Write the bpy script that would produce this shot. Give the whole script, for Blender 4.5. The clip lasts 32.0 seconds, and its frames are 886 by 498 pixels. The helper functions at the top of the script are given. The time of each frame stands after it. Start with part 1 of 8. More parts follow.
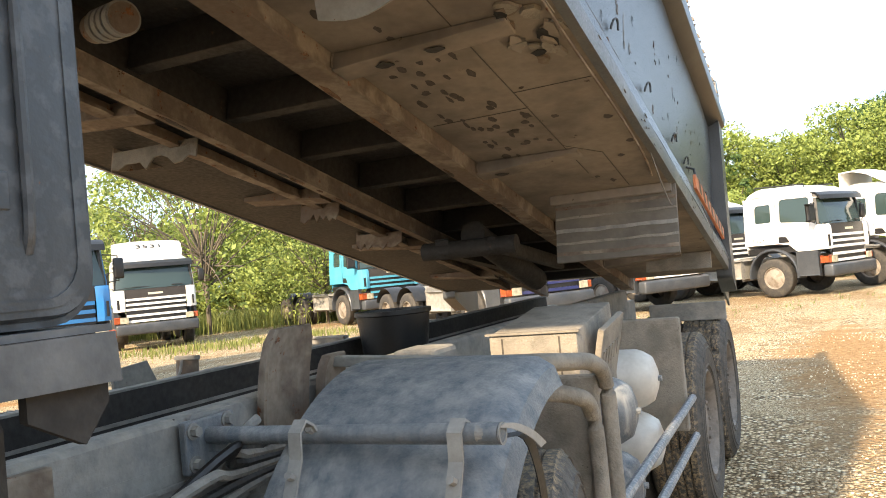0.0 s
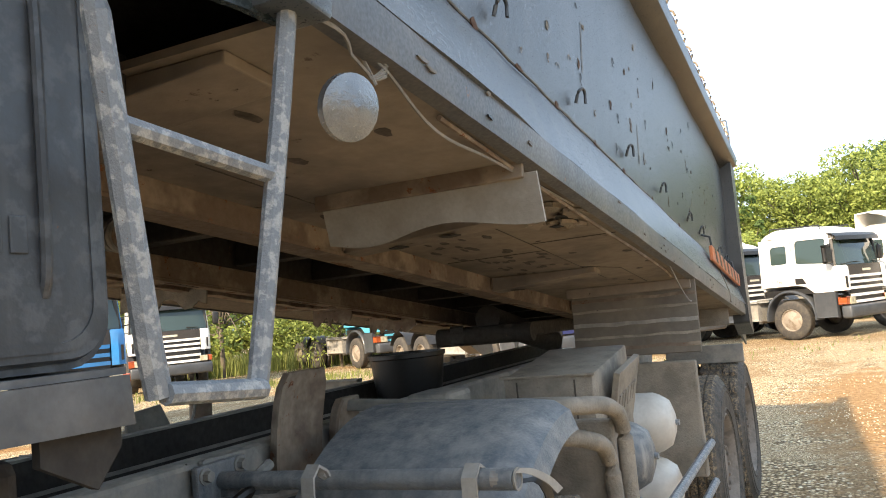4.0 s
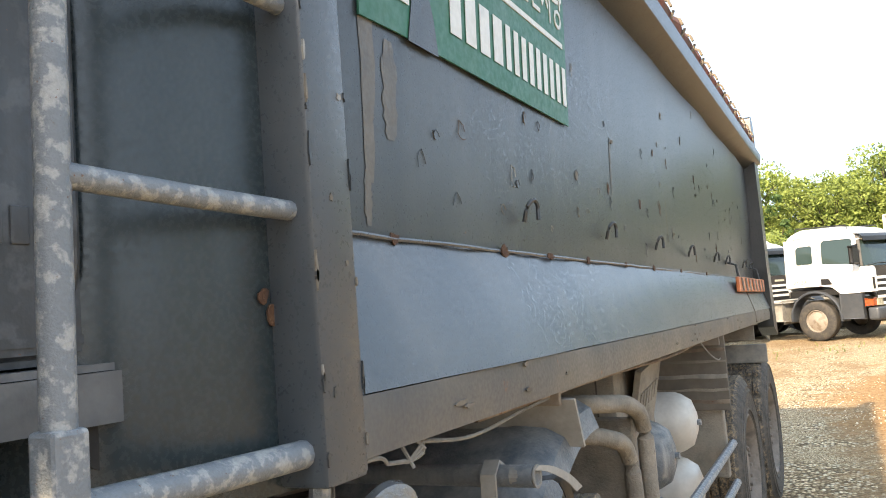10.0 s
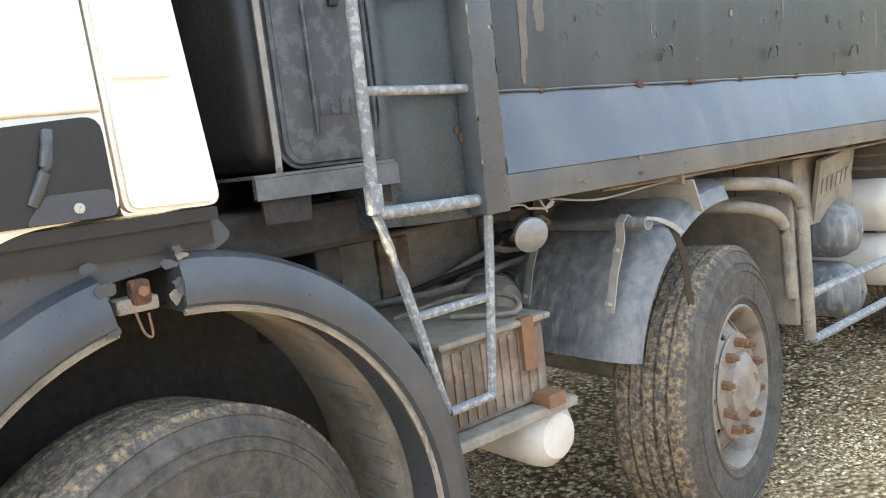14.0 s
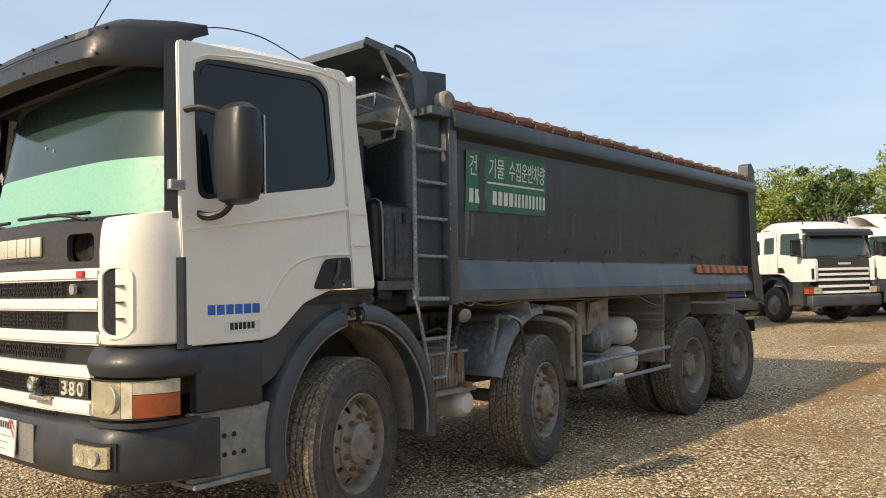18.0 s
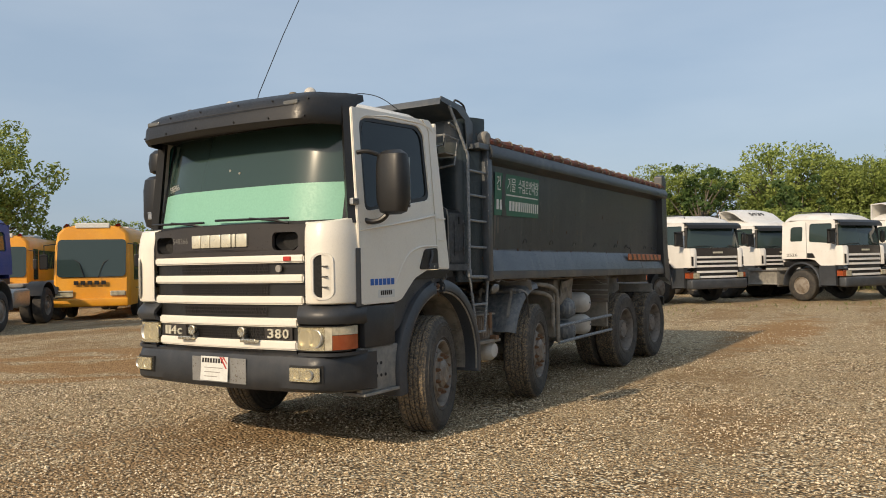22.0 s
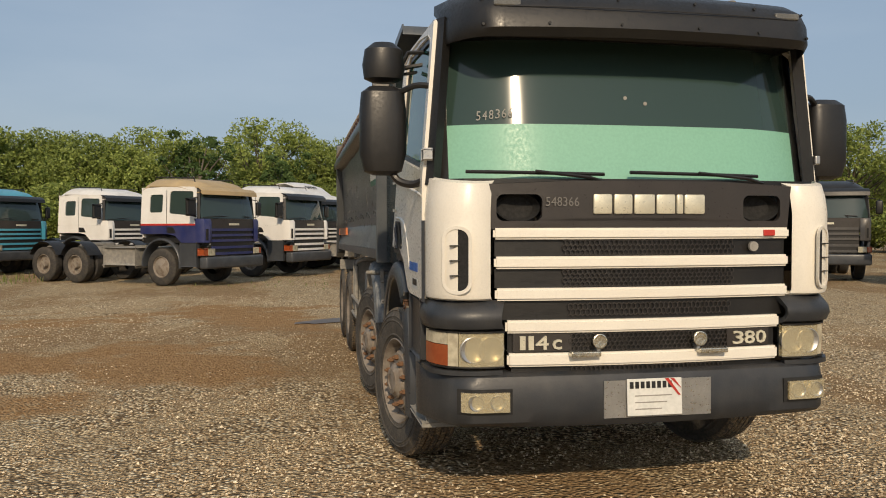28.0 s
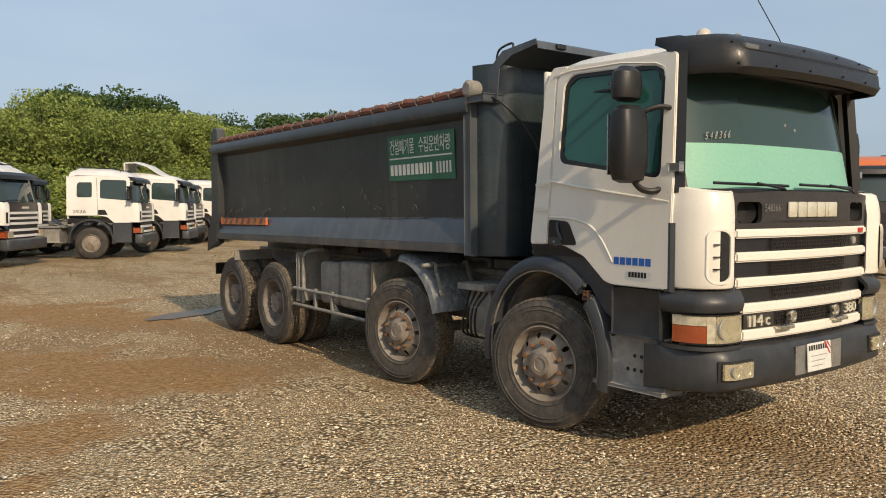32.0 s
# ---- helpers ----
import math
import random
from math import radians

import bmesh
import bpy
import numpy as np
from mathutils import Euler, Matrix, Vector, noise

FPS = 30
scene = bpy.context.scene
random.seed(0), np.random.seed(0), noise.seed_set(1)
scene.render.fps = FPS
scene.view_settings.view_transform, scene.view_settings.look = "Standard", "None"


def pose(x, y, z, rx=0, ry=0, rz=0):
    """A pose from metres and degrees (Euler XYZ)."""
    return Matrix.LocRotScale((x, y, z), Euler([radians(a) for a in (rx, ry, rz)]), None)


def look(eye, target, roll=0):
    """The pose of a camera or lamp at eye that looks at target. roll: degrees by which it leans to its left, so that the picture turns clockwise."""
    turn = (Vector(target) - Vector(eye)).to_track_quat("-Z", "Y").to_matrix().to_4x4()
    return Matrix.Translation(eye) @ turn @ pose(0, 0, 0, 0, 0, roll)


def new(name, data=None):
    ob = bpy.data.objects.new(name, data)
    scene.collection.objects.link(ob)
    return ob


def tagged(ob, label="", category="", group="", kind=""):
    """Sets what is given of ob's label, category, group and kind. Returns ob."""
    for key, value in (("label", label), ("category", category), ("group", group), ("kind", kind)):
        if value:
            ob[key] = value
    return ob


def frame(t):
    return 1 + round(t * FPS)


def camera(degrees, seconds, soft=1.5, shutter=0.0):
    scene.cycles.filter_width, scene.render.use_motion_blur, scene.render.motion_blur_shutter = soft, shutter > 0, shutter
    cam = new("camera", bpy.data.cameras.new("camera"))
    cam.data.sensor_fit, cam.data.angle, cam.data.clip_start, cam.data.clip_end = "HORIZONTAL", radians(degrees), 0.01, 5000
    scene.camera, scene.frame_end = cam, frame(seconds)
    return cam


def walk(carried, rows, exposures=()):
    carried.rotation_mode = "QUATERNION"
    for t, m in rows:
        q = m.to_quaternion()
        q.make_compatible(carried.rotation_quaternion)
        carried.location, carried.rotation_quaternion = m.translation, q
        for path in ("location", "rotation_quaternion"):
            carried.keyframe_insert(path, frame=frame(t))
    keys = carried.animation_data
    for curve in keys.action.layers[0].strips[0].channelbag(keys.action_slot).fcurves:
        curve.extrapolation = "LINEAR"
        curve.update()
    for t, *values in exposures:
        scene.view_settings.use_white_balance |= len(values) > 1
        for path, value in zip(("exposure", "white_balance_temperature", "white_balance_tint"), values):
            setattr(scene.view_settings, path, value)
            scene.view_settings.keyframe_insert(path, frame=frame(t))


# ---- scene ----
from mathutils.bvhtree import BVHTree

cam = camera(57.9, 32.0, soft=1.0)
PATH = [
    (0, (1.827, -0.015, 1.54), (1.003, 1.806, 1.597), -5.3),
    (0.5, (1.827, -0.015, 1.54), (0.998, 1.803, 1.623), -5.4),
    (1, (1.827, -0.015, 1.54), (0.991, 1.799, 1.646), -5.4),
    (1.5, (1.827, -0.015, 1.54), (0.986, 1.795, 1.662), -5.4),
    (2, (1.827, -0.015, 1.54), (0.984, 1.794, 1.674), -5.4),
    (2.5, (1.827, -0.015, 1.54), (0.985, 1.793, 1.684), -5.4),
    (3, (1.827, -0.015, 1.54), (0.983, 1.792, 1.691), -5.5),
    (3.5, (1.827, -0.015, 1.54), (0.982, 1.791, 1.699), -5.5),
    (5.5, (1.827, -0.015, 1.54), (0.997, 1.795, 1.728), -5.5),
    (6, (1.827, -0.015, 1.54), (1.003, 1.797, 1.736), -5.7),
    (6.5, (1.827, -0.015, 1.54), (1.003, 1.797, 1.733), -5.5),
    (7, (1.827, -0.015, 1.54), (0.999, 1.796, 1.731), -5.3),
    (7.5, (1.827, -0.015, 1.54), (0.99, 1.792, 1.727), -5.2),
    (8, (1.827, -0.015, 1.54), (0.978, 1.786, 1.726), -5.0),
    (8.5, (1.827, -0.015, 1.54), (0.965, 1.78, 1.727), -5.0),
    (9, (1.827, -0.015, 1.54), (0.955, 1.775, 1.725), -5.1),
    (9.5, (1.827, -0.015, 1.54), (0.947, 1.772, 1.716), -4.9),
    (10, (1.827, -0.015, 1.54), (0.934, 1.767, 1.701), -4.7),
    (10.5, (1.827, -0.015, 1.54), (0.89, 1.745, 1.693), -5.3),
    (11, (1.857, -0.056, 1.563), (0.829, 1.656, 1.676), -5.0),
    (11.5, (1.915, -0.093, 1.553), (0.557, 1.373, 1.644), -7.1),
    (12, (2.122, -0.103, 1.525), (0.384, 0.888, 1.528), -10.7),
    (12.5, (2.365, -0.186, 1.509), (0.597, 0.736, 1.358), -11.9),
    (13, (2.444, -0.11, 1.522), (0.854, 1.078, 1.279), -10.1),
    (13.5, (2.637, -0.297, 1.55), (1.138, 1.001, 1.287), -8.1),
    (14, (2.818, -0.64, 1.531), (1.269, 0.599, 1.281), -6.9),
    (14.5, (3.104, -0.939, 1.535), (1.514, 0.256, 1.327), -5.3),
    (15, (3.401, -1.337, 1.569), (1.857, -0.073, 1.433), -3.6),
    (15.5, (3.702, -1.652, 1.584), (2.231, -0.3, 1.487), -2.6),
    (17.5, (4.673, -3.145, 1.523), (3.365, -1.632, 1.586), -1.9),
    (18, (4.852, -3.516, 1.518), (3.554, -1.996, 1.594), -1.3),
    (18.5, (5.107, -3.877, 1.526), (3.814, -2.353, 1.612), -1.0),
    (19, (5.211, -4.302, 1.524), (3.928, -2.77, 1.61), -1.0),
    (19.5, (5.351, -4.654, 1.535), (4.081, -3.11, 1.603), -0.9),
    (20, (5.472, -4.999, 1.521), (4.218, -3.442, 1.564), -0.8),
    (20.5, (5.489, -5.409, 1.514), (4.264, -3.828, 1.535), -0.8),
    (21, (5.558, -5.747, 1.525), (4.375, -4.135, 1.537), -0.8),
    (21.5, (5.476, -6.017, 1.542), (4.351, -4.363, 1.563), -0.8),
    (22, (5.14, -6.293, 1.526), (4.079, -4.599, 1.562), -1.1),
    (22.5, (4.647, -6.401, 1.513), (3.648, -4.669, 1.559), -1.5),
    (23, (4.062, -6.516, 1.515), (3.122, -4.751, 1.572), -1.9),
    (23.5, (3.559, -6.49, 1.517), (2.671, -4.699, 1.571), -2.4),
    (24, (2.982, -6.311, 1.512), (2.143, -4.496, 1.557), -2.8),
    (24.5, (2.386, -6.13, 1.508), (1.596, -4.292, 1.533), -3.3),
    (25, (1.708, -5.985, 1.536), (0.99, -4.118, 1.534), -4.1),
    (25.5, (1.217, -5.865, 1.591), (0.568, -3.974, 1.546), -4.9),
    (27.5, (-1.38, -5.847, 1.631), (-1.16, -3.86, 1.575), -1.1),
    (28, (-1.949, -5.754, 1.621), (-1.58, -3.79, 1.567), -0.1),
    (28.5, (-2.528, -5.701, 1.651), (-2.029, -3.765, 1.602), 0.5),
    (29, (-3.044, -5.574, 1.657), (-2.422, -3.674, 1.612), 0.6),
    (29.5, (-3.585, -5.457, 1.696), (-2.852, -3.596, 1.648), 0.3),
    (30, (-4.043, -5.361, 1.715), (-3.213, -3.542, 1.66), -0.0),
    (30.5, (-4.531, -5.191, 1.733), (-3.606, -3.419, 1.662), -0.2),
    (31, (-4.957, -5.05, 1.76), (-3.936, -3.332, 1.672), -0.0),
    (31.5, (-5.285, -4.778, 1.763), (-4.173, -3.119, 1.66), 0.1),
    (32, (-5.614, -4.644, 1.774), (-4.418, -3.044, 1.666), 0.0),
]
walk(cam, [(t, look(e, g, r)) for t, e, g, r in PATH],
     exposures=[(0, 1.8), (6, 1.7), (8, 1.75), (10, 1.8), (11, 1.95), (12, 2.3), (13, 2.8), (14, 2.5), (15, 2.15), (17, 0.8), (18, 0.52), (19, 0.3), (21, 0.15), (23, 0.0), (25, -0.05), (28, -0.2), (30, 0.0), (32, 0.1)])

# ---- world, sun ----
SUN_EL, SUN_AZ = radians(31), Vector((-0.14, -0.99))
world = bpy.data.worlds.new("sky")
scene.world = world
world.use_nodes = True
wn = world.node_tree
wn.nodes.clear()
sky = wn.nodes.new("ShaderNodeTexSky")
sky.sky_type, sky.sun_disc = "NISHITA", False
sky.sun_elevation, sky.sun_rotation = SUN_EL, math.atan2(SUN_AZ.x, SUN_AZ.y)
sky.air_density, sky.dust_density, sky.ozone_density, sky.altitude = 1.0, 3.5, 2.0, 50
wbg = wn.nodes.new("ShaderNodeBackground")
wout = wn.nodes.new("ShaderNodeOutputWorld")
wbg.inputs["Strength"].default_value = 0.15
# a hazy sky: the clear-sky colour is veiled by pale moist air with faint cloud streaks
veil = wn.nodes.new("ShaderNodeMix")
veil.data_type = "RGBA"
veil.inputs[0].default_value = 0.72
streak = wn.nodes.new("ShaderNodeTexNoise")
streak.inputs["Scale"].default_value, streak.inputs["Detail"].default_value = 2.2, 5.0
squash = wn.nodes.new("ShaderNodeMapping")
squash.inputs["Scale"].default_value = (1.0, 1.0, 4.0)
wcoord = wn.nodes.new("ShaderNodeTexCoord")
wn.links.new(wcoord.outputs["Generated"], squash.inputs["Vector"])
wn.links.new(squash.outputs["Vector"], streak.inputs["Vector"])
haze = wn.nodes.new("ShaderNodeValToRGB")
haze.color_ramp.elements[0].position, haze.color_ramp.elements[1].position = 0.35, 0.75
haze.color_ramp.elements[0].color, haze.color_ramp.elements[1].color = (0.225, 0.285, 0.355, 1), (0.30, 0.35, 0.405, 1)
wn.links.new(streak.outputs["Fac"], haze.inputs["Fac"])
gain = wn.nodes.new("ShaderNodeVectorMath")
gain.operation = "SCALE"
gain.inputs["Scale"].default_value = 11.0
wn.links.new(haze.outputs["Color"], gain.inputs[0])
wn.links.new(sky.outputs["Color"], veil.inputs[6])
wn.links.new(gain.outputs["Vector"], veil.inputs[7])
wn.links.new(veil.outputs[2], wbg.inputs["Color"])
wn.links.new(wbg.outputs["Background"], wout.inputs["Surface"])

sun_data = bpy.data.lights.new("sun", "SUN")
sun_data.energy, sun_data.angle, sun_data.color = 3.6, radians(1.2), (1.0, 0.79, 0.54)
sun = new("sun", sun_data)
sun.matrix_world = look((SUN_AZ.x * 40, SUN_AZ.y * 40, 40 * math.tan(SUN_EL)), (0, 0, 0))

# ---- materials ----
def material(name, base, rough=0.6, metal=0.0, second=None, amount=0.35, scale=4.0, fine=60.0, bump=0.15,
             rust=0.0, dust=0.0, dust_color=(0.30, 0.25, 0.19), vary=0.0, spec=0.5, rust_color=(0.22, 0.085, 0.03), edge=0.13, streak=0.0,
             streak_color=(0.26, 0.24, 0.21), streak_scale=9.0):
    """Surface with grain at two scales, patches of a second colour, rust spots and settled dust on what faces up."""
    m = bpy.data.materials.new(name)
    m.use_nodes = True
    t = m.node_tree
    N, L = t.nodes, t.links
    b = N["Principled BSDF"]
    b.inputs["Metallic"].default_value = metal
    b.inputs["Specular IOR Level"].default_value = spec
    co = N.new("ShaderNodeTexCoord").outputs["Object"]

    def nz(sc, detail=4.0, rough_=0.6):
        n = N.new("ShaderNodeTexNoise")
        n.inputs["Scale"].default_value, n.inputs["Detail"].default_value, n.inputs["Roughness"].default_value = sc, detail, rough_
        L.new(co, n.inputs["Vector"])
        return n.outputs["Fac"]

    def ramp(src, lo, hi, v0=0.0, v1=1.0):
        n = N.new("ShaderNodeMapRange")
        n.inputs["From Min"].default_value, n.inputs["From Max"].default_value = lo, hi
        n.inputs["To Min"].default_value, n.inputs["To Max"].default_value = v0, v1
        L.new(src, n.inputs["Value"])
        return n.outputs["Result"]

    def mix(fac, a, c):
        n = N.new("ShaderNodeMix")
        n.data_type = "RGBA"
        for sock, v in ((n.inputs[0], fac), (n.inputs[6], a), (n.inputs[7], c)):
            if isinstance(v, (tuple, list)):
                sock.default_value = (*v, 1.0)
            elif isinstance(v, float):
                sock.default_value = v
            else:
                L.new(v, sock)
        return n.outputs[2]

    def times(a, c):
        n = N.new("ShaderNodeMath")
        n.operation = "MULTIPLY"
        L.new(a, n.inputs[0])
        if isinstance(c, float):
            n.inputs[1].default_value = c
        else:
            L.new(c, n.inputs[1])
        return n.outputs[0]

    second = second or tuple(min(1.0, v * 1.6 + 0.01) for v in base)
    big, small = nz(scale), nz(fine, 3.0)
    col = mix(times(ramp(big, 0.54 - edge, 0.54 + edge), amount), base, second)
    col = mix(ramp(small, 0.35, 0.75, 0.0, 0.30), col, tuple(v * 0.62 for v in base))
    if streak:
        # rain-washed dust running down
        mp = N.new("ShaderNodeMapping")
        mp.inputs["Scale"].default_value = (1.0, 1.0, 0.07)
        L.new(co, mp.inputs["Vector"])
        sn_ = N.new("ShaderNodeTexNoise")
        sn_.inputs["Scale"].default_value, sn_.inputs["Detail"].default_value = streak_scale, 5.0
        L.new(mp.outputs["Vector"], sn_.inputs["Vector"])
        col = mix(times(times(ramp(sn_.outputs["Fac"], 0.48, 0.72), ramp(nz(1.1), 0.35, 0.65)), streak), col, streak_color)
    if vary:
        info = N.new("ShaderNodeObjectInfo").outputs["Random"]
        col = mix(times(info, vary), col, tuple(v * 0.55 for v in base))
    if dust:
        geo = N.new("ShaderNodeNewGeometry")
        sep = N.new("ShaderNodeSeparateXYZ")
        L.new(geo.outputs["Normal"], sep.inputs["Vector"])
        up = ramp(sep.outputs["Z"], -0.35, 0.8, 0.25, 1.0)
        col = mix(times(times(up, ramp(nz(scale * 2.3, 6.0), 0.36, 0.66)), dust), col, dust_color)
    if rust:
        spots = ramp(nz(scale * 3.1, 8.0, 0.7), 0.70 - rust * 0.1, 0.73 - rust * 0.1)
        col = mix(spots, col, mix(ramp(small, 0.35, 0.65), rust_color, tuple(v * 0.35 for v in rust_color)))
    L.new(col, b.inputs["Base Color"])
    L.new(ramp(small, 0.3, 0.7, max(0.02, rough - 0.12), min(1.0, rough + 0.12)), b.inputs["Roughness"])
    if bump:
        bp = N.new("ShaderNodeBump")
        bp.inputs["Strength"].default_value, bp.inputs["Distance"].default_value = bump, 0.01
        L.new(small, bp.inputs["Height"])
        L.new(bp.outputs["Normal"], b.inputs["Normal"])
    return m


def glass(name, tint, rough=0.03, mixed=0.5, spec=0.6):
    """A thin pane: part see-through, part gloss."""
    m = bpy.data.materials.new(name)
    m.use_nodes = True
    N, L = m.node_tree.nodes, m.node_tree.links
    b = N["Principled BSDF"]
    b.inputs["Base Color"].default_value = (*tint, 1)
    b.inputs["Roughness"].default_value = rough
    b.inputs["Specular IOR Level"].default_value = spec
    tr = N.new("ShaderNodeBsdfTransparent")
    tr.inputs["Color"].default_value = (*[min(1, 0.35 + v) for v in tint], 1)
    mx = N.new("ShaderNodeMixShader")
    mx.inputs[0].default_value = mixed
    L.new(tr.outputs[0], mx.inputs[1])
    L.new(b.outputs[0], mx.inputs[2])
    L.new(mx.outputs[0], N["Material Output"].inputs["Surface"])
    return m


M_WHITE = material("cream_paint", (0.80, 0.765, 0.68), 0.32, second=(0.70, 0.66, 0.57), amount=0.3, scale=1.3, bump=0.02, dust=0.10, streak=0.12, streak_color=(0.45, 0.40, 0.33))
M_WHITE2 = material("white_paint", (0.78, 0.77, 0.74), 0.38, second=(0.62, 0.60, 0.56), amount=0.4, scale=1.1, bump=0.02, dust=0.2)
M_PLASTIC = material("grey_plastic", (0.036, 0.042, 0.051), 0.38, second=(0.08, 0.088, 0.098), amount=0.5, scale=2.2, bump=0.06, dust=0.10)
M_BLACK = material("black_plastic", (0.009, 0.009, 0.0095), 0.42, second=(0.017, 0.017, 0.016), scale=3, bump=0.05, dust=0.04)
M_GRILLE = material("grille_paint", (0.032, 0.028, 0.026), 0.38, second=(0.045, 0.04, 0.038), scale=3, bump=0.03, dust=0.05)
M_DARK = material("dark_void", (0.012, 0.012, 0.012), 0.85, bump=0.0)
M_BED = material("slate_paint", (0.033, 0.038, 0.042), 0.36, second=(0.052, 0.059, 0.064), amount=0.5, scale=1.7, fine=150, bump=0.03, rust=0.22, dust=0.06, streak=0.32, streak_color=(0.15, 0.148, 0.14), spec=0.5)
# Scuffed slate with a lighter base: sky light on the skirt is in the colour.
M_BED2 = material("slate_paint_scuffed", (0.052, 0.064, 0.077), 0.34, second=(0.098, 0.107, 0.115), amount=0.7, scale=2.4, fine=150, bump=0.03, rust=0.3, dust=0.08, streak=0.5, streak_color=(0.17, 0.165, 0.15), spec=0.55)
M_LIP = material("stained_lip_paint", (0.075, 0.080, 0.086), 0.45, second=(0.155, 0.138, 0.112), amount=0.8, scale=3.2, fine=120, bump=0.05, rust=0.4, edge=0.15, streak=0.4)
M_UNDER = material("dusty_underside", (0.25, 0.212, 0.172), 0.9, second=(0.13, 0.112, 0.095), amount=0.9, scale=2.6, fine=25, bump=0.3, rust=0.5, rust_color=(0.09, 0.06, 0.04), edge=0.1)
M_BEAM = material("rusty_beam", (0.15, 0.112, 0.082), 0.88, second=(0.27, 0.222, 0.168), amount=0.9, scale=5.5, fine=40, bump=0.35, rust=0.8, edge=0.06)
M_FRAME = material("muddy_chassis", (0.185, 0.182, 0.172), 0.85, second=(0.31, 0.295, 0.262), amount=0.75, scale=7, fine=60, bump=0.35, rust=0.25, rust_color=(0.09, 0.07, 0.055), dust=0.8, dust_color=(0.36, 0.33, 0.275), edge=0.12, streak=0.3, streak_color=(0.11, 0.105, 0.095))
M_OIL = material("oil_stain", (0.060, 0.050, 0.040), 0.75, second=(0.10, 0.085, 0.068), scale=20, bump=0.1)
M_BRACKET = material("dusty_grey_bracket", (0.075, 0.079, 0.083), 0.5, second=(0.15, 0.155, 0.16), amount=0.8, scale=9, fine=70, bump=0.1, rust=0.25, streak=0.3)
M_MUD = material("caked_mud", (0.27, 0.24, 0.195), 0.95, second=(0.15, 0.135, 0.11), amount=0.85, scale=9, fine=110, bump=0.5, rust=0.45, rust_color=(0.07, 0.06, 0.05), dust=0.2, edge=0.10)
M_FENDER = material("muddy_fender", (0.095, 0.112, 0.130), 0.5, second=(0.22, 0.222, 0.218), amount=0.35, scale=9.0, fine=150, bump=0.3, dust=0.42, dust_color=(0.40, 0.385, 0.345), edge=0.09, streak=0.95, streak_color=(0.42, 0.405, 0.365), streak_scale=30.0)
M_TYRE_FAR = material("tyre_rubber", (0.032, 0.031, 0.030), 0.88, second=(0.10, 0.085, 0.065), amount=0.4, scale=7, fine=60, bump=0.3, dust=0.2, dust_color=(0.16, 0.13, 0.095), edge=0.08)
M_RIM = material("rim_steel", (0.235, 0.205, 0.17), 0.6, second=(0.13, 0.098, 0.072), amount=0.8, scale=9, fine=60, bump=0.15, rust=0.6, dust=0.3, edge=0.06)
M_RIM_DARK = material("rim_muddy", (0.20, 0.175, 0.15), 0.8, second=(0.09, 0.08, 0.07), amount=0.8, scale=9, fine=60, bump=0.2, rust=0.3, dust=0.3, edge=0.07)
M_NUT = material("rusty_nut", (0.185, 0.100, 0.052), 0.8, second=(0.12, 0.07, 0.04), scale=20, bump=0.2)
M_BARE = material("bare_primer", (0.19, 0.165, 0.13), 0.8, second=(0.11, 0.098, 0.082), amount=0.8, scale=22, fine=160, bump=0.15, rust=0.3)
M_STEEL = material("worn_steel_bar", (0.17, 0.188, 0.205), 0.5, second=(0.44, 0.435, 0.41), amount=0.6, scale=55, fine=260, bump=0.25, rust=0.55, edge=0.04, rust_color=(0.20, 0.10, 0.05))
M_STRAP = material("dull_strap_steel", (0.30, 0.285, 0.255), 0.6, second=(0.20, 0.185, 0.165), amount=0.6, scale=14, fine=90, bump=0.12, rust=0.2)
M_RUST = material("flaking_rust", (0.070, 0.034, 0.020), 0.9, second=(0.155, 0.080, 0.038), amount=0.8, scale=60, fine=220, bump=0.5, rust=0.6, rust_color=(0.07, 0.035, 0.02))
# Shade put into the colour: near-black for hidden undersides, and for oil spots.
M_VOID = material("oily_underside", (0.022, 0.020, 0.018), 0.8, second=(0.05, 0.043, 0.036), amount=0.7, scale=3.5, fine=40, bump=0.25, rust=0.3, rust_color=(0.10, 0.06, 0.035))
M_TANK = material("air_tank_paint", (0.62, 0.60, 0.55), 0.5, second=(0.42, 0.39, 0.34), amount=0.7, scale=4, bump=0.05, dust=0.3)
M_CHROME = material("dull_metal", (0.45, 0.45, 0.44), 0.35, metal=0.8, scale=6, bump=0.05, dust=0.2)
M_LAMP = material("lamp_lens", (0.46, 0.43, 0.32), 0.10, second=(0.20, 0.185, 0.14), amount=0.8, scale=11, fine=90, bump=0.25, spec=0.9)
M_FOG = material("fog_lens", (0.56, 0.51, 0.38), 0.12, second=(0.30, 0.27, 0.20), amount=0.8, scale=17, bump=0.2, spec=0.9)
M_AMBER = material("amber_lens", (0.30, 0.062, 0.018), 0.15, second=(0.40, 0.12, 0.04), scale=12, bump=0.2, spec=0.8)
M_ORANGE = material("orange_reflector", (0.62, 0.17, 0.05), 0.4, second=(0.42, 0.15, 0.06), scale=12, bump=0.1, dust=0.4)
M_LETTER = material("silver_letters", (0.62, 0.59, 0.47), 0.35, metal=0.3, scale=12, bump=0.02)
M_BLUEDEC = material("blue_decal", (0.02, 0.11, 0.42), 0.4, bump=0.0)
M_WHITEDEC = material("white_decal", (0.68, 0.68, 0.64), 0.5, second=(0.45, 0.47, 0.45), scale=14, bump=0.0)
M_GREEN = material("green_sign", (0.022, 0.13, 0.075), 0.5, second=(0.05, 0.17, 0.11), scale=5, bump=0.05, dust=0.15)
M_RED = material("red_paint", (0.42, 0.03, 0.02), 0.4, bump=0.02)
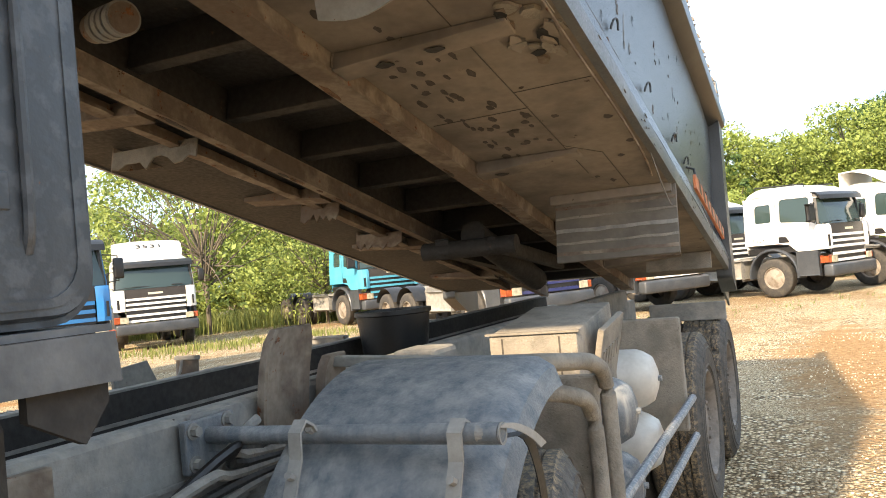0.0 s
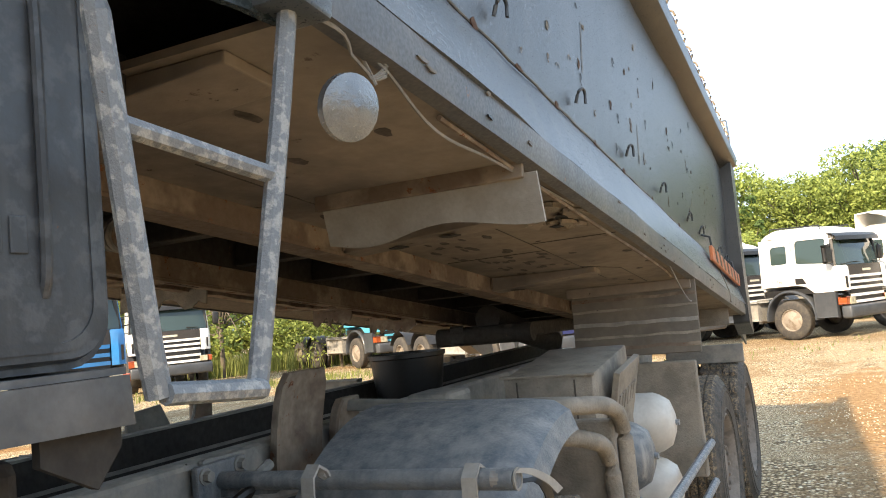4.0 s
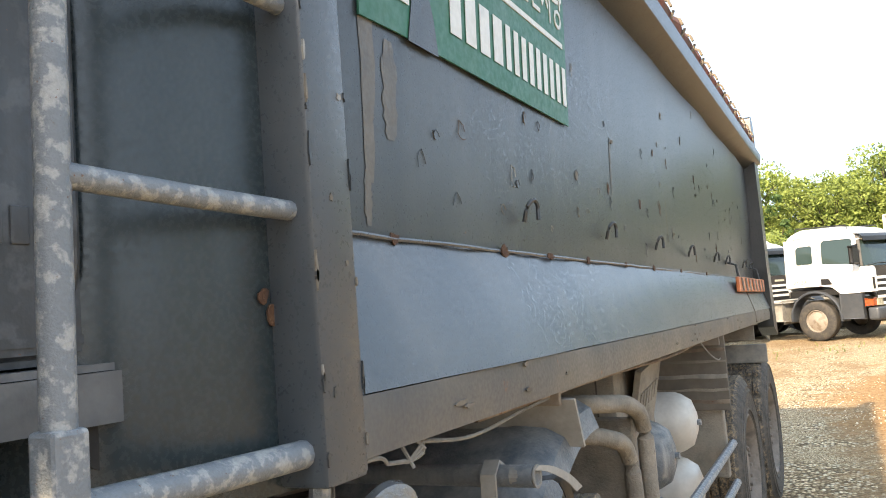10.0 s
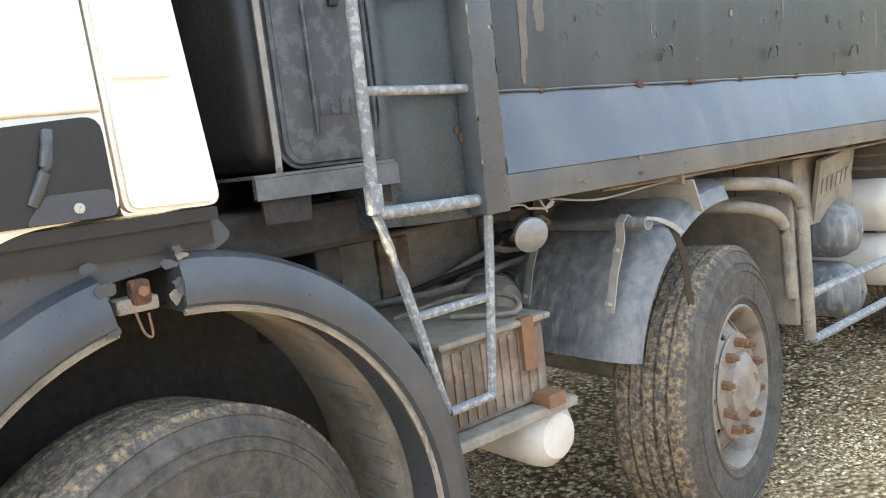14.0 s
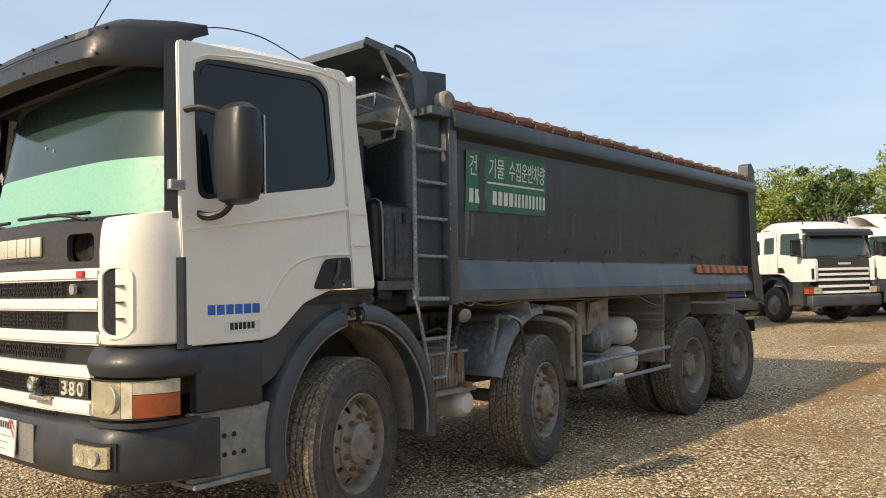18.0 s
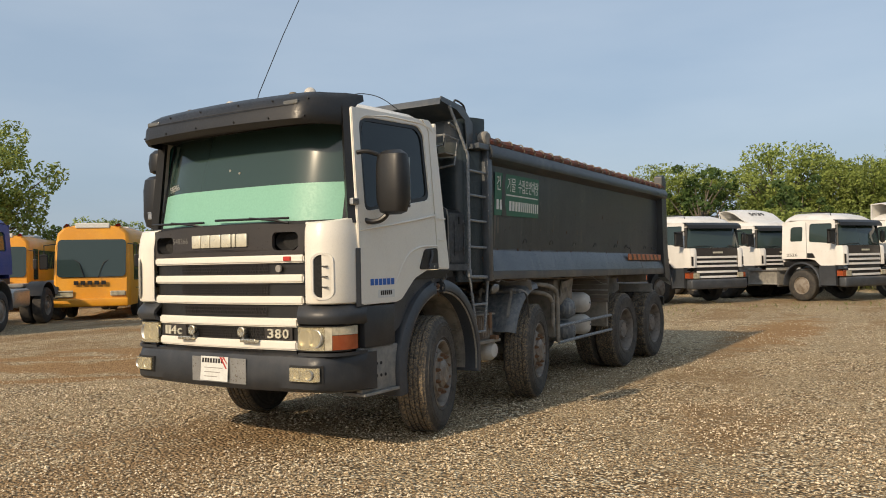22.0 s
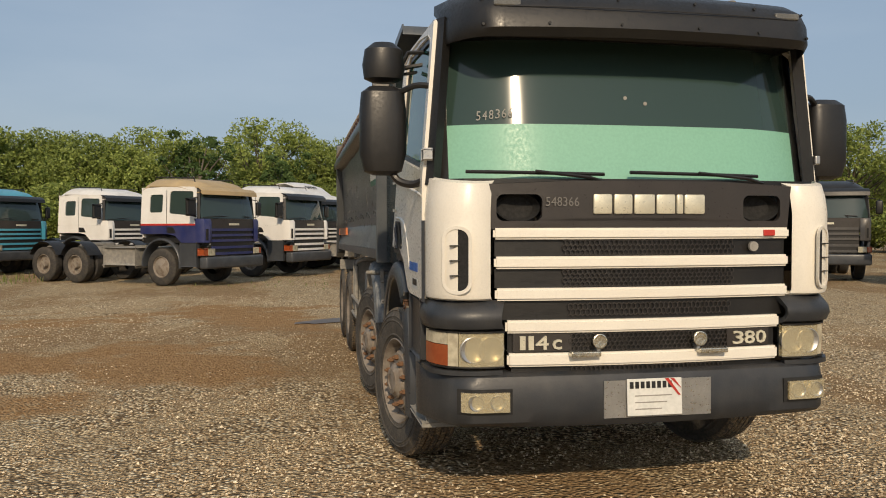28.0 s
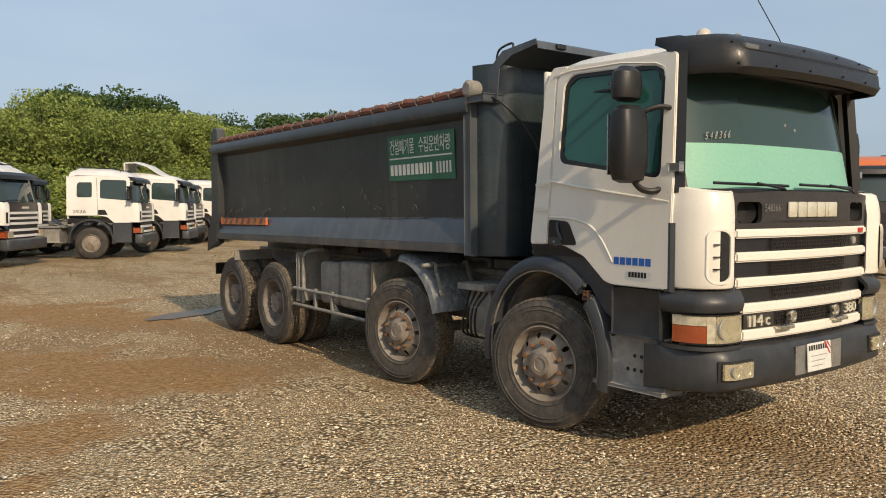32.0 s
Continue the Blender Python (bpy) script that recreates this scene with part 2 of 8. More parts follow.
M_TARP = material("netted_tarp", (0.24, 0.085, 0.06), 0.95, second=(0.10, 0.09, 0.075), amount=1.0, scale=9, fine=80, bump=0.5)
M_ROPE = material("rope", (0.20, 0.165, 0.12), 0.95, second=(0.10, 0.085, 0.065), scale=20, bump=0.4)
M_WOOD = material("rubber_board", (0.17, 0.145, 0.115), 0.9, second=(0.10, 0.09, 0.075), amount=0.9, scale=3, fine=30, bump=0.3, dust=0.3)
M_GLASS = glass("side_glass", (0.010, 0.016, 0.016), mixed=0.75)
M_GREENGLASS = glass("green_side_glass", (0.03, 0.13, 0.10), mixed=0.75)
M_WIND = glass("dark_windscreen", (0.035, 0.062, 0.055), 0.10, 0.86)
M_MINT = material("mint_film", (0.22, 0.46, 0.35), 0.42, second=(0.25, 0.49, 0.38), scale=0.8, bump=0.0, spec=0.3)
M_SEAT = material("seat_cloth", (0.09, 0.09, 0.095), 0.9, scale=5, bump=0.1)
M_CHALK = material("chalk_writing", (0.33, 0.33, 0.31), 0.9, bump=0.0)


def tyre_material():
    """Dark rubber, scuffed grey on the sidewall, with tan mud dried on the tread."""
    m = material("muddy_tyre", (0.030, 0.030, 0.030), 0.86, second=(0.075, 0.07, 0.062), amount=0.6, scale=6, fine=70, bump=0.35, dust=0.4, dust_color=(0.22, 0.19, 0.15), edge=0.15)
    N, L = m.node_tree.nodes, m.node_tree.links
    b = N["Principled BSDF"]
    old = b.inputs["Base Color"].links[0].from_socket
    co = N.new("ShaderNodeTexCoord").outputs["Object"]
    flat = N.new("ShaderNodeVectorMath")
    flat.operation = "MULTIPLY"
    flat.inputs[1].default_value = (0, 1, 1)
    L.new(co, flat.inputs[0])
    ln = N.new("ShaderNodeVectorMath")
    ln.operation = "LENGTH"
    L.new(flat.outputs[0], ln.inputs[0])
    tread = N.new("ShaderNodeMapRange")
    for nm, v in (("From Min", 0.497), ("From Max", 0.518), ("To Min", 0.10), ("To Max", 0.85)):
        tread.inputs[nm].default_value = v
    L.new(ln.outputs["Value"], tread.inputs["Value"])
    nz = N.new("ShaderNodeTexNoise")
    nz.inputs["Scale"].default_value, nz.inputs["Detail"].default_value, nz.inputs["Roughness"].default_value = 46.0, 9.0, 0.78
    L.new(co, nz.inputs["Vector"])
    patch = N.new("ShaderNodeMapRange")
    patch.inputs["From Min"].default_value, patch.inputs["From Max"].default_value = 0.46, 0.60
    L.new(nz.outputs["Fac"], patch.inputs["Value"])
    fac = N.new("ShaderNodeMath")
    fac.operation = "MULTIPLY"
    L.new(tread.outputs["Result"], fac.inputs[0])
    L.new(patch.outputs["Result"], fac.inputs[1])
    mx = N.new("ShaderNodeMix")
    mx.data_type = "RGBA"
    L.new(fac.outputs[0], mx.inputs[0])
    L.new(old, mx.inputs[6])
    mx.inputs[7].default_value = (0.33, 0.24, 0.135, 1)
    L.new(mx.outputs[2], b.inputs["Base Color"])
    return m


M_TYRE = tyre_material()
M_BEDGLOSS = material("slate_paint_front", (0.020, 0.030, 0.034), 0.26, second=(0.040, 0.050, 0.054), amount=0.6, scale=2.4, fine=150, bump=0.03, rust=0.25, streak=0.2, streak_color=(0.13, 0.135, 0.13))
M_LAMPFACE = material("lamp_face", (0.20, 0.22, 0.24), 0.18, second=(0.30, 0.32, 0.33), amount=0.6, scale=30, fine=120, bump=0.3, metal=0.4)
M_FAINT = material("faint_chalk", (0.15, 0.145, 0.135), 0.9, bump=0.0)
M_BUMPER = material("dark_bumper_plastic", (0.019, 0.022, 0.027), 0.44, second=(0.034, 0.038, 0.044), amount=0.6, scale=4.0, fine=120, bump=0.06, dust=0.08, streak=0.15, streak_color=(0.12, 0.12, 0.115))
M_REFLECT = material("lamp_reflector", (0.74, 0.70, 0.58), 0.22, metal=0.85, second=(0.30, 0.29, 0.25), amount=0.7, scale=16, fine=60, bump=0.25)
M_LENS = glass("lamp_glass", (0.60, 0.56, 0.43), 0.06, 0.34, 0.8)
M_LENS_DARK = material("smoked_lens", (0.11, 0.105, 0.09), 0.12, second=(0.20, 0.19, 0.16), scale=18, bump=0.15, spec=0.8)
M_PANEL = material("scraped_tank_paint", (0.045, 0.049, 0.054), 0.40, second=(0.13, 0.138, 0.148), amount=0.45, scale=30, fine=60, bump=0.1, rust=0.15, edge=0.05, streak=0.5, streak_color=(0.17, 0.17, 0.165), streak_scale=22.0)


def flake(rs_, c, ry, rz, x, s):
    """A flat ragged scab in the plane x."""
    pts = []
    for j in range(11):
        a = j * math.tau / 11
        k = rs_.uniform(0.55, 1.15)
        pts.append((c[0] + ry * k * math.cos(a), c[1] + rz * k * math.sin(a)))
    return plate(pts, [], "x", s * x, s * 0.003)


# ---- mesh helpers ----
def thing(name, label, category, group="", m=None):
    ob = new(name)
    if m is not None:
        ob.matrix_world = m
    return tagged(ob, label, category, group)


def part(name, bm, mat, parent=None, label="", smooth=False, shift=None):
    """Links a bmesh as one mesh object under a thing or a part."""
    if shift is not None:
        bmesh.ops.translate(bm, verts=bm.verts, vec=shift)
    bmesh.ops.recalc_face_normals(bm, faces=bm.faces)
    me = bpy.data.meshes.new(name)
    bm.to_mesh(me)
    bm.free()
    for mm in (mat if isinstance(mat, (list, tuple)) else [mat]):
        me.materials.append(mm)
    if smooth:
        me.shade_smooth()
        me.set_sharp_from_angle(angle=radians(38))
    ob = new(name, me)
    ob.parent = parent
    if label:
        ob["label"] = label
    return ob


def again(ob, parent=None, m=None):
    """Another object on the same mesh."""
    o = new(ob.name.split(".")[0], ob.data)
    o.parent = parent if parent is not None else ob.parent
    if m is not None:
        o.matrix_local = m
    if "label" in ob:
        o["label"] = ob["label"]
    return o


def box(bm, x0, x1, y0, y1, z0, z1, bev=0.0, m=None, seg=2):
    r = bmesh.ops.create_cube(bm, size=1.0)
    vs = r["verts"]
    for v in vs:
        v.co = Vector(((x0 + x1) / 2 + v.co.x * (x1 - x0), (y0 + y1) / 2 + v.co.y * (y1 - y0), (z0 + z1) / 2 + v.co.z * (z1 - z0)))
    if bev:
        es = list({e for v in vs for e in v.link_edges})
        rb = bmesh.ops.bevel(bm, geom=es, offset=bev, segments=seg, profile=0.5, affect="EDGES")
        vs = list({v for f in rb["faces"] for v in f.verts} | {v for v in vs if v.is_valid})
    if m is not None:
        bmesh.ops.transform(bm, matrix=m, verts=[v for v in vs if v.is_valid])
    return bm


def nbox(*a, bev=0.0, m=None, seg=2):
    return box(bmesh.new(), *a, bev=bev, m=m, seg=seg)


def rod(bm, a, b, r, seg=12, r2=None):
    """A round bar from a to b."""
    a, b = Vector(a), Vector(b)
    d = b - a
    q = d.to_track_quat("Z", "Y").to_matrix().to_4x4()
    bmesh.ops.create_cone(bm, cap_ends=True, segments=seg, radius1=r, radius2=r if r2 is None else r2, depth=d.length,
                          matrix=Matrix.Translation((a + b) / 2) @ q)
    return bm


def nrod(a, b, r, seg=12, r2=None):
    return rod(bmesh.new(), a, b, r, seg, r2)


def tube(bm, pts, r, seg=8, close=False):
    """A round bar along a polyline."""
    pts = [Vector(p) for p in pts]
    rings = []
    up = Vector((0.03, 0.02, 1))
    for i, p in enumerate(pts):
        d = (pts[min(i + 1, len(pts) - 1)] - pts[max(i - 1, 0)]).normalized()
        ref = up if abs(d.dot(up.normalized())) < 0.95 else Vector((1, 0, 0))
        s = d.cross(ref).normalized()
        u = s.cross(d)
        rings.append([bm.verts.new(p + s * (r * math.cos(k * math.tau / seg)) + u * (r * math.sin(k * math.tau / seg))) for k in range(seg)])
    for a, b in zip(rings, rings[1:]):
        for k in range(seg):
            bm.faces.new((a[k], a[(k + 1) % seg], b[(k + 1) % seg], b[k]))
    bm.faces.new(rings[0])
    bm.faces.new(rings[-1])
    return bm


def smoothed(pts, n=6):
    """Catmull-Rom curve through points."""
    pts = [Vector(p) for p in pts]
    ext = [pts[0] * 2 - pts[1]] + pts + [pts[-1] * 2 - pts[-2]]
    out = []
    for i in range(1, len(ext) - 2):
        p0, p1, p2, p3 = ext[i - 1:i + 3]
        for k in range(n):
            t = k / n
            out.append(0.5 * ((2 * p1) + (p2 - p0) * t + (2 * p0 - 5 * p1 + 4 * p2 - p3) * t * t + (3 * p1 - p0 - 3 * p2 + p3) * t ** 3))
    return out + [pts[-1]]


def lathe(bm, prof, seg=40, center=(0, 0, 0), cap=False):
    """Turns a profile of (radius, x) about the x axis."""
    c = Vector(center)
    rings = [[bm.verts.new(c + Vector((x, r * math.cos(k * math.tau / seg), r * math.sin(k * math.tau / seg)))) for k in range(seg)] for r, x in prof]
    for a, b in zip(rings, rings[1:]):
        for k in range(seg):
            bm.faces.new((a[k], a[(k + 1) % seg], b[(k + 1) % seg], b[k]))
    if cap:
        bm.faces.new(rings[0])
        bm.faces.new(rings[-1])
    return bm


AX = {"x": lambda u, v, w: (w, u, v), "y": lambda u, v, w: (u, w, v), "z": lambda u, v, w: (u, v, w)}


def plate(outer, holes, axis, at, thick, bm=None):
    """A flat sheet with openings: outlines in the plane's two axes, thickness along axis."""
    bm = bm or bmesh.new()
    put = AX[axis]
    edges = []
    for loop in [outer] + list(holes):
        vs = [bm.verts.new(put(u, v, at)) for u, v in loop]
        edges += [bm.edges.new((vs[i], vs[(i + 1) % len(vs)])) for i in range(len(vs))]
    r = bmesh.ops.triangle_fill(bm, edges=edges, use_beauty=True)
    fs = [g for g in r["geom"] if isinstance(g, bmesh.types.BMFace)]
    if thick:
        e = bmesh.ops.extrude_face_region(bm, geom=fs)
        vs = [g for g in e["geom"] if isinstance(g, bmesh.types.BMVert)]
        bmesh.ops.translate(bm, verts=vs, vec=put(0, 0, thick))
    return bm


def round_rect(u0, u1, v0, v1, r, n=5):
    out = []
    for cu, cv, a0 in ((u1 - r, v1 - r, 0), (u0 + r, v1 - r, 90), (u0 + r, v0 + r, 180), (u1 - r, v0 + r, 270)):
        out += [(cu + r * math.cos(radians(a0 + 90 * k / n)), cv + r * math.sin(radians(a0 + 90 * k / n))) for k in range(n + 1)]
    return out


def round_poly(pts, r, n=4):
    """An outline with its corners rounded."""
    out = []
    for i, p in enumerate(pts):
        a, b, c = Vector(pts[i - 1]), Vector(p), Vector(pts[(i + 1) % len(pts)])
        ra = min(r, (a - b).length * 0.45, (c - b).length * 0.45)
        s, e = b + (a - b).normalized() * ra, b + (c - b).normalized() * ra
        for k in range(n + 1):
            t = k / n
            q = s * (1 - t) ** 2 + b * 2 * t * (1 - t) + e * t * t
            out.append((q.x, q.y))
    return out


def loft(bm, rings, close=False, cap=True):
    """Skin between rings of points of equal count."""
    vr = [[bm.verts.new(p) for p in r] for r in rings]
    n = len(vr[0])
    for a, b in zip(vr, vr[1:]):
        for k in range(n if close else n - 1):
            bm.faces.new((a[k], a[(k + 1) % n], b[(k + 1) % n], b[k]))
    if cap and close:
        bm.faces.new(vr[0])
        bm.faces.new(vr[-1])
    return bm


def thicken(bm, t):
    bmesh.ops.recalc_face_normals(bm, faces=bm.faces)
    bmesh.ops.solidify(bm, geom=list(bm.faces), thickness=t)
    return bm


def mirrored(bm):
    bmesh.ops.scale(bm, vec=(-1, 1, 1), verts=bm.verts)
    return bm


def words(text, size, depth=0.002, m=None, bold=0.0):
    """Raised letters as a bmesh: baseline along x, up along y."""
    cu = bpy.data.curves.new("words", "FONT")
    cu.body, cu.size, cu.extrude, cu.resolution_u, cu.offset = text, size, depth, 2, bold
    ob = new("words", cu)
    me = bpy.data.meshes.new_from_object(ob.evaluated_get(bpy.context.evaluated_depsgraph_get()))
    bm = bmesh.new()
    bm.from_mesh(me)
    bpy.data.objects.remove(ob)
    bpy.data.curves.remove(cu)
    bpy.data.meshes.remove(me)
    if m is not None:
        bmesh.ops.transform(bm, matrix=m, verts=bm.verts)
    return bm


def fit_words(text, width, height, m, depth=0.002, bold=0.0):
    """Letters stretched to a width and height, laid by m."""
    bm = words(text, 1.0, depth, None, bold)
    xs, ys = [v.co.x for v in bm.verts], [v.co.y for v in bm.verts]
    for v in bm.verts:
        v.co.x = (v.co.x - min(xs)) / (max(xs) - min(xs)) * width
        v.co.y = (v.co.y - min(ys)) / (max(ys) - min(ys)) * height
    bmesh.ops.transform(bm, matrix=m, verts=bm.verts)
    return bm


# frames for writing: on the left side (x+), the right side (x-), the front (y-)
def on_left(x, y, z):
    return Matrix(((0, 0, 1, x), (1, 0, 0, y), (0, 1, 0, z), (0, 0, 0, 1)))


def on_right(x, y, z):
    return Matrix(((0, 0, -1, x), (-1, 0, 0, y), (0, 1, 0, z), (0, 0, 0, 1)))


def on_front(x, y, z, lean=0.0):
    c, s = math.cos(lean), math.sin(lean)
    return Matrix(((1, 0, 0, x), (0, s, -c, y), (0, c, s, z), (0, 0, 0, 1)))

# ---- ground ----
def ground_material():
    m = bpy.data.materials.new("gravel_yard")
    m.use_nodes = True
    N, L = m.node_tree.nodes, m.node_tree.links
    b = N["Principled BSDF"]
    co = N.new("ShaderNodeNewGeometry").outputs["Position"]

    def nz(scale, detail=4.0, rough=0.6, stretch=None):
        n = N.new("ShaderNodeTexNoise")
        n.inputs["Scale"].default_value, n.inputs["Detail"].default_value, n.inputs["Roughness"].default_value = scale, detail, rough
        if stretch:
            mp = N.new("ShaderNodeMapping")
            mp.inputs["Rotation"].default_value = (0, 0, stretch[1])
            mp.inputs["Scale"].default_value = (1, stretch[0], 1)
            L.new(co, mp.inputs["Vector"])
            L.new(mp.outputs["Vector"], n.inputs["Vector"])
        else:
            L.new(co, n.inputs["Vector"])
        return n.outputs["Fac"]

    def ramp(src, lo, hi, v0=0.0, v1=1.0):
        n = N.new("ShaderNodeMapRange")
        n.inputs["From Min"].default_value, n.inputs["From Max"].default_value, n.inputs["To Min"].default_value, n.inputs["To Max"].default_value = lo, hi, v0, v1
        L.new(src, n.inputs["Value"])
        return n.outputs["Result"]

    def mix(fac, a, c):
        n = N.new("ShaderNodeMix")
        n.data_type = "RGBA"
        for sock, v in ((n.inputs[0], fac), (n.inputs[6], a), (n.inputs[7], c)):
            if isinstance(v, tuple):
                sock.default_value = (*v, 1.0)
            elif isinstance(v, float):
                sock.default_value = v
            else:
                L.new(v, sock)
        return n.outputs[2]

    def stones(scale, dark, mid, pale, cream, gap):
        """Pebbles of many shades, the gaps darkened to stand for shadow between them."""
        v = N.new("ShaderNodeTexVoronoi")
        v.inputs["Scale"].default_value = scale
        L.new(co, v.inputs["Vector"])
        sep = N.new("ShaderNodeSeparateColor")
        L.new(v.outputs["Color"], sep.inputs["Color"])
        cr = N.new("ShaderNodeValToRGB")
        cr.color_ramp.elements[0].color, cr.color_ramp.elements[1].color = (*dark, 1), (*cream, 1)
        cr.color_ramp.elements.new(0.40).color = (*mid, 1)
        cr.color_ramp.elements.new(0.75).color = (*pale, 1)
        L.new(sep.outputs["Red"], cr.inputs["Fac"])
        return mix(ramp(v.outputs["Distance"], 0.36, 0.66, 0.0, 0.9), cr.outputs["Color"], gap), v.outputs["Distance"], sep.outputs["Green"]

    pebble, height, pick = stones(33.0, (0.19, 0.13, 0.07), (0.56, 0.415, 0.24), (0.86, 0.69, 0.43), (1.0, 0.91, 0.68), (0.10, 0.067, 0.036))
    grit, _, _ = stones(74.0, (0.24, 0.165, 0.088), (0.58, 0.43, 0.245), (0.85, 0.67, 0.41), (1.0, 0.87, 0.61), (0.14, 0.094, 0.05))
    col = mix(ramp(nz(1.1, 6), 0.46, 0.58), pebble, grit)
    soil = mix(ramp(nz(26, 5), 0.36, 0.68), (0.20, 0.128, 0.062), (0.40, 0.275, 0.15))
    # bare earth shows through in ragged patches, with single pebbles left on it
    ragged = N.new("ShaderNodeMath")
    ragged.operation = "MULTIPLY_ADD"
    ragged.inputs[1].default_value = 0.32
    L.new(nz(5.5, 5, 0.7), ragged.inputs[0])
    L.new(nz(0.38, 7.0, 0.64, (0.45, 0.45)), ragged.inputs[2])
    earth = ramp(ragged.outputs[0], 0.665, 0.735, 0.0, 0.95)
    left = ramp(pick, 0.78, 0.80, 1.0, 0.25)
    both = N.new("ShaderNodeMath")
    both.operation = "MULTIPLY"
    L.new(earth, both.inputs[0])
    L.new(left, both.inputs[1])
    col = mix(both.outputs[0], col, soil)
    damp = ramp(nz(0.42, 6.0, 0.65, (0.35, 0.7)), 0.62, 0.70)
    col = mix(ramp(damp, 0, 1, 0.0, 0.6), col, mix(ramp(nz(9, 4), 0.4, 0.65), (0.16, 0.088, 0.04), (0.30, 0.19, 0.10)))
    # rust-brown mud patches with soft ragged rims: centre, half length, half width, turn
    warp = nz(1.3, 5)
    for cx, cy, rx, ry, ro in ((-3.5, 4.2, 1.2, 1.9, 0.6), (-2.8, 9.5, 1.0, 3.0, 0.5), (-6.3, 4.2, 3.4, 0.9, 0.5), (-6.6, 1.3, 3.2, 0.7, 0.35), (2.2, 11.5, 0.8, 4.0, 0.0), (-8.5, 8.0, 5.0, 0.6, 0.3),
                                (-6.0, 2.9, 2.6, 0.42, 1.0), (-5.4, 0.4, 1.3, 0.3, 0.75), (-8.6, 6.4, 2.6, 0.35, 0.3), (-8.2, 1.9, 1.6, 0.4, 0.6), (-3.6, 10.2, 3.2, 0.4, 0.3), (-9.5, 9.6, 3.0, 0.3, 0.35)):
        mp = N.new("ShaderNodeMapping")
        mp.vector_type = "TEXTURE"
        mp.inputs["Location"].default_value, mp.inputs["Rotation"].default_value, mp.inputs["Scale"].default_value = (cx, cy, 0), (0, 0, ro), (rx, ry, 1)
        L.new(co, mp.inputs["Vector"])
        ln = N.new("ShaderNodeVectorMath")
        ln.operation = "LENGTH"
        L.new(mp.outputs["Vector"], ln.inputs[0])
        ad = N.new("ShaderNodeMath")
        ad.operation = "ADD"
        L.new(ln.outputs["Value"], ad.inputs[0])
        L.new(ramp(warp, 0.3, 0.7, -0.5, 0.5), ad.inputs[1])
        col = mix(ramp(ad.outputs[0], 0.70, 1.12, 0.95, 0.0), col, mix(ramp(nz(14, 6, 0.7), 0.36, 0.66), (0.235, 0.125, 0.048), (0.44, 0.285, 0.14)))
    L.new(col, b.inputs["Base Color"])
    L.new(ramp(damp, 0, 1, 0.97, 0.85), b.inputs["Roughness"])
    b.inputs["Specular IOR Level"].default_value = 0.15
    bp = N.new("ShaderNodeBump")
    bp.inputs["Strength"].default_value, bp.inputs["Distance"].default_value, bp.invert = 0.9, 0.035, True
    L.new(height, bp.inputs["Height"])
    bp2 = N.new("ShaderNodeBump")
    bp2.inputs["Strength"].default_value, bp2.inputs["Distance"].default_value = 0.5, 0.06
    L.new(nz(2.2, 6), bp2.inputs["Height"])
    L.new(bp2.outputs["Normal"], bp.inputs["Normal"])
    L.new(bp.outputs["Normal"], b.inputs["Normal"])
    return m


M_GROUND = ground_material()
steps = [-1500, -600, -250, -120, -70] + [-45 + 2.5 * k for k in range(37)] + [60, 80, 120, 250, 600, 1500]
bm = bmesh.new()
gv = [[bm.verts.new((x, y, 0.025 * noise.noise(Vector((x * 0.3, y * 0.3, 0))) - 0.012 if abs(x) < 60 and abs(y) < 60 and not (abs(x) < 4 and -3 < y < 9) else -0.004)) for x in steps] for y in steps]
for r0, r1 in zip(gv, gv[1:]):
    for k in range(len(steps) - 1):
        bm.faces.new((r0[k], r0[k + 1], r1[k + 1], r1[k]))
tagged(part("ground", bm, M_GROUND, smooth=True), "tan gravel yard with brown damp earth tracks", "ground", kind="structure")

# loose gravel lying on it
rg = np.random.RandomState(3)
n = 150000
px = np.concatenate([rg.uniform(-7.5, 8.0, n // 2), rg.normal(3.2, 2.6, n // 4), rg.normal(-2.5, 2.6, n // 4)])
py = np.concatenate([rg.uniform(-7.0, 14.0, n // 2), rg.normal(-1.5, 3.0, n // 4), rg.normal(-2.5, 2.6, n // 4)])
heap = np.array([noise.noise(Vector((x * 0.45, y * 0.45, 3.0))) + 0.6 * noise.noise(Vector((x * 1.6, y * 1.6, 9.0))) for x, y in zip(px, py)])
MUD = ((-3.5, 4.2, 1.2, 1.9, 0.6), (-2.8, 9.5, 1.0, 3.0, 0.5), (-6.3, 4.2, 3.4, 0.9, 0.5), (-6.6, 1.3, 3.2, 0.7, 0.35), (-6.0, 2.9, 2.6, 0.42, 1.0))
for cx, cy, rx, ry, ro in MUD:
    ux, uy = (px - cx) * math.cos(ro) + (py - cy) * math.sin(ro), -(px - cx) * math.sin(ro) + (py - cy) * math.cos(ro)
    heap -= 0.7 * np.clip(1.5 - np.hypot(ux / rx, uy / ry), 0, 0.8)
keep = heap + rg.uniform(-0.45, 0.45, len(px)) > -0.05
px, py = px[keep], py[keep]
size = rg.uniform(0.005, 0.013, len(px)) * (1 + 0.5 * (rg.rand(len(px)) > 0.93))
base = np.array([(1, 0, 0), (-1, 0, 0), (0, 1, 0), (0, -1, 0), (0, 0, 0.7), (0, 0, -0.6)], float)
fac = np.array([(0, 2, 4), (2, 1, 4), (1, 3, 4), (3, 0, 4), (2, 0, 5), (1, 2, 5), (3, 1, 5), (0, 3, 5)])
ang = rg.uniform(0, math.tau, len(px))
vv = base[None] * size[:, None, None] * rg.uniform(0.6, 1.3, (len(px), 6, 1))
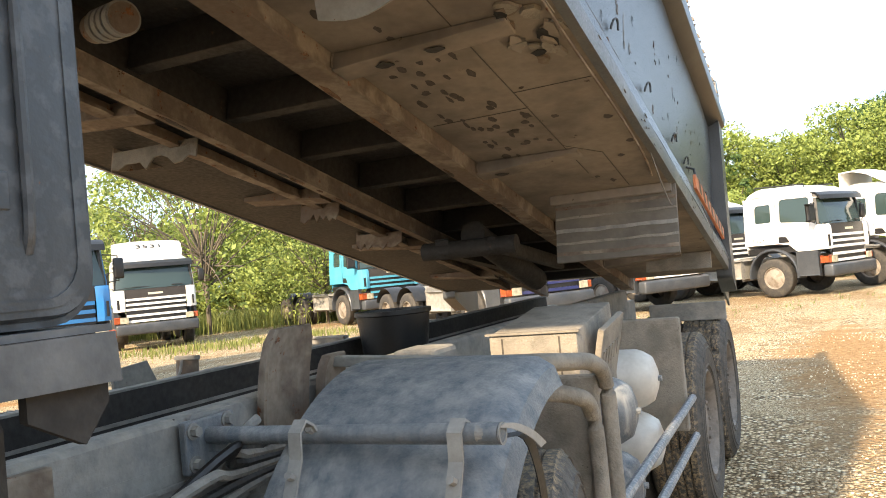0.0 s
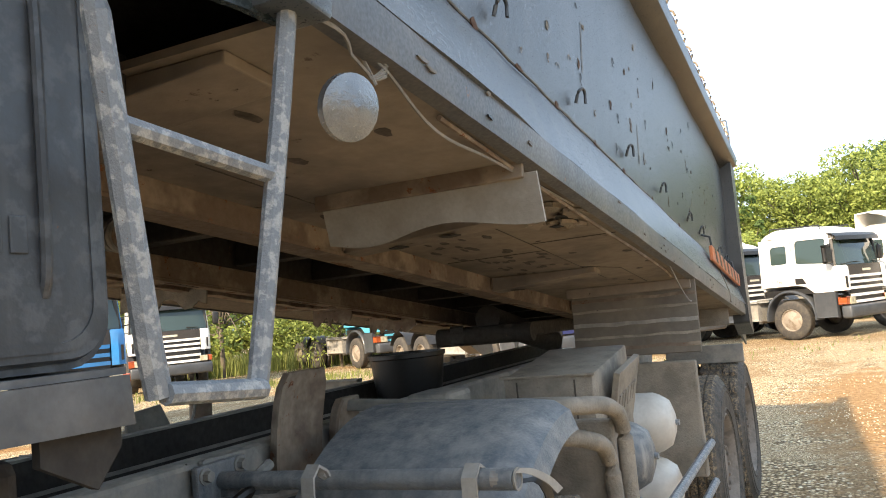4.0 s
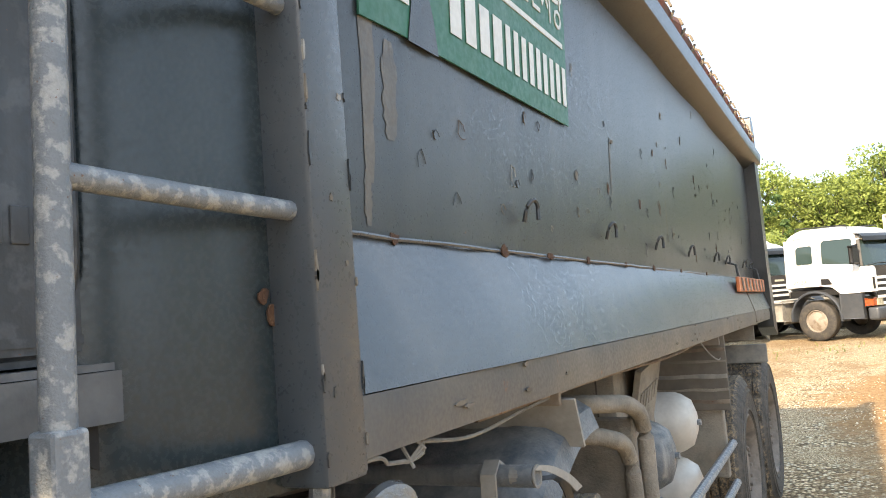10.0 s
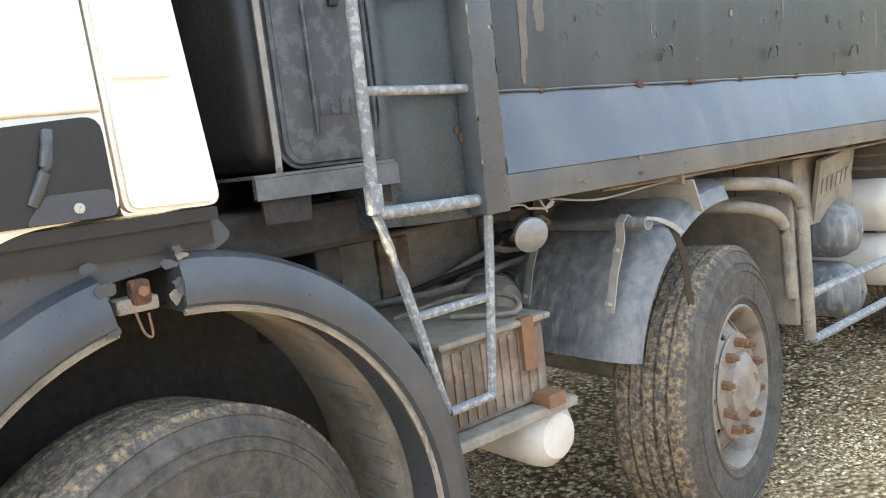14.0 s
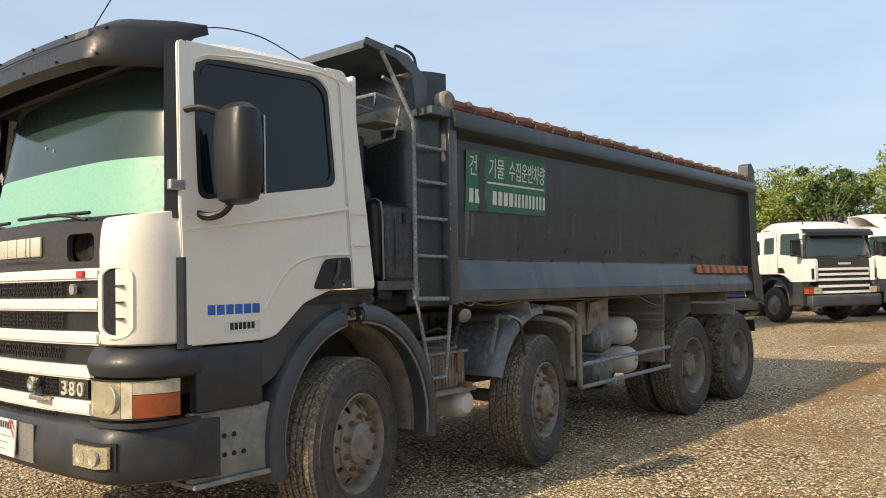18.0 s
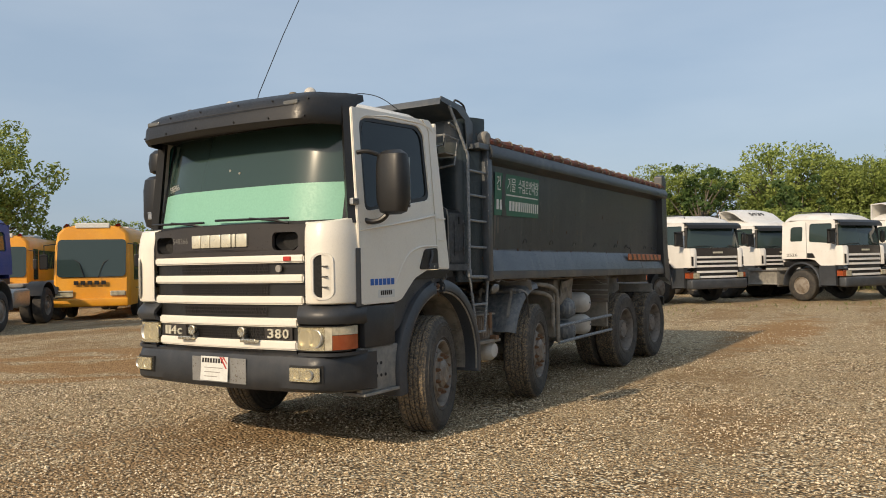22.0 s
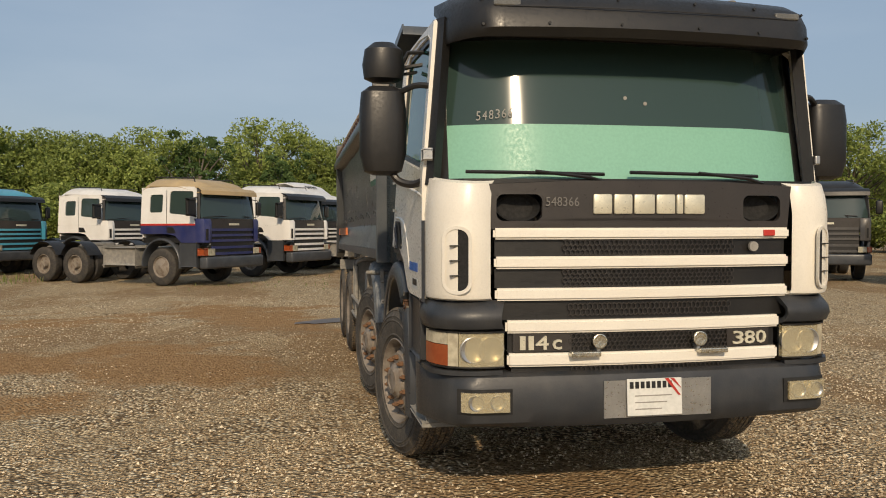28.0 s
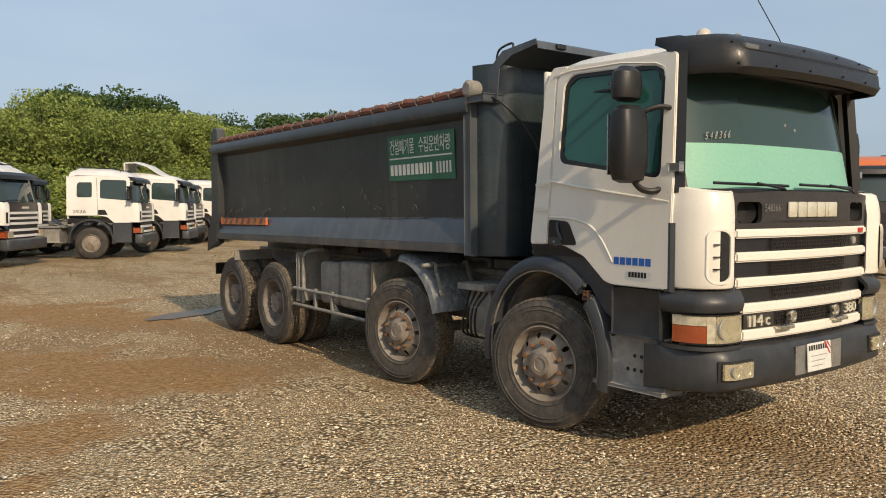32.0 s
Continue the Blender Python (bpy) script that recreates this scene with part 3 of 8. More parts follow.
xr = vv[..., 0] * np.cos(ang)[:, None] - vv[..., 1] * np.sin(ang)[:, None]
yr = vv[..., 0] * np.sin(ang)[:, None] + vv[..., 1] * np.cos(ang)[:, None]
verts = np.stack([xr + px[:, None], yr + py[:, None], vv[..., 2] + (size * 0.35)[:, None]], -1).reshape(-1, 3)
faces = (fac[None] + 6 * np.arange(len(px))[:, None, None]).reshape(-1, 3)
me = bpy.data.meshes.new("gravel")
me.from_pydata(verts.tolist(), [], faces.tolist())
M_STONE = bpy.data.materials.new("loose_stone")
M_STONE.use_nodes = True
sn = M_STONE.node_tree
isl = sn.nodes.new("ShaderNodeNewGeometry").outputs["Random Per Island"]
cr = sn.nodes.new("ShaderNodeValToRGB")
cr.color_ramp.elements[0].color, cr.color_ramp.elements[1].color = (0.17, 0.115, 0.065, 1), (0.88, 0.76, 0.55, 1)
cr.color_ramp.elements.new(0.5).color = (0.46, 0.345, 0.21, 1)
sn.links.new(isl, cr.inputs["Fac"])
sn.links.new(cr.outputs["Color"], sn.nodes["Principled BSDF"].inputs["Base Color"])
sn.nodes["Principled BSDF"].inputs["Roughness"].default_value = 0.9
me.materials.append(M_STONE)
tagged(new("gravel", me), "loose pale gravel stones scattered over the yard", "gravel", kind="stuff")

# shallow puddle behind the right rear wheels
M_WATER = bpy.data.materials.new("puddle_water")
M_WATER.use_nodes = True
wb_ = M_WATER.node_tree.nodes["Principled BSDF"]
wb_.inputs["Base Color"].default_value, wb_.inputs["Roughness"].default_value = (0.10, 0.072, 0.045, 1), 0.35


def blob(cx, cy, rx, ry, rot, z, n=40, seed=0.0):
    pts = []
    for k in range(n):
        a = k * math.tau / n
        r = 1 + 0.45 * noise.noise(Vector((math.cos(a) * 1.6 + seed, math.sin(a) * 1.6, seed)))
        x, y = rx * r * math.cos(a), ry * r * math.sin(a)
        pts.append((cx + x * math.cos(rot) - y * math.sin(rot), cy + x * math.sin(rot) + y * math.cos(rot)))
    return plate(pts, [], "z", z, 0.003)


tagged(part("puddle", blob(-1.2, 8.3, 0.9, 0.28, 0.5, 0.006, seed=2.0), M_WATER), "shallow muddy puddle on the gravel", "puddle")

# ---- plants ----
def leaf_material(name, a, c):
    m = bpy.data.materials.new(name)
    m.use_nodes = True
    N, L = m.node_tree.nodes, m.node_tree.links
    b = N["Principled BSDF"]
    r = N.new("ShaderNodeNewGeometry").outputs["Random Per Island"]
    o = N.new("ShaderNodeObjectInfo").outputs["Random"]
    ad = N.new("ShaderNodeMath")
    ad.operation = "MULTIPLY_ADD"
    L.new(r, ad.inputs[0])
    ad.inputs[1].default_value = 0.65
    sc = N.new("ShaderNodeMath")
    sc.operation = "MULTIPLY"
    L.new(o, sc.inputs[0])
    sc.inputs[1].default_value = 0.35
    L.new(sc.outputs[0], ad.inputs[2])
    cr = N.new("ShaderNodeValToRGB")
    cr.color_ramp.elements[0].color, cr.color_ramp.elements[1].color = (*a, 1), (*c, 1)
    L.new(ad.outputs[0], cr.inputs["Fac"])
    L.new(cr.outputs["Color"], b.inputs["Base Color"])
    b.inputs["Roughness"].default_value = 0.6
    b.inputs["Specular IOR Level"].default_value = 0.25
    tl = N.new("ShaderNodeBsdfTranslucent")
    L.new(cr.outputs["Color"], tl.inputs["Color"])
    mx = N.new("ShaderNodeMixShader")
    mx.inputs[0].default_value = 0.3
    L.new(b.outputs[0], mx.inputs[1])
    L.new(tl.outputs[0], mx.inputs[2])
    L.new(mx.outputs[0], N["Material Output"].inputs["Surface"])
    return m


M_LEAF = leaf_material("willow_leaves", (0.095, 0.13, 0.03), (0.39, 0.46, 0.12))
M_LEAF_D = leaf_material("dark_leaves", (0.04, 0.078, 0.024), (0.10, 0.155, 0.045))
M_REED = leaf_material("reeds", (0.11, 0.14, 0.035), (0.30, 0.31, 0.10))
M_BARK = material("bark", (0.10, 0.082, 0.062), 0.95, second=(0.16, 0.135, 0.10), amount=0.8, scale=4, fine=20, bump=0.5)


def leaves_mesh(name, rs, clumps, per, size, mat):
    """Many small leaf blades in uneven clumps (centre, radius)."""
    pts, fcs = [], []
    for (c, r) in clumps:
        d = rs.normal(size=(per, 3))
        d /= np.linalg.norm(d, axis=1)[:, None]
        rad = r * rs.uniform(0.45, 1.05, per) ** 0.6
        p = np.array(c)[None] + d * rad[:, None] * np.array([1, 1, 0.8])[None]
        u = rs.normal(size=(per, 3))
        u /= np.linalg.norm(u, axis=1)[:, None]
        w = np.cross(u, rs.normal(size=(per, 3)))
        w /= np.linalg.norm(w, axis=1)[:, None]
        s = size * rs.uniform(0.6, 1.4, per)
        for i in range(per):
            k = len(pts)
            a, b_ = u[i] * s[i], w[i] * s[i] * 0.5
            pts += [tuple(p[i] - a), tuple(p[i] + b_), tuple(p[i] + a), tuple(p[i] - b_)]
            fcs.append((k, k + 1, k + 2, k + 3))
    me = bpy.data.meshes.new(name)
    me.from_pydata(pts, [], fcs)
    me.materials.append(mat)
    return me


def tree_kind(seed, height, spread, clumps_n, per, mat, leaf=0.16, bush=False, stout=1.0):
    rs = np.random.RandomState(seed)
    bm = bmesh.new()
    top = height * (0.35 if bush else 0.55)
    tube_pts = [(0, 0, -0.1), (rs.uniform(-.1, .1), rs.uniform(-.1, .1), top * 0.5), (rs.uniform(-.3, .3), rs.uniform(-.3, .3), top)]
    for k, (a, b_) in enumerate(zip(tube_pts, tube_pts[1:])):
        rod(bm, a, b_, (0.20 - 0.05 * k) * stout, 9, (0.15 - 0.06 * k) * stout)
    clumps = []
    for k in range(clumps_n):
        a = rs.uniform(0, math.tau)
        h = height * (rs.uniform(0.12, 0.95) if bush else rs.uniform(0.38, 0.96))
        lim = spread * (0.35 + 0.75 * math.sin(math.pi * min(1, max(0.08, (h / height - (0.0 if bush else 0.25)) / (1.02 if bush else 0.78)))))
        r = lim * math.sqrt(rs.uniform(0.05, 1))
        c = (r * math.cos(a), r * math.sin(a), h)
        clumps.append((c, rs.uniform(0.45, 0.95) * spread * 0.30))
        if k % 2 == 0:
            s0 = Vector((tube_pts[-1][0] * 0.5, tube_pts[-1][1] * 0.5, top * rs.uniform(0.45, 1.0)))
            mid = s0.lerp(Vector(c), 0.5) + Vector((0, 0, 0.15))
            rod(bm, s0, mid, 0.07 * stout, 6, 0.045 * stout)
            rod(bm, mid, c, 0.045 * stout, 6, 0.015 * stout)
    me_t = bpy.data.meshes.new("trunk")
    bm.to_mesh(me_t)
    bm.free()
    me_t.materials.append(M_BARK)
    return me_t, leaves_mesh("crown", rs, clumps, per, leaf, mat)


KINDS = {"willow": [tree_kind(11, 8.0, 3.6, 88, 170, M_LEAF, 0.10), tree_kind(12, 7.0, 3.2, 80, 170, M_LEAF, 0.10)],
         "bush": [tree_kind(21, 4.6, 3.0, 80, 160, M_LEAF, 0.098, True), tree_kind(22, 4.0, 2.8, 74, 160, M_LEAF, 0.098, True)],
         "dark": [tree_kind(31, 10.0, 4.6, 96, 150, M_LEAF_D, 0.14)],
         "slim": [tree_kind(41, 8.5, 2.0, 30, 60, M_LEAF_D, 0.14)],
         "airy": [tree_kind(51, 7.5, 3.0, 110, 62, M_LEAF, 0.085, True, 0.42)]}
TREE_LABEL = {"willow": "leafy light green willow tree with an uneven crown", "bush": "dense green willow bush at the yard's edge",
              "dark": "tall dark green broadleaf tree", "slim": "slender dark tree above the bushes", "airy": "airy roadside willow with gaps between its branches"}


def plant(kind, x, y, scale=1.0, k=0, rot=0.0):
    t_me, c_me = KINDS[kind][k % len(KINDS[kind])]
    ob = thing("tree" if kind != "bush" else "bush", TREE_LABEL[kind], "tree" if kind != "bush" else "bush", "trees round the yard",
               Matrix.Translation((x, y, 0)) @ Matrix.Rotation(rot, 4, "Z") @ Matrix.Diagonal((scale, scale, scale * (1.0 if y < 36 else 0.80 if kind == "bush" else 0.94), 1)))
    for nm, me in (("trunk", t_me), ("crown", c_me)):
        new(nm, me).parent = ob
    return ob


rt = random.Random(8)
# belt of bushes and trees behind the parked row, from far left round to the right
BELT = [(-46, 30), (-40, 33), (-33, 36), (-26, 38), (-19, 40), (-12, 41), (-5, 42), (2, 43), (9, 44), (16, 45), (23, 44), (30, 42), (37, 38)]
for i, ((xa, ya), (xb, yb)) in enumerate(zip(BELT, BELT[1:])):
    for k in range(3):
        f = (k + rt.uniform(0.1, 0.6)) / 3
        x, y = xa + (xb - xa) * f, ya + (yb - ya) * f
        plant("bush", x + rt.uniform(-1, 1), y + rt.uniform(-1.5, 0.5), rt.uniform(0.9, 1.15), i + k, rt.uniform(0, 6))
        plant("willow", x + rt.uniform(-2, 2), y + 5 + rt.uniform(0, 4), rt.uniform(0.85, 1.15), i + k, rt.uniform(0, 6))

# ---- wheels ----
R_T = 0.525


def tyre_mesh(width, lugs=False, seg=56):
    """Outer face at x=0, the tyre goes to -width."""
    seg = 160 if lugs else seg
    bm = bmesh.new()
    w, R = width, R_T
    prof = [(0.295, -0.05), (0.30, -0.015), (0.322, -0.006), (0.326, 0.001), (0.334, 0.001), (0.338, -0.003), (0.36, 0.0), (0.40, 0.004), (0.425, 0.003), (0.428, 0.007), (0.434, 0.007), (0.437, 0.002), (0.456, -0.002), (0.459, 0.002), (0.465, 0.001), (0.468, -0.005), (0.50, -0.022), (0.504, -0.019), (0.510, -0.026), (0.515, -0.034)]
    n = 5
    rib = (w - 0.076) / n
    for i in range(n):
        a = -0.038 - i * rib
        prof += [(R, a), (R, a - rib + 0.012)]
        if i < n - 1:
            prof += [(R - 0.012, a - rib + 0.010), (R - 0.012, a - rib + 0.002)]
    prof += [(r, -w - x) for r, x in reversed(prof[:20])]
    lathe(bm, prof, seg)
    if lugs:
        for i, v in enumerate(bm.verts):
            r = math.hypot(v.co.y, v.co.z)
            if r > R - 0.013:
                k, side = i % seg, v.co.x < -w / 2
                if (k // 2 + (2 if side else 0)) % 4 < 1:
                    v.co.y, v.co.z = v.co.y * (R - 0.02) / r, v.co.z * (R - 0.02) / r
    return bm


def rim_front():
    """Convex steel disc with hand holes."""
    bm = bmesh.new()
    lathe(bm, [(0.30, -0.045), (0.305, -0.012), (0.296, -0.006), (0.286, -0.018), (0.272, -0.05), (0.262, -0.09)], 48)
    holes = []
    for k in range(10):
        a = k * math.tau / 10
        holes.append([(0.222 * math.cos(a) + 0.026 * math.cos(b) * math.cos(a) - 0.020 * math.sin(b) * math.sin(a),
                       0.222 * math.sin(a) + 0.026 * math.cos(b) * math.sin(a) + 0.020 * math.sin(b) * math.cos(a)) for b in [j * math.tau / 10 for j in range(10)]])
    d = plate([(0.264 * math.cos(k * math.tau / 48), 0.264 * math.sin(k * math.tau / 48)) for k in range(48)], holes, "x", 0, -0.012)
    for v in d.verts:
        r = math.hypot(v.co.y, v.co.z)
        v.co.x += -0.09 + 0.06 * min(1.0, max(0.0, (0.264 - r) / 0.07))
    me = bpy.data.meshes.new("tmp")
    d.to_mesh(me)
    d.free()
    bm.from_mesh(me)
    bpy.data.meshes.remove(me)
    lathe(bm, [(0.20, -0.03), (0.195, -0.022), (0.12, -0.022)], 40)
    return bm


def rim_rear():
    """Concave outer wheel of a twin pair."""
    bm = bmesh.new()
    lathe(bm, [(0.30, -0.045), (0.305, -0.012), (0.296, -0.006), (0.286, -0.018), (0.270, -0.07), (0.262, -0.13), (0.245, -0.15), (0.20, -0.165), (0.13, -0.165)], 48)
    return bm


def hub_mesh(rear):
    bm = bmesh.new()
    if rear:
        lathe(bm, [(0.135, -0.165), (0.132, -0.06), (0.118, -0.042), (0.06, -0.038), (0.0, -0.038)], 28)
        for k in range(12):
            a = k * math.tau / 12
            rod(bm, (-0.045, 0.115 * math.cos(a), 0.115 * math.sin(a)), (-0.028, 0.115 * math.cos(a), 0.115 * math.sin(a)), 0.012, 6)
    else:
        lathe(bm, [(0.13, -0.025), (0.125, 0.0), (0.095, 0.018), (0.088, 0.03), (0.055, 0.034), (0.05, 0.026), (0.0, 0.026)], 28)
    return bm


def wheel(parent, m, rear=False, lugs=False):
    rim_mat = M_RIM_DARK if rear else M_RIM
    w = part("wheel", rim_rear() if rear else rim_front(), rim_mat, parent, "steel truck wheel with rust and mud" if not rear else "muddy concave rear truck wheel", smooth=True)
    w.matrix_local = m
    part("tyre", tyre_mesh(0.30, lugs), M_TYRE, w, "worn black tyre with dried mud on the tread", smooth=True)
    part("hub", hub_mesh(rear), rim_mat, w, smooth=True)
    if rear:
        part("tyre", tyre_mesh(0.28, lugs), M_TYRE, w, smooth=True, shift=(-0.33, 0, 0))
    first = None
    for k in range(10):
        a = (k + 0.5) * math.tau / 10
        mm = Matrix.Translation((-0.165 if rear else -0.022, 0.1675 * math.cos(a), 0.1675 * math.sin(a)))
        if first is None:
            first = part("wheel_nut", rod(nrod((0, 0, 0), (0.03, 0, 0), 0.018, 6), (0, 0, 0), (0.045, 0, 0), 0.010, 8), M_NUT, w, "rusty wheel nut")
            first.matrix_local = mm
        else:
            again(first, w, mm)
    return w


# ---- the dump truck ----
truck = thing("dump_truck", "white cab four-axle dump truck with dark slate steel tipping body", "truck")
AXLES = (-0.09, 1.97, 4.88, 6.21)
for i, y in enumerate(AXLES):
    for s in (1, -1):
        steer = ((16.0, 12.0, 0, 0) if s > 0 else (12.5, 11.0, 0, 0))[i]
        m = Matrix.Translation((s * 1.235, y, R_T)) @ Matrix.Rotation(radians(steer), 4, "Z")
        if s < 0:
            m = m @ Matrix.Rotation(math.pi, 4, "Z")
        wheel(truck, m, rear=i > 1, lugs=(i == 3))

# chassis rails, cross members, axles
for s in (1, -1):
    chan = [(0.395, 0.85), (0.395, 1.14), (0.31, 1.14), (0.31, 1.128), (0.383, 1.128), (0.383, 0.862), (0.31, 0.862), (0.31, 0.85)]
    bm = loft(bmesh.new(), [[(s * x, y, z) for x, z in chan] for y in (-1.2, 2.0, 4.5, 7.15)], close=True)
    part("chassis_rail", bm, M_FRAME, truck, "dusty dark steel chassis rail")
    bm = loft(bmesh.new(), [[(s * x, y, z) for x, z in ((0.393, 1.085), (0.393, 1.228), (0.388, 1.238), (0.378, 1.243), (0.325, 1.243), (0.325, 1.085))] for y in (0.62, 2.0, 4.2, 6.85)], close=True)
    part("subframe_rail", bm, M_FRAME, truck, "dusty grey subframe rail on the chassis")
    # black sheet added to stand for shade on the rail's inner face
    part("rail_liner", nbox(s * 0.318, s * 0.324, 0.62, 6.85, 0.864, 1.235), M_VOID, truck, "black sheet added for the shade inside the rail")
    part("rail_lip", nbox(s * 0.393, s * 0.400, 0.62, 6.85, 1.078, 1.092, bev=0.002), M_FRAME, truck)
    part("rail_shoe", nbox(s * 0.30, s * 0.415, 0.98, 1.12, 0.98, 1.225, bev=0.006), M_BEAM, truck)
    for k in range(9):
        y = 0.80 + k * 0.62
        part("rail_bolt", nrod((s * 0.39, y, 1.03), (s * 0.408, y, 1.03), 0.016, 6), M_FRAME, truck)
        if k % 3 == 2:
            part("shear_plate", nbox(s * 0.394, s * 0.401, y + 0.10, y + 0.26, 0.97, 1.17, bev=0.002), M_FRAME, truck)
for y in (0.35, 1.25, 2.3, 3.1, 4.3, 5.6, 7.0):
    part("cross_member", nbox(-0.385, 0.385, y - 0.05, y + 0.05, 0.90, 1.10, bev=0.008), M_FRAME, truck)
for i, y in enumerate(AXLES):
    bm = nrod((-0.95, y, 0.52), (0.95, y, 0.52), 0.075 if i > 1 else 0.055, 14)
    if i > 1:
        bmesh.ops.create_uvsphere(bm, u_segments=16, v_segments=10, radius=0.23, matrix=Matrix.Translation((0, y, 0.54)))
    part("axle", bm, M_FRAME, truck, smooth=True)
    for s in (1, -1):
        bm = bmesh.new()
        for k in range(5):
            L = 0.75 - k * 0.11
            box(bm, s * 0.42, s * 0.51, y - L, y + L, 0.70 + k * -0.02, 0.718 + k * -0.02)
        part("leaf_spring", bm, M_FRAME, truck)
# shade under the cab is put into the engine and gearbox colour
bm = nbox(-0.34, 0.34, -1.1, 0.35, 0.65, 1.35, bev=0.06)
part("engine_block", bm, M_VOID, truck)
part("gearbox", nrod((0, 0.4, 0.85), (0, 1.3, 0.85), 0.24, 16, 0.15), M_VOID, truck, smooth=True)
part("drive_shaft", nrod((0, 1.3, 0.8), (0, 4.8, 0.62), 0.06, 12), M_FRAME, truck, smooth=True)

# ---- cab ----
CABX = 1.20


def taper(bm, k=0.085):
    """Cab walls lean in above the waistline."""
    for v in bm.verts:
        if v.co.z > 1.88:
            v.co.x -= math.copysign(1, v.co.x) * (v.co.z - 1.88) * k
    return bm


WIN = round_poly([(-1.20, 1.955), (-1.185, 2.67), (-1.13, 2.735), (-0.33, 2.765), (-0.245, 2.70), (-0.235, 2.10)], 0.07)
DOOR = round_poly([(-1.29, 1.21), (-1.31, 1.9), (-1.27, 2.80), (-0.27, 2.835), (-0.165, 2.75), (-0.145, 1.48), (-0.32, 1.47), (-0.52, 1.40), (-0.72, 1.23), (-0.80, 1.21)], 0.03)
REARQ = round_poly([(-0.138, 1.475), (-0.158, 2.75), (-0.26, 2.842), (-0.10, 2.845), (-0.03, 2.72), (0.06, 1.47)], 0.03)
for s in (1, -1):
    bm = plate(DOOR, [WIN], "x", s * CABX, -s * 0.05)
    taper(bm)
    bmesh.ops.bevel(bm, geom=[e for e in bm.edges if e.is_boundary is False and len(e.link_faces) == 2 and e.calc_face_angle(0) > 1.2], offset=0.006, segments=2, affect="EDGES")
    door = part("door", bm, M_WHITE, truck, "white cab door with dust and blue lettering", smooth=True)
    bm = taper(plate(WIN, [], "x", s * (CABX - 0.022), -s * 0.006))
    pane = part("window_pane", bm, M_GLASS if s > 0 else M_GREENGLASS, door, "dark tinted side window")
    pane.visible_shadow = False
    inner = [(u * 1.0 + (0.03 if u < -0.7 else -0.03), v + (0.03 if v < 2.3 else -0.03)) for u, v in WIN]
    part("window_seal", taper(plate(WIN, [inner], "x", s * (CABX - 0.012), -s * 0.014)), M_BLACK, door)
    # pressed crease lines and the flared panel above the arch
    for line in ([(-1.28, 1.80), (-0.80, 1.865), (-0.45, 1.915), (-0.16, 1.965)], [(-0.80, 1.37), (-0.70, 1.52), (-0.58, 1.625), (-0.40, 1.675), (-0.155, 1.685)]):
        part("door_crease", tube(bmesh.new(), [(s * 1.1945, y, z) for y, z, _ in smoothed([(a, b, 0) for a, b in line], 6)], 0.010, 10), M_WHITE, door, smooth=True)
    # handle recess
    bm = plate(round_poly([(-0.455, 1.478), (-0.36, 1.655), (-0.16, 1.668), (-0.155, 1.476)], 0.035), [], "x", s * 1.196, s * 0.012)
    hp = part("handle_panel", bm, M_BLACK, door, "black door handle recess")
    tube_pts = smoothed([(s * 1.206, -0.300, 1.515), (s * 1.213, -0.285, 1.545), (s * 1.216, -0.270, 1.58), (s * 1.215, -0.262, 1.615), (s * 1.206, -0.255, 1.645)], 4)
    part("door_handle", tube(bmesh.new(), tube_pts, 0.012, 10), M_PLASTIC, hp, "grey moulded door grip", smooth=True)
    part("handle_base", plate(round_poly([(-0.32, 1.478), (-0.28, 1.53), (-0.16, 1.53), (-0.155, 1.478)], 0.015), [], "x", s * 1.206, s * 0.006), M_PLASTIC, hp)
    part("lock", nrod((s * 1.208, -0.225, 1.50), (s * 1.216, -0.225, 1.50), 0.010, 12), M_CHROME, hp)
    # decals: a bar of letters and a small oval badge
    on = on_left if s > 0 else on_right
    y0 = -1.16 if s > 0 else -0.815
    bm = bmesh.new()
    wd = 0.042
    for k in range(6):
        box(bm, k * 0.056, k * 0.056 + 0.046, 0, 0.052, 0, 0.0012)
    bmesh.ops.transform(bm, matrix=on(s * 1.2005, y0, 1.36), verts=bm.verts)
    part("blue_badge", bm, M_BLUEDEC, door, "blue maker badge drawn as plain blocks")
    bm = bmesh.new()
    for k in range(6):
        box(bm, k * 0.027 + 0.035, k * 0.027 + 0.055, 0.015, 0.052, 0, 0.0012)
    bmesh.ops.transform(bm, matrix=on(s * 1.2012, y0 + s * 0.10, 1.262), verts=bm.verts)
    part("dealer_badge", bm, M_BLACK, door)
    bm = plate(round_rect(0.0, 0.23, 0.0, 0.065, 0.01), [], "z", 0, 0.0005)
    bmesh.ops.transform(bm, matrix=on(s * 1.2003, y0 + s * 0.10, 1.255), verts=bm.verts)
    part("dealer_sticker", bm, M_WHITEDEC, door)
    bm = taper(plate(REARQ, [], "x", s * CABX, -s * 0.05))
    bmesh.ops.bevel(bm, geom=[e for e in bm.edges if e.calc_face_angle(0) > 1.2], offset=0.01, segments=2, affect="EDGES")
    rq = part("rear_quarter", bm, M_WHITE, truck, "white pressed panel behind the cab door", smooth=True)
    for z in (1.735, 1.93):
        part("panel_crease", nbox(s * 1.197, s * 1.2018, -0.125, -0.005, z, z + 0.014, bev=0.002), M_WHITE, rq, smooth=True)
    # front pillar
    bm = loft(bmesh.new(), [[(s * 1.19, -1.30, z), (s * 1.20, -1.27, z), (s * 1.14, -1.27, z), (s * 1.10, -1.33, z), (s * 1.15, -1.37, z)] for z in (1.86, 2.80)], close=True)
    for v in bm.verts:
        if v.co.z > 2:
            v.co.y += 0.05
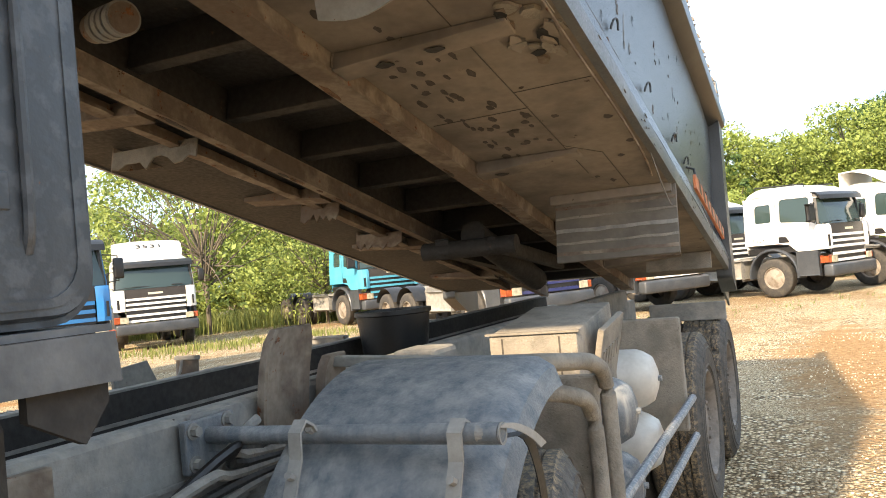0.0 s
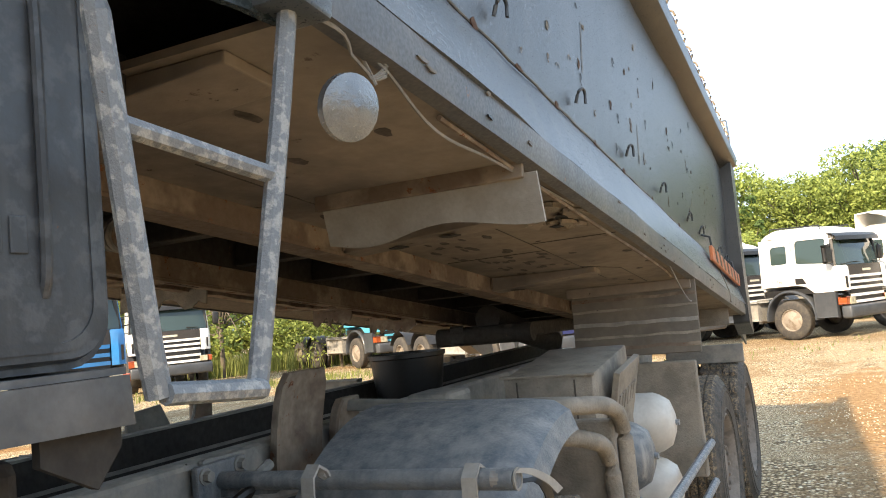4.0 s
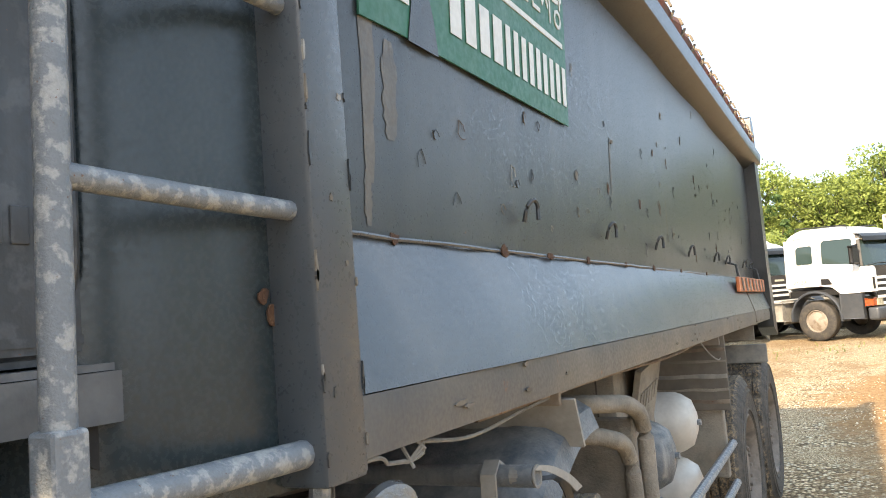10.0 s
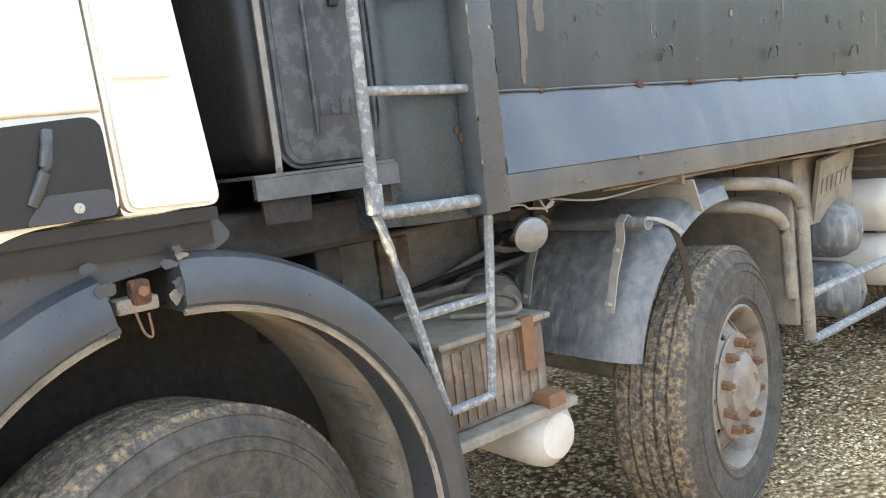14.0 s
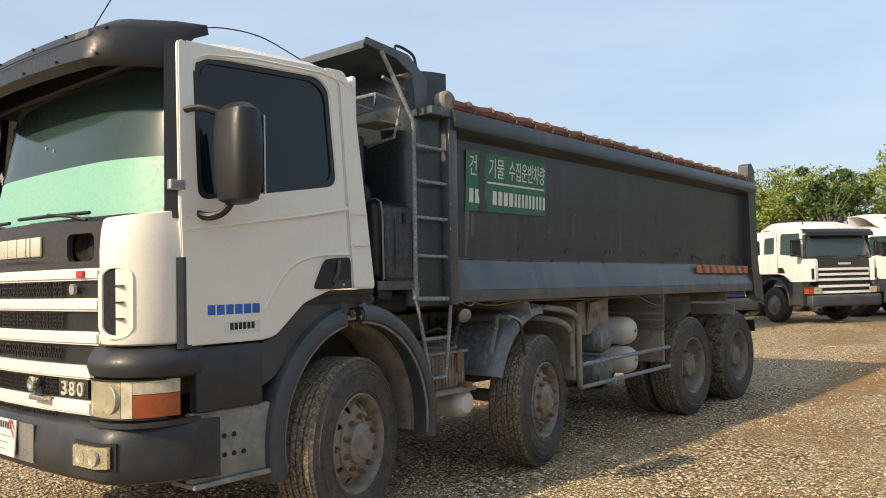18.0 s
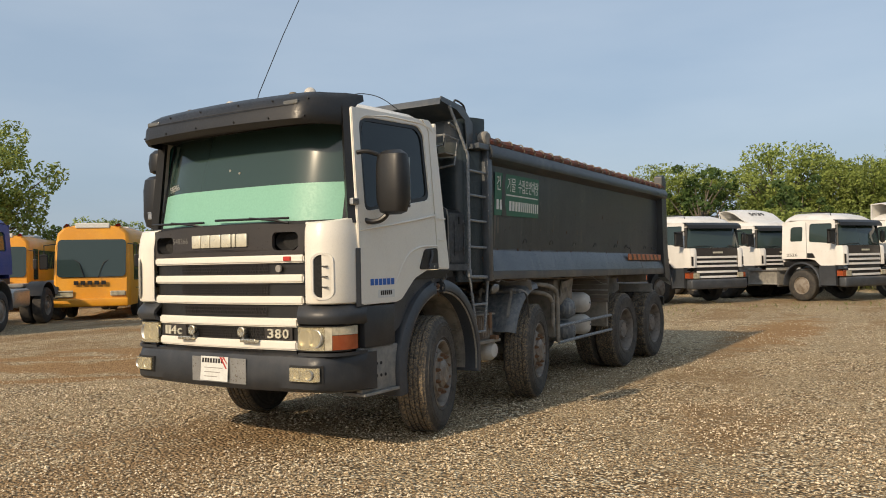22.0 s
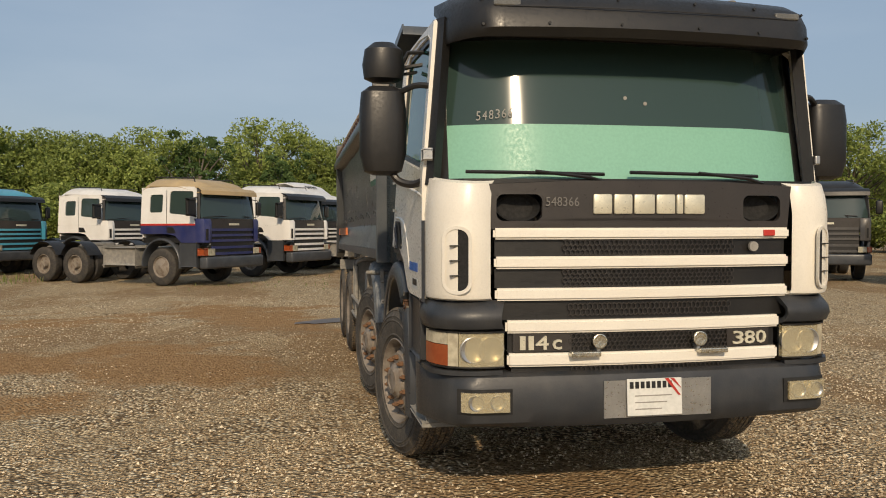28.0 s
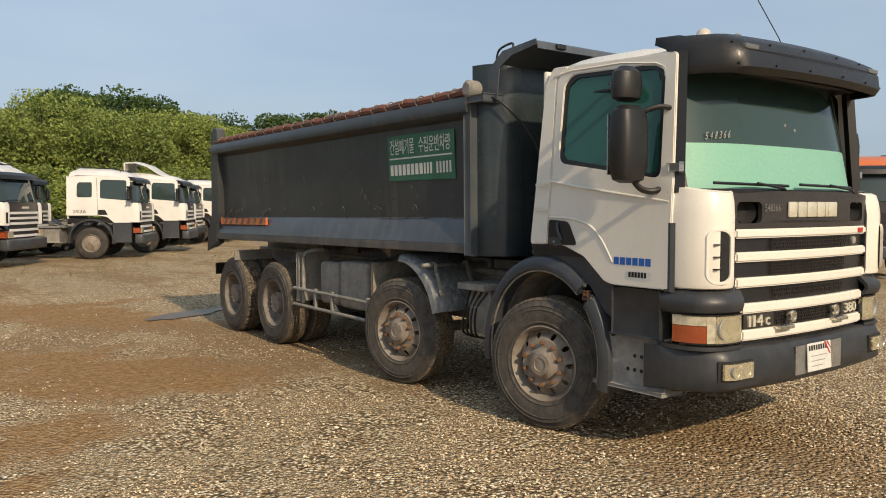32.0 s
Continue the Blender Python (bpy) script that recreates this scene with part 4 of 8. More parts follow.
    pil = part("pillar", taper(bm), M_BLACK, truck, "black windscreen pillar")
    for ob in (door, rq, pil):
        for o in (ob, *ob.children_recursive):
            for v in o.data.vertices:
                v.co.x += s * 0.033

# roof, back wall, floor
part("windscreen_header", nbox(-1.05, 1.05, -1.37, -1.16, 2.69, 2.83, bev=0.02), M_BLACK, truck, "black header above the windscreen")
roof_prof = [(-1.20, 2.785), (-1.18, 2.84), (-1.10, 2.875), (-0.8, 2.915), (-0.3, 2.925), (-0.13, 2.90), (-0.05, 2.84), (-0.025, 2.74)]
rings = []
for y, z in roof_prof:
    e = z - 0.02
    rings.append([(x, y, z - 0.10 * max(0, (abs(x) - 0.88) / 0.25) ** 2) for x in (-1.165, -1.13, -1.04, -0.9, -0.5, 0, 0.5, 0.9, 1.04, 1.13, 1.165)])
part("roof", thicken(loft(bmesh.new(), rings), 0.03), M_WHITE, truck, "white cab roof with rounded edges", smooth=True)
part("back_wall", nbox(-1.15, 1.15, -0.035, 0.005, 1.452, 2.83, bev=0.015), M_WHITE, truck)
part("rear_sill", nbox(-1.13, 1.13, -0.02, 0.04, 1.34, 1.45), M_BLACK, truck)
for s in (1, -1):
    part("door_seal", nbox(s * 1.10, s * 1.222, -0.50, 0.05, 1.440, 1.467), M_BLACK, truck)
    part("door_sill", nbox(s * 1.08, s * 1.205, -0.62, 0.04, 1.39, 1.468), M_BLACK, truck)
part("cab_floor", nbox(-1.14, 1.14, -1.45, -0.01, 1.36, 1.40), M_BLACK, truck)
for s in (1, -1):
    st = part("seat", nbox(s * 0.55 - 0.25, s * 0.55 + 0.25, -0.65, -0.15, 1.40, 1.85, bev=0.05), M_SEAT, truck, smooth=True)
    part("backrest", nbox(s * 0.55 - 0.25, s * 0.55 + 0.25, -0.25, -0.10, 1.80, 2.45, bev=0.05), M_SEAT, st, smooth=True)
part("dashboard", nbox(-1.1, 1.1, -1.40, -1.05, 1.45, 1.88, bev=0.06), M_BLACK, truck, smooth=True)
bm = bmesh.new()
for k in range(24):
    a, b = k * math.tau / 24, (k + 1) * math.tau / 24
    rod(bm, (0.55 + 0.22 * math.cos(a), -0.95 - 0.1 * math.sin(a), 1.88 + 0.19 * math.sin(a)), (0.55 + 0.22 * math.cos(b), -0.95 - 0.1 * math.sin(b), 1.88 + 0.19 * math.sin(b)), 0.014, 6)
part("steering_wheel", bm, M_BLACK, truck, smooth=True)


def front_y(x, z=1.7, base=-1.575):
    """The cab's bowed front."""
    return base - 0.022 + 0.075 * (abs(x) / 1.0) ** 2 + (0.35 * max(0, abs(x) - 1.0) ** 1.5 * 3 if abs(x) > 1.0 else 0)


def front_sheet(x0, x1, z0, z1, base, thick, n=24, nz_=2, rake=0.0):
    """A sheet that follows the bowed front."""
    rings = []
    for j in range(nz_ + 1):
        z = z0 + (z1 - z0) * j / nz_
        rings.append([(x0 + (x1 - x0) * i / n, front_y(x0 + (x1 - x0) * i / n, z, base) + rake * (z - z0), z) for i in range(n + 1)])
    return thicken(loft(bmesh.new(), rings), thick)


def ws_y(x):
    return 0.05 * x * x + 0.14 * (max(0, abs(x) - 0.55) / 0.55) ** 2


def ws_sheet(x0, x1, z0, z1, base, n=28):
    """The windscreen bends back towards the pillars."""
    return thicken(loft(bmesh.new(), [[(x0 + (x1 - x0) * i / n, base + ws_y(x0 + (x1 - x0) * i / n) + 0.20 * (z - z0), z) for i in range(n + 1)] for z in (z0, (z0 + z1) / 2, z1)]), 0.006)


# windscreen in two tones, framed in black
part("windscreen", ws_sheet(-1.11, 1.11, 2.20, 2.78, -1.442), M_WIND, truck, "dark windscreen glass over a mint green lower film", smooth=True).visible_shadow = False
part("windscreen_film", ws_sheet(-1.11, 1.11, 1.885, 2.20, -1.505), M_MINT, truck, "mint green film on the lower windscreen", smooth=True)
for s in (1, -1):
    part("windscreen_edge", thicken(loft(bmesh.new(), [[(s * x, -1.52 + ws_y(x) + 0.20 * (z - 1.86), z) for x in (1.085, 1.11, 1.135, 1.15)] for z in (1.86, 2.2, 2.70)]), 0.02), M_BLACK, truck)
part("scuttle", front_sheet(-1.12, 1.12, 1.85, 1.888, -1.535, 0.03), M_BLACK, truck)

# sun visor
rings = []
for i in range(41):
    x = -1.12 + 2.24 * i / 40
    f = max(0.0, (abs(x) - 0.87) / 0.24)
    y0 = -1.66 + 0.05 * x * x + 0.30 * f ** 2.2
    lift = 0.09 - 0.015 * x * x
    rings.append([(x, y0 + 0.02, 2.555 + lift + 0.02 * f), (x, y0 - 0.012, 2.60 + lift), (x, y0 + 0.0, 2.70 + lift), (x, y0 + 0.05, 2.775 + lift),
                  (x, min(y0 + 0.16, -1.1), 2.835 + lift), (x, max(-1.22, y0 + 0.2), 2.85 + lift), (x, max(-1.20, y0 + 0.21), 2.80 + lift), (x, y0 + 0.12, 2.76 + lift), (x, y0 + 0.05, 2.68 + lift), (x, y0 + 0.04, 2.575 + lift)])
visor = part("sun_visor", loft(bmesh.new(), rings, close=True), M_BLACK, truck, "black plastic sun visor with small bolts", smooth=True)
for s in (1, -1):
    x = s * 0.82
    part("marker_lamp", nbox(x - 0.075, x + 0.075, -1.616, -1.56, 2.795, 2.832, bev=0.008), M_LENS_DARK, visor, "clear marker lamp in the visor")
    part("cap_lamp", lathe(bmesh.new(), [(0.0, 0.065), (0.025, 0.058), (0.042, 0.035), (0.046, 0)], 16), M_WOOD, visor, "dusty round roof lamp", smooth=True).matrix_local = Matrix.Translation((s * 0.62, -1.36, 2.90)) @ Matrix.Rotation(-math.pi / 2, 4, "Y")
bolt = None
for x in (-0.95, -0.60, -0.2, 0.25, 0.62, 0.95):
    for z, dy in ((2.71, -0.008), (2.855, 0.045)):
        mm = Matrix.Translation((x, -1.66 + 0.05 * x * x + 0.30 * max(0, (abs(x) - 0.87) / 0.24) ** 2.2 + dy, z - 0.015 * x * x))
        if bolt is None:
            bolt = part("visor_bolt", nrod((0, 0.01, 0), (0, -0.012, 0), 0.008, 8), M_BLACK, visor)
            bolt.matrix_local = mm
        else:
            again(bolt, visor, mm)
part("visor_seam", front_sheet(-0.86, 0.86, 2.790, 2.794, -1.652, 0.004), M_DARK, visor)

# upper grille panel with two scoops and the maker's letters as plain blocks
scoops = [round_rect(-0.865, -0.615, 1.655, 1.80, 0.04), round_rect(0.575, 0.825, 1.655, 1.80, 0.04)]
bm = plate([(-0.915, 1.61), (0.875, 1.61), (0.90, 1.855), (0.45, 1.875), (-0.45, 1.875), (-0.94, 1.855)], scoops, "y", 0, 0.03)
bmesh.ops.subdivide_edges(bm, edges=[e for e in bm.edges if e.calc_length() > 0.3], cuts=4)
for v in bm.verts:
    v.co.y += front_y(v.co.x, 1.7, -1.585)
grille = part("grille_panel", bm, M_GRILLE, truck, "dark grey-brown front panel with two scoops", smooth=True)
for cx in (-0.74, 0.70):
    bm = bmesh.new()
    lathe(bm, [(0.125, 0.0), (0.12, 0.03), (0.10, 0.06), (0.0, 0.07)], 24)
    bmesh.ops.transform(bm, matrix=Matrix.Translation((cx, front_y(cx) + 0.02, 1.728)) @ Matrix.Rotation(math.pi / 2, 4, "Z") @ Matrix.Diagonal((1, 1, 0.62, 1)), verts=bm.verts)
    part("scoop", bm, M_DARK, grille, smooth=True)
x = -0.335
for w in (0.108, 0.108, 0.122, 0.112, 0.040, 0.122):
    part("letter_block", nbox(x, x + w, front_y(x + w / 2) - 0.026, front_y(x + w / 2) - 0.006, 1.692, 1.802, bev=0.010), M_LETTER, grille, "silver block in place of a letter", smooth=True)
    x += w + 0.009
for k, ch in enumerate("548366"):
    x = -0.93 + k * 0.034
    part("chalk_digit", fit_words(ch, 0.026, 0.052, on_front(x, -1.442 + ws_y(x + 0.013) + 0.20 * 0.03 - 0.008, 2.222 + 0.003 * k, -0.19), 0.0005), M_CHALK, truck, "digit chalked on the windscreen")
bm = fit_words("548366", 0.19, 0.05, on_front(-0.60, front_y(-0.5) - 0.014, 1.735), 0.0005)
part("chalk_number", bm, M_FAINT, grille, "number written in white chalk")

# white grille bars with black mesh between
bars = ((1.555, 1.617, 0.885), (1.395, 1.462, 0.88), (1.222, 1.290, 0.875), (1.045, 1.115, 0.82), (0.862, 0.935, 0.81))
for z0, z1, hw in bars:
    bm = front_sheet(-hw, hw, z0, z1, -1.60, 0.05, n=20)
    bmesh.ops.bevel(bm, geom=[e for e in bm.edges if e.calc_face_angle(0) > 1.0], offset=0.012, segments=2, affect="EDGES")
    part("grille_bar", bm, M_WHITE, truck, "cream grille bar", smooth=True)
for z0, z1, hw in ((1.462, 1.555, 0.87), (1.290, 1.395, 0.87), (1.115, 1.222, 0.86), (0.935, 1.045, 0.80), (0.80, 0.862, 0.78)):
    part("grille_backing", front_sheet(-hw, hw, z0, z1, -1.562, 0.02, n=16), M_BLACK, truck, "black slot between the grille bars")
for z0, z1, xa, xb in ((1.470, 1.548, -0.50, 0.52), (1.298, 1.387, -0.50, 0.52), (1.14, 1.20, -0.47, 0.50), (0.945, 1.035, -0.48, 0.48), (0.80, 0.855, -0.45, 0.45)):
    bm = bmesh.new()
    nrow = int((z1 - z0) / 0.022)
    ncol = int((xb - xa) / 0.027)
    for r in range(nrow + 1):
        z = z0 + (z1 - z0) * r / nrow
        pts = []
        for c in range(ncol * 2 + 1):
            x = xa + (xb - xa) * c / (ncol * 2)
            pts.append((x, front_y(x, z, -1.578), z + (0.005 if (c + r) % 2 else -0.005)))
        for p, q in zip(pts, pts[1:]):
            p, q = Vector(p), Vector(q)
            w = Vector((0, 0, 0.0028))
            bm.faces.new([bm.verts.new(v) for v in (p - w, q - w, q + w, p + w)])
        if r < nrow:
            dz = (z1 - z0) / nrow
            for c in range(ncol * 2 + 1):
                if (c + r) % 2:
                    x = xa + (xb - xa) * c / (ncol * 2)
                    p = Vector((x, front_y(x, z, -1.578), z + 0.005))
                    w = Vector((0.0025, 0, 0))
                    bm.faces.new([bm.verts.new(v) for v in (p - w, p + w, p + w + Vector((0, 0, dz - 0.01)), p - w + Vector((0, 0, dz - 0.01)))])
    part("grille_mesh", thicken(bm, 0.006), M_GRILLE, truck, "black honeycomb mesh")
part("round_emblem", nrod((0.64, -1.572, 1.51), (0.64, -1.59, 1.51), 0.028, 20), M_STRAP, truck, smooth=True)
bm = bmesh.new()
box(bm, 0.69, 0.74, -1.60 + 0.02, -1.583, 1.575, 1.605)
bmesh.ops.transform(bm, matrix=Matrix.Shear("XZ", 4, (0.0, 0.0)), verts=bm.verts)
part("red_emblem", nbox(0.70, 0.77, -1.595, -1.575, 1.57, 1.605, bev=0.004), M_RED, truck, "small red emblem")
for x, w in ((-0.745, 0.275), (0.51, 0.225)):
    part("number_plinth", front_sheet(x - 0.03, x + w + 0.02, 0.942, 1.04, -1.580, 0.02, n=4), M_GRILLE, truck)
for text, x, w in (("1", -0.738, 0.030), ("1", -0.692, 0.030), ("4", -0.652, 0.072), ("c", -0.560, 0.054), ("3", 0.515, 0.066), ("8", 0.590, 0.066), ("0", 0.665, 0.066)):
    part("model_number", fit_words(text, w, 0.075 if text != "c" else 0.055, on_front(x, front_y(x + w / 2, 1, -1.585), 0.953), 0.006, 0.012), M_LETTER, truck, "raised silver figure of the model number")
for x in (-0.31, 0.28):
    sp = part("spot_lamp", lathe(bmesh.new(), [(0.0, 0.035), (0.03, 0.03), (0.040, 0.0), (0.041, -0.012), (0.036, -0.014), (0.033, -0.006), (0.0, -0.004)], 20), M_REFLECT, truck, "small round spot lamp", smooth=True)
    sp.matrix_local = Matrix.Translation((x, -1.64, 1.0)) @ Matrix.Rotation(math.pi / 2, 4, "Z")
    xo = x - 0.08 if x < 0 else x + 0.08
    part("led_bar", nbox(xo - 0.085, xo + 0.085, -1.66, -1.61, 0.918, 0.946, bev=0.006), M_REFLECT, truck, "small rectangular work lamp")
    part("lamp_bracket", nbox(x - 0.01, x + 0.01, -1.63, -1.58, 0.93, 0.98), M_CHROME, truck)

# white corner panels with air slots
for s in (1, -1):
    prof = [(0.90, -1.56), (0.95, -1.59), (1.02, -1.595), (1.09, -1.575), (1.15, -1.53), (1.195, -1.46), (1.215, -1.38), (1.22, -1.28)]
    rings = []
    for z, inset, tz in ((1.225, 0.03, 0), (1.235, 0.008, 0), (1.26, 0, 0), (1.5, 0, 0), (1.70, 0.0, 0), (1.80, 0.012, 0), (1.855, 0.03, 1), (1.87, 0.06, 1)):
        rings.append([(s * (x - inset * 0.6), y + inset, z + (0.05 * max(0, (y + 1.6) / 0.3) if tz else 0)) for x, y in prof])
    cp = part("corner_panel", thicken(loft(bmesh.new(), rings), 0.02), M_WHITE, truck, "cream corner panel with a dark air slot", smooth=True)
    slot = plate(round_rect(1.035, 1.145, 1.28, 1.61, 0.05), [], "y", 0, 0.012)
    for v in slot.verts:
        v.co.y += -1.572 + (v.co.x - 1.09) * 0.75
        v.co.x *= s
    part("air_slot", slot, M_DARK, cp, "black air slot")
    rim = plate(round_rect(1.020, 1.160, 1.262, 1.628, 0.065), [round_rect(1.035, 1.145, 1.28, 1.61, 0.05)], "y", 0, 0.02)
    for v in rim.verts:
        v.co.y += -1.581 + (v.co.x - 1.09) * 0.75
        v.co.x *= s
    part("slot_rim", rim, M_WHITE, cp)
    for z in (1.36, 1.44, 1.52):
        part("slot_vane", nbox(s * 1.06, s * 1.125, -1.585, -1.555, z, z + 0.006), M_BLACK, cp)
    bm = loft(bmesh.new(), [[(s * 1.222, -1.33, z), (s * 1.235, -1.30, z), (s * 1.23, -1.25, z), (s * 1.21, -1.245, z)] for z in (1.20, 1.26, 1.60, 1.66)], close=True)
    part("side_deflector", bm, M_PLASTIC, cp, "dark grey edge deflector")
    # lower corner: grey plastic collar, lamps
    prof2 = [(0.84, -1.59), (0.95, -1.60), (1.06, -1.585), (1.15, -1.53), (1.21, -1.44), (1.225, -1.32), (1.225, -1.20)]
    rings = [[(s * (x - i_ * 0.5), y + i_, z) for x, y in prof2] for z, i_ in ((1.06, 0.035), (1.075, 0.0), (1.12, -0.02), (1.16, -0.012), (1.21, 0.03), (1.225, 0.06))]
    part("lamp_collar", thicken(loft(bmesh.new(), rings), 0.03), M_BUMPER, truck, "dark grey plastic moulding above the headlamp", smooth=True)
    rings = [[(s * (x - 0.01), y + 0.012, z) for x, y in [(0.84, -1.59), (0.90, -1.60), (0.97, -1.598), (1.04, -1.585), (1.085, -1.565)]] for z in (0.865, 0.90, 1.02, 1.055)]
    hl = part("headlamp", thicken(loft(bmesh.new(), [[(x, y + 0.03, z) for x, y, z in rg_] for rg_ in rings]), 0.02), M_REFLECT, truck, "rectangular headlamp with a hazed lens", smooth=True)
    part("lens", thicken(loft(bmesh.new(), rings), 0.004), M_LENS, hl, "hazed clear lens", smooth=True)
    for hx in (0.90, 1.00):
        part("reflector_bowl", lathe(bmesh.new(), [(0.0, 0.004), (0.02, 0.006), (0.05, 0.012), (0.068, 0.022), (0.072, 0.02), (0.072, 0.0)], 24), M_CHROME, hl, smooth=True).matrix_local = Matrix.Translation((s * hx, -1.555, 0.96)) @ Matrix.Rotation(-math.pi / 2, 4, "Z")
    for zz in (0.862, 1.052):
        part("lamp_frame", thicken(loft(bmesh.new(), [[(s * (x - 0.008), y + 0.004, z) for x, y in [(0.835, -1.59), (0.90, -1.60), (0.97, -1.598), (1.04, -1.585), (1.09, -1.562), (1.14, -1.53), (1.19, -1.46), (1.215, -1.38)]] for z in (zz, zz + 0.008)]), 0.03), M_BLACK, hl)
    rings = [[(s * (x - 0.01), y + 0.012, z) for x, y in [(1.140, -1.530), (1.19, -1.46), (1.215, -1.38), (1.222, -1.32)]] for z in (0.872, 0.985)]
    part("indicator", thicken(loft(bmesh.new(), rings), 0.03), M_AMBER, truck, "amber indicator lens", smooth=True)
    rings = [[(s * (x - 0.01), y + 0.012, z) for x, y in [(1.140, -1.530), (1.19, -1.46), (1.215, -1.38), (1.222, -1.32)]] for z in (0.988, 1.055)]
    part("side_light", thicken(loft(bmesh.new(), rings), 0.03), M_FOG, truck, smooth=True)
    rings = [[(s * (x - 0.01), y + 0.012, z) for x, y in [(1.089, -1.563), (1.115, -1.549), (1.138, -1.532)]] for z in (0.872, 1.055)]
    part("side_lens", thicken(loft(bmesh.new(), rings), 0.03), M_FOG, truck, "yellowed clear corner lens", smooth=True)
    rings = [[(s * x, y, z) for x, y in prof2] for z in (0.825, 0.85)]
    part("lamp_sill", thicken(loft(bmesh.new(), rings), 0.04), M_BUMPER, truck, smooth=True)
    # lower body between bumper and wheel arch
    part("step_panel", nbox(s * 1.14, s * 1.215, -1.22, -0.80, 0.86, 1.20, bev=0.02), M_BUMPER, truck, "dark grey step panel", smooth=True)
    bm = nbox(s * 1.13, s * 1.19, -1.24, -0.66, 0.50, 0.86, bev=0.012)
    sp = part("entry_step", bm, M_FRAME, truck, "bare dusty step frame", smooth=True)
    part("step_tread", nbox(s * 1.0, s * 1.22, -1.24, -0.62, 0.475, 0.50, bev=0.006), M_FRAME, sp)
    for k in range(7):
        part("hole", nrod((s * 1.188, -1.10 + 0.06 * (k % 4), 0.62 + 0.1 * (k // 4)), (s * 1.193, -1.10 + 0.06 * (k % 4), 0.62 + 0.1 * (k // 4)), 0.014, 10), M_DARK, sp)

# bumper
rings = []
for i in range(45):
    x = -1.235 + 2.47 * i / 44
    f = max(0, (abs(x) - 0.98) / 0.255)
    y = -1.66 + 0.03 * x * x + 0.36 * f ** 2.4
    yb = y + 0.16
    b = 0.05 * min(1, abs(x)) ** 2
    rings.append([(x, y + 0.035, 0.535 + b * 0.3), (x, y + 0.005, 0.575), (x, y, 0.64), (x, y + 0.008, 0.76), (x, y + 0.03, 0.815), (x, y + 0.06, 0.832), (x, yb, 0.832), (x, yb, 0.53)])
bumper = part("bumper", loft(bmesh.new(), rings, close=True), M_BUMPER, truck, "dark grey bumper with scuffed paint", smooth=True)
for s in (1, -1):
    def bump_y(x):
        return -1.66 + 0.03 * x * x + 0.36 * max(0, (abs(x) - 0.98) / 0.255) ** 2.4
    rings = [[(s * x, bump_y(x) - 0.006, z) for x in (0.80, 0.88, 0.96, 1.02, 1.09)] for z in (0.622, 0.757)]
    part("fog_recess", thicken(loft(bmesh.new(), rings), 0.01), M_DARK, bumper)
    rings = [[(s * x, bump_y(x) - 0.016, z) for x in (0.82, 0.88, 0.96, 1.02, 1.075)] for z in (0.638, 0.742)]
    fl = part("fog_lamp", thicken(loft(bmesh.new(), rings), 0.008), M_REFLECT, bumper, "clear square fog lamp", smooth=True)
    part("lens", thicken(loft(bmesh.new(), [[(x, y - 0.014, z) for x, y, z in rg_] for rg_ in rings]), 0.004), M_LENS, fl, smooth=True)
    for hx in (0.885, 1.0):
        part("reflector_bowl", lathe(bmesh.new(), [(0.0, 0.002), (0.02, 0.003), (0.036, 0.008), (0.04, 0.012), (0.043, 0.0)], 20), M_CHROME, fl, smooth=True).matrix_local = Matrix.Translation((s * hx, bump_y(hx) - 0.018, 0.69)) @ Matrix.Rotation(-math.pi / 2, 4, "Z")
rings = [[(x, bump_y(x) - 0.004, z) for x in (-0.29, -0.15, 0, 0.18, 0.34)] for z in (0.58, 0.66, 0.785)]
part("silver_patch", thicken(loft(bmesh.new(), rings), 0.006), M_CHROME, bumper, "scraped bare metal strip behind the plate")
plate_m = Matrix.Translation((-0.005, -1.678, 0.692)) @ Matrix.Rotation(radians(-4), 4, "X")
np_ = part("number_plate", nbox(-0.160, 0.160, -0.004, 0.004, -0.100, 0.100, bev=0.002), M_WHITEDEC, bumper, "white export plate with bars for its writing")
np_.matrix_local = plate_m
for k in range(8):
    part("plate_bar", nbox(-0.145 + k * 0.032, -0.145 + k * 0.032 + 0.022, -0.0055, -0.003, 0.048, 0.085), M_BLACK, np_)
for r in range(3):
    part("small_bar", nbox(-0.115, 0.10 - 0.03 * r, -0.0055, -0.003, 0.005 - r * 0.036, 0.011 - r * 0.036), M_STRAP, np_)
for k in range(2):
    bm = bmesh.new()
    bm.faces.new([bm.verts.new(v) for v in ((0.06 + k * 0.032, -0.0065, 0.099), (0.082 + k * 0.032, -0.0065, 0.099), (0.152 + k * 0.004, -0.0065, 0.005 + k * 0.04), (0.138 + k * 0.014, -0.0065, 0.005 + k * 0.04))])
    part("plate_stripe", thicken(bm, 0.001), M_RED, np_)

# wipers
for x0, x1, xp in ((-1.02, -0.25, -0.30), (-0.10, 0.70, 0.66)):
    wp = part("wiper_arm", tube(bmesh.new(), [(xp + 0.06, -1.545, 1.87), (xp - 0.05, -1.575, 1.895), (xp - 0.35, -1.565, 1.925)], 0.010, 6), M_BLACK, truck, "black wiper")
    part("wiper_blade", tube(bmesh.new(), [(x0 + (x1 - x0) * k / 8, front_y(x0 + (x1 - x0) * k / 8, 1.9, -1.535), 1.925 - 0.012 * k / 8) for k in range(9)], 0.011, 6), M_BLACK, wp)

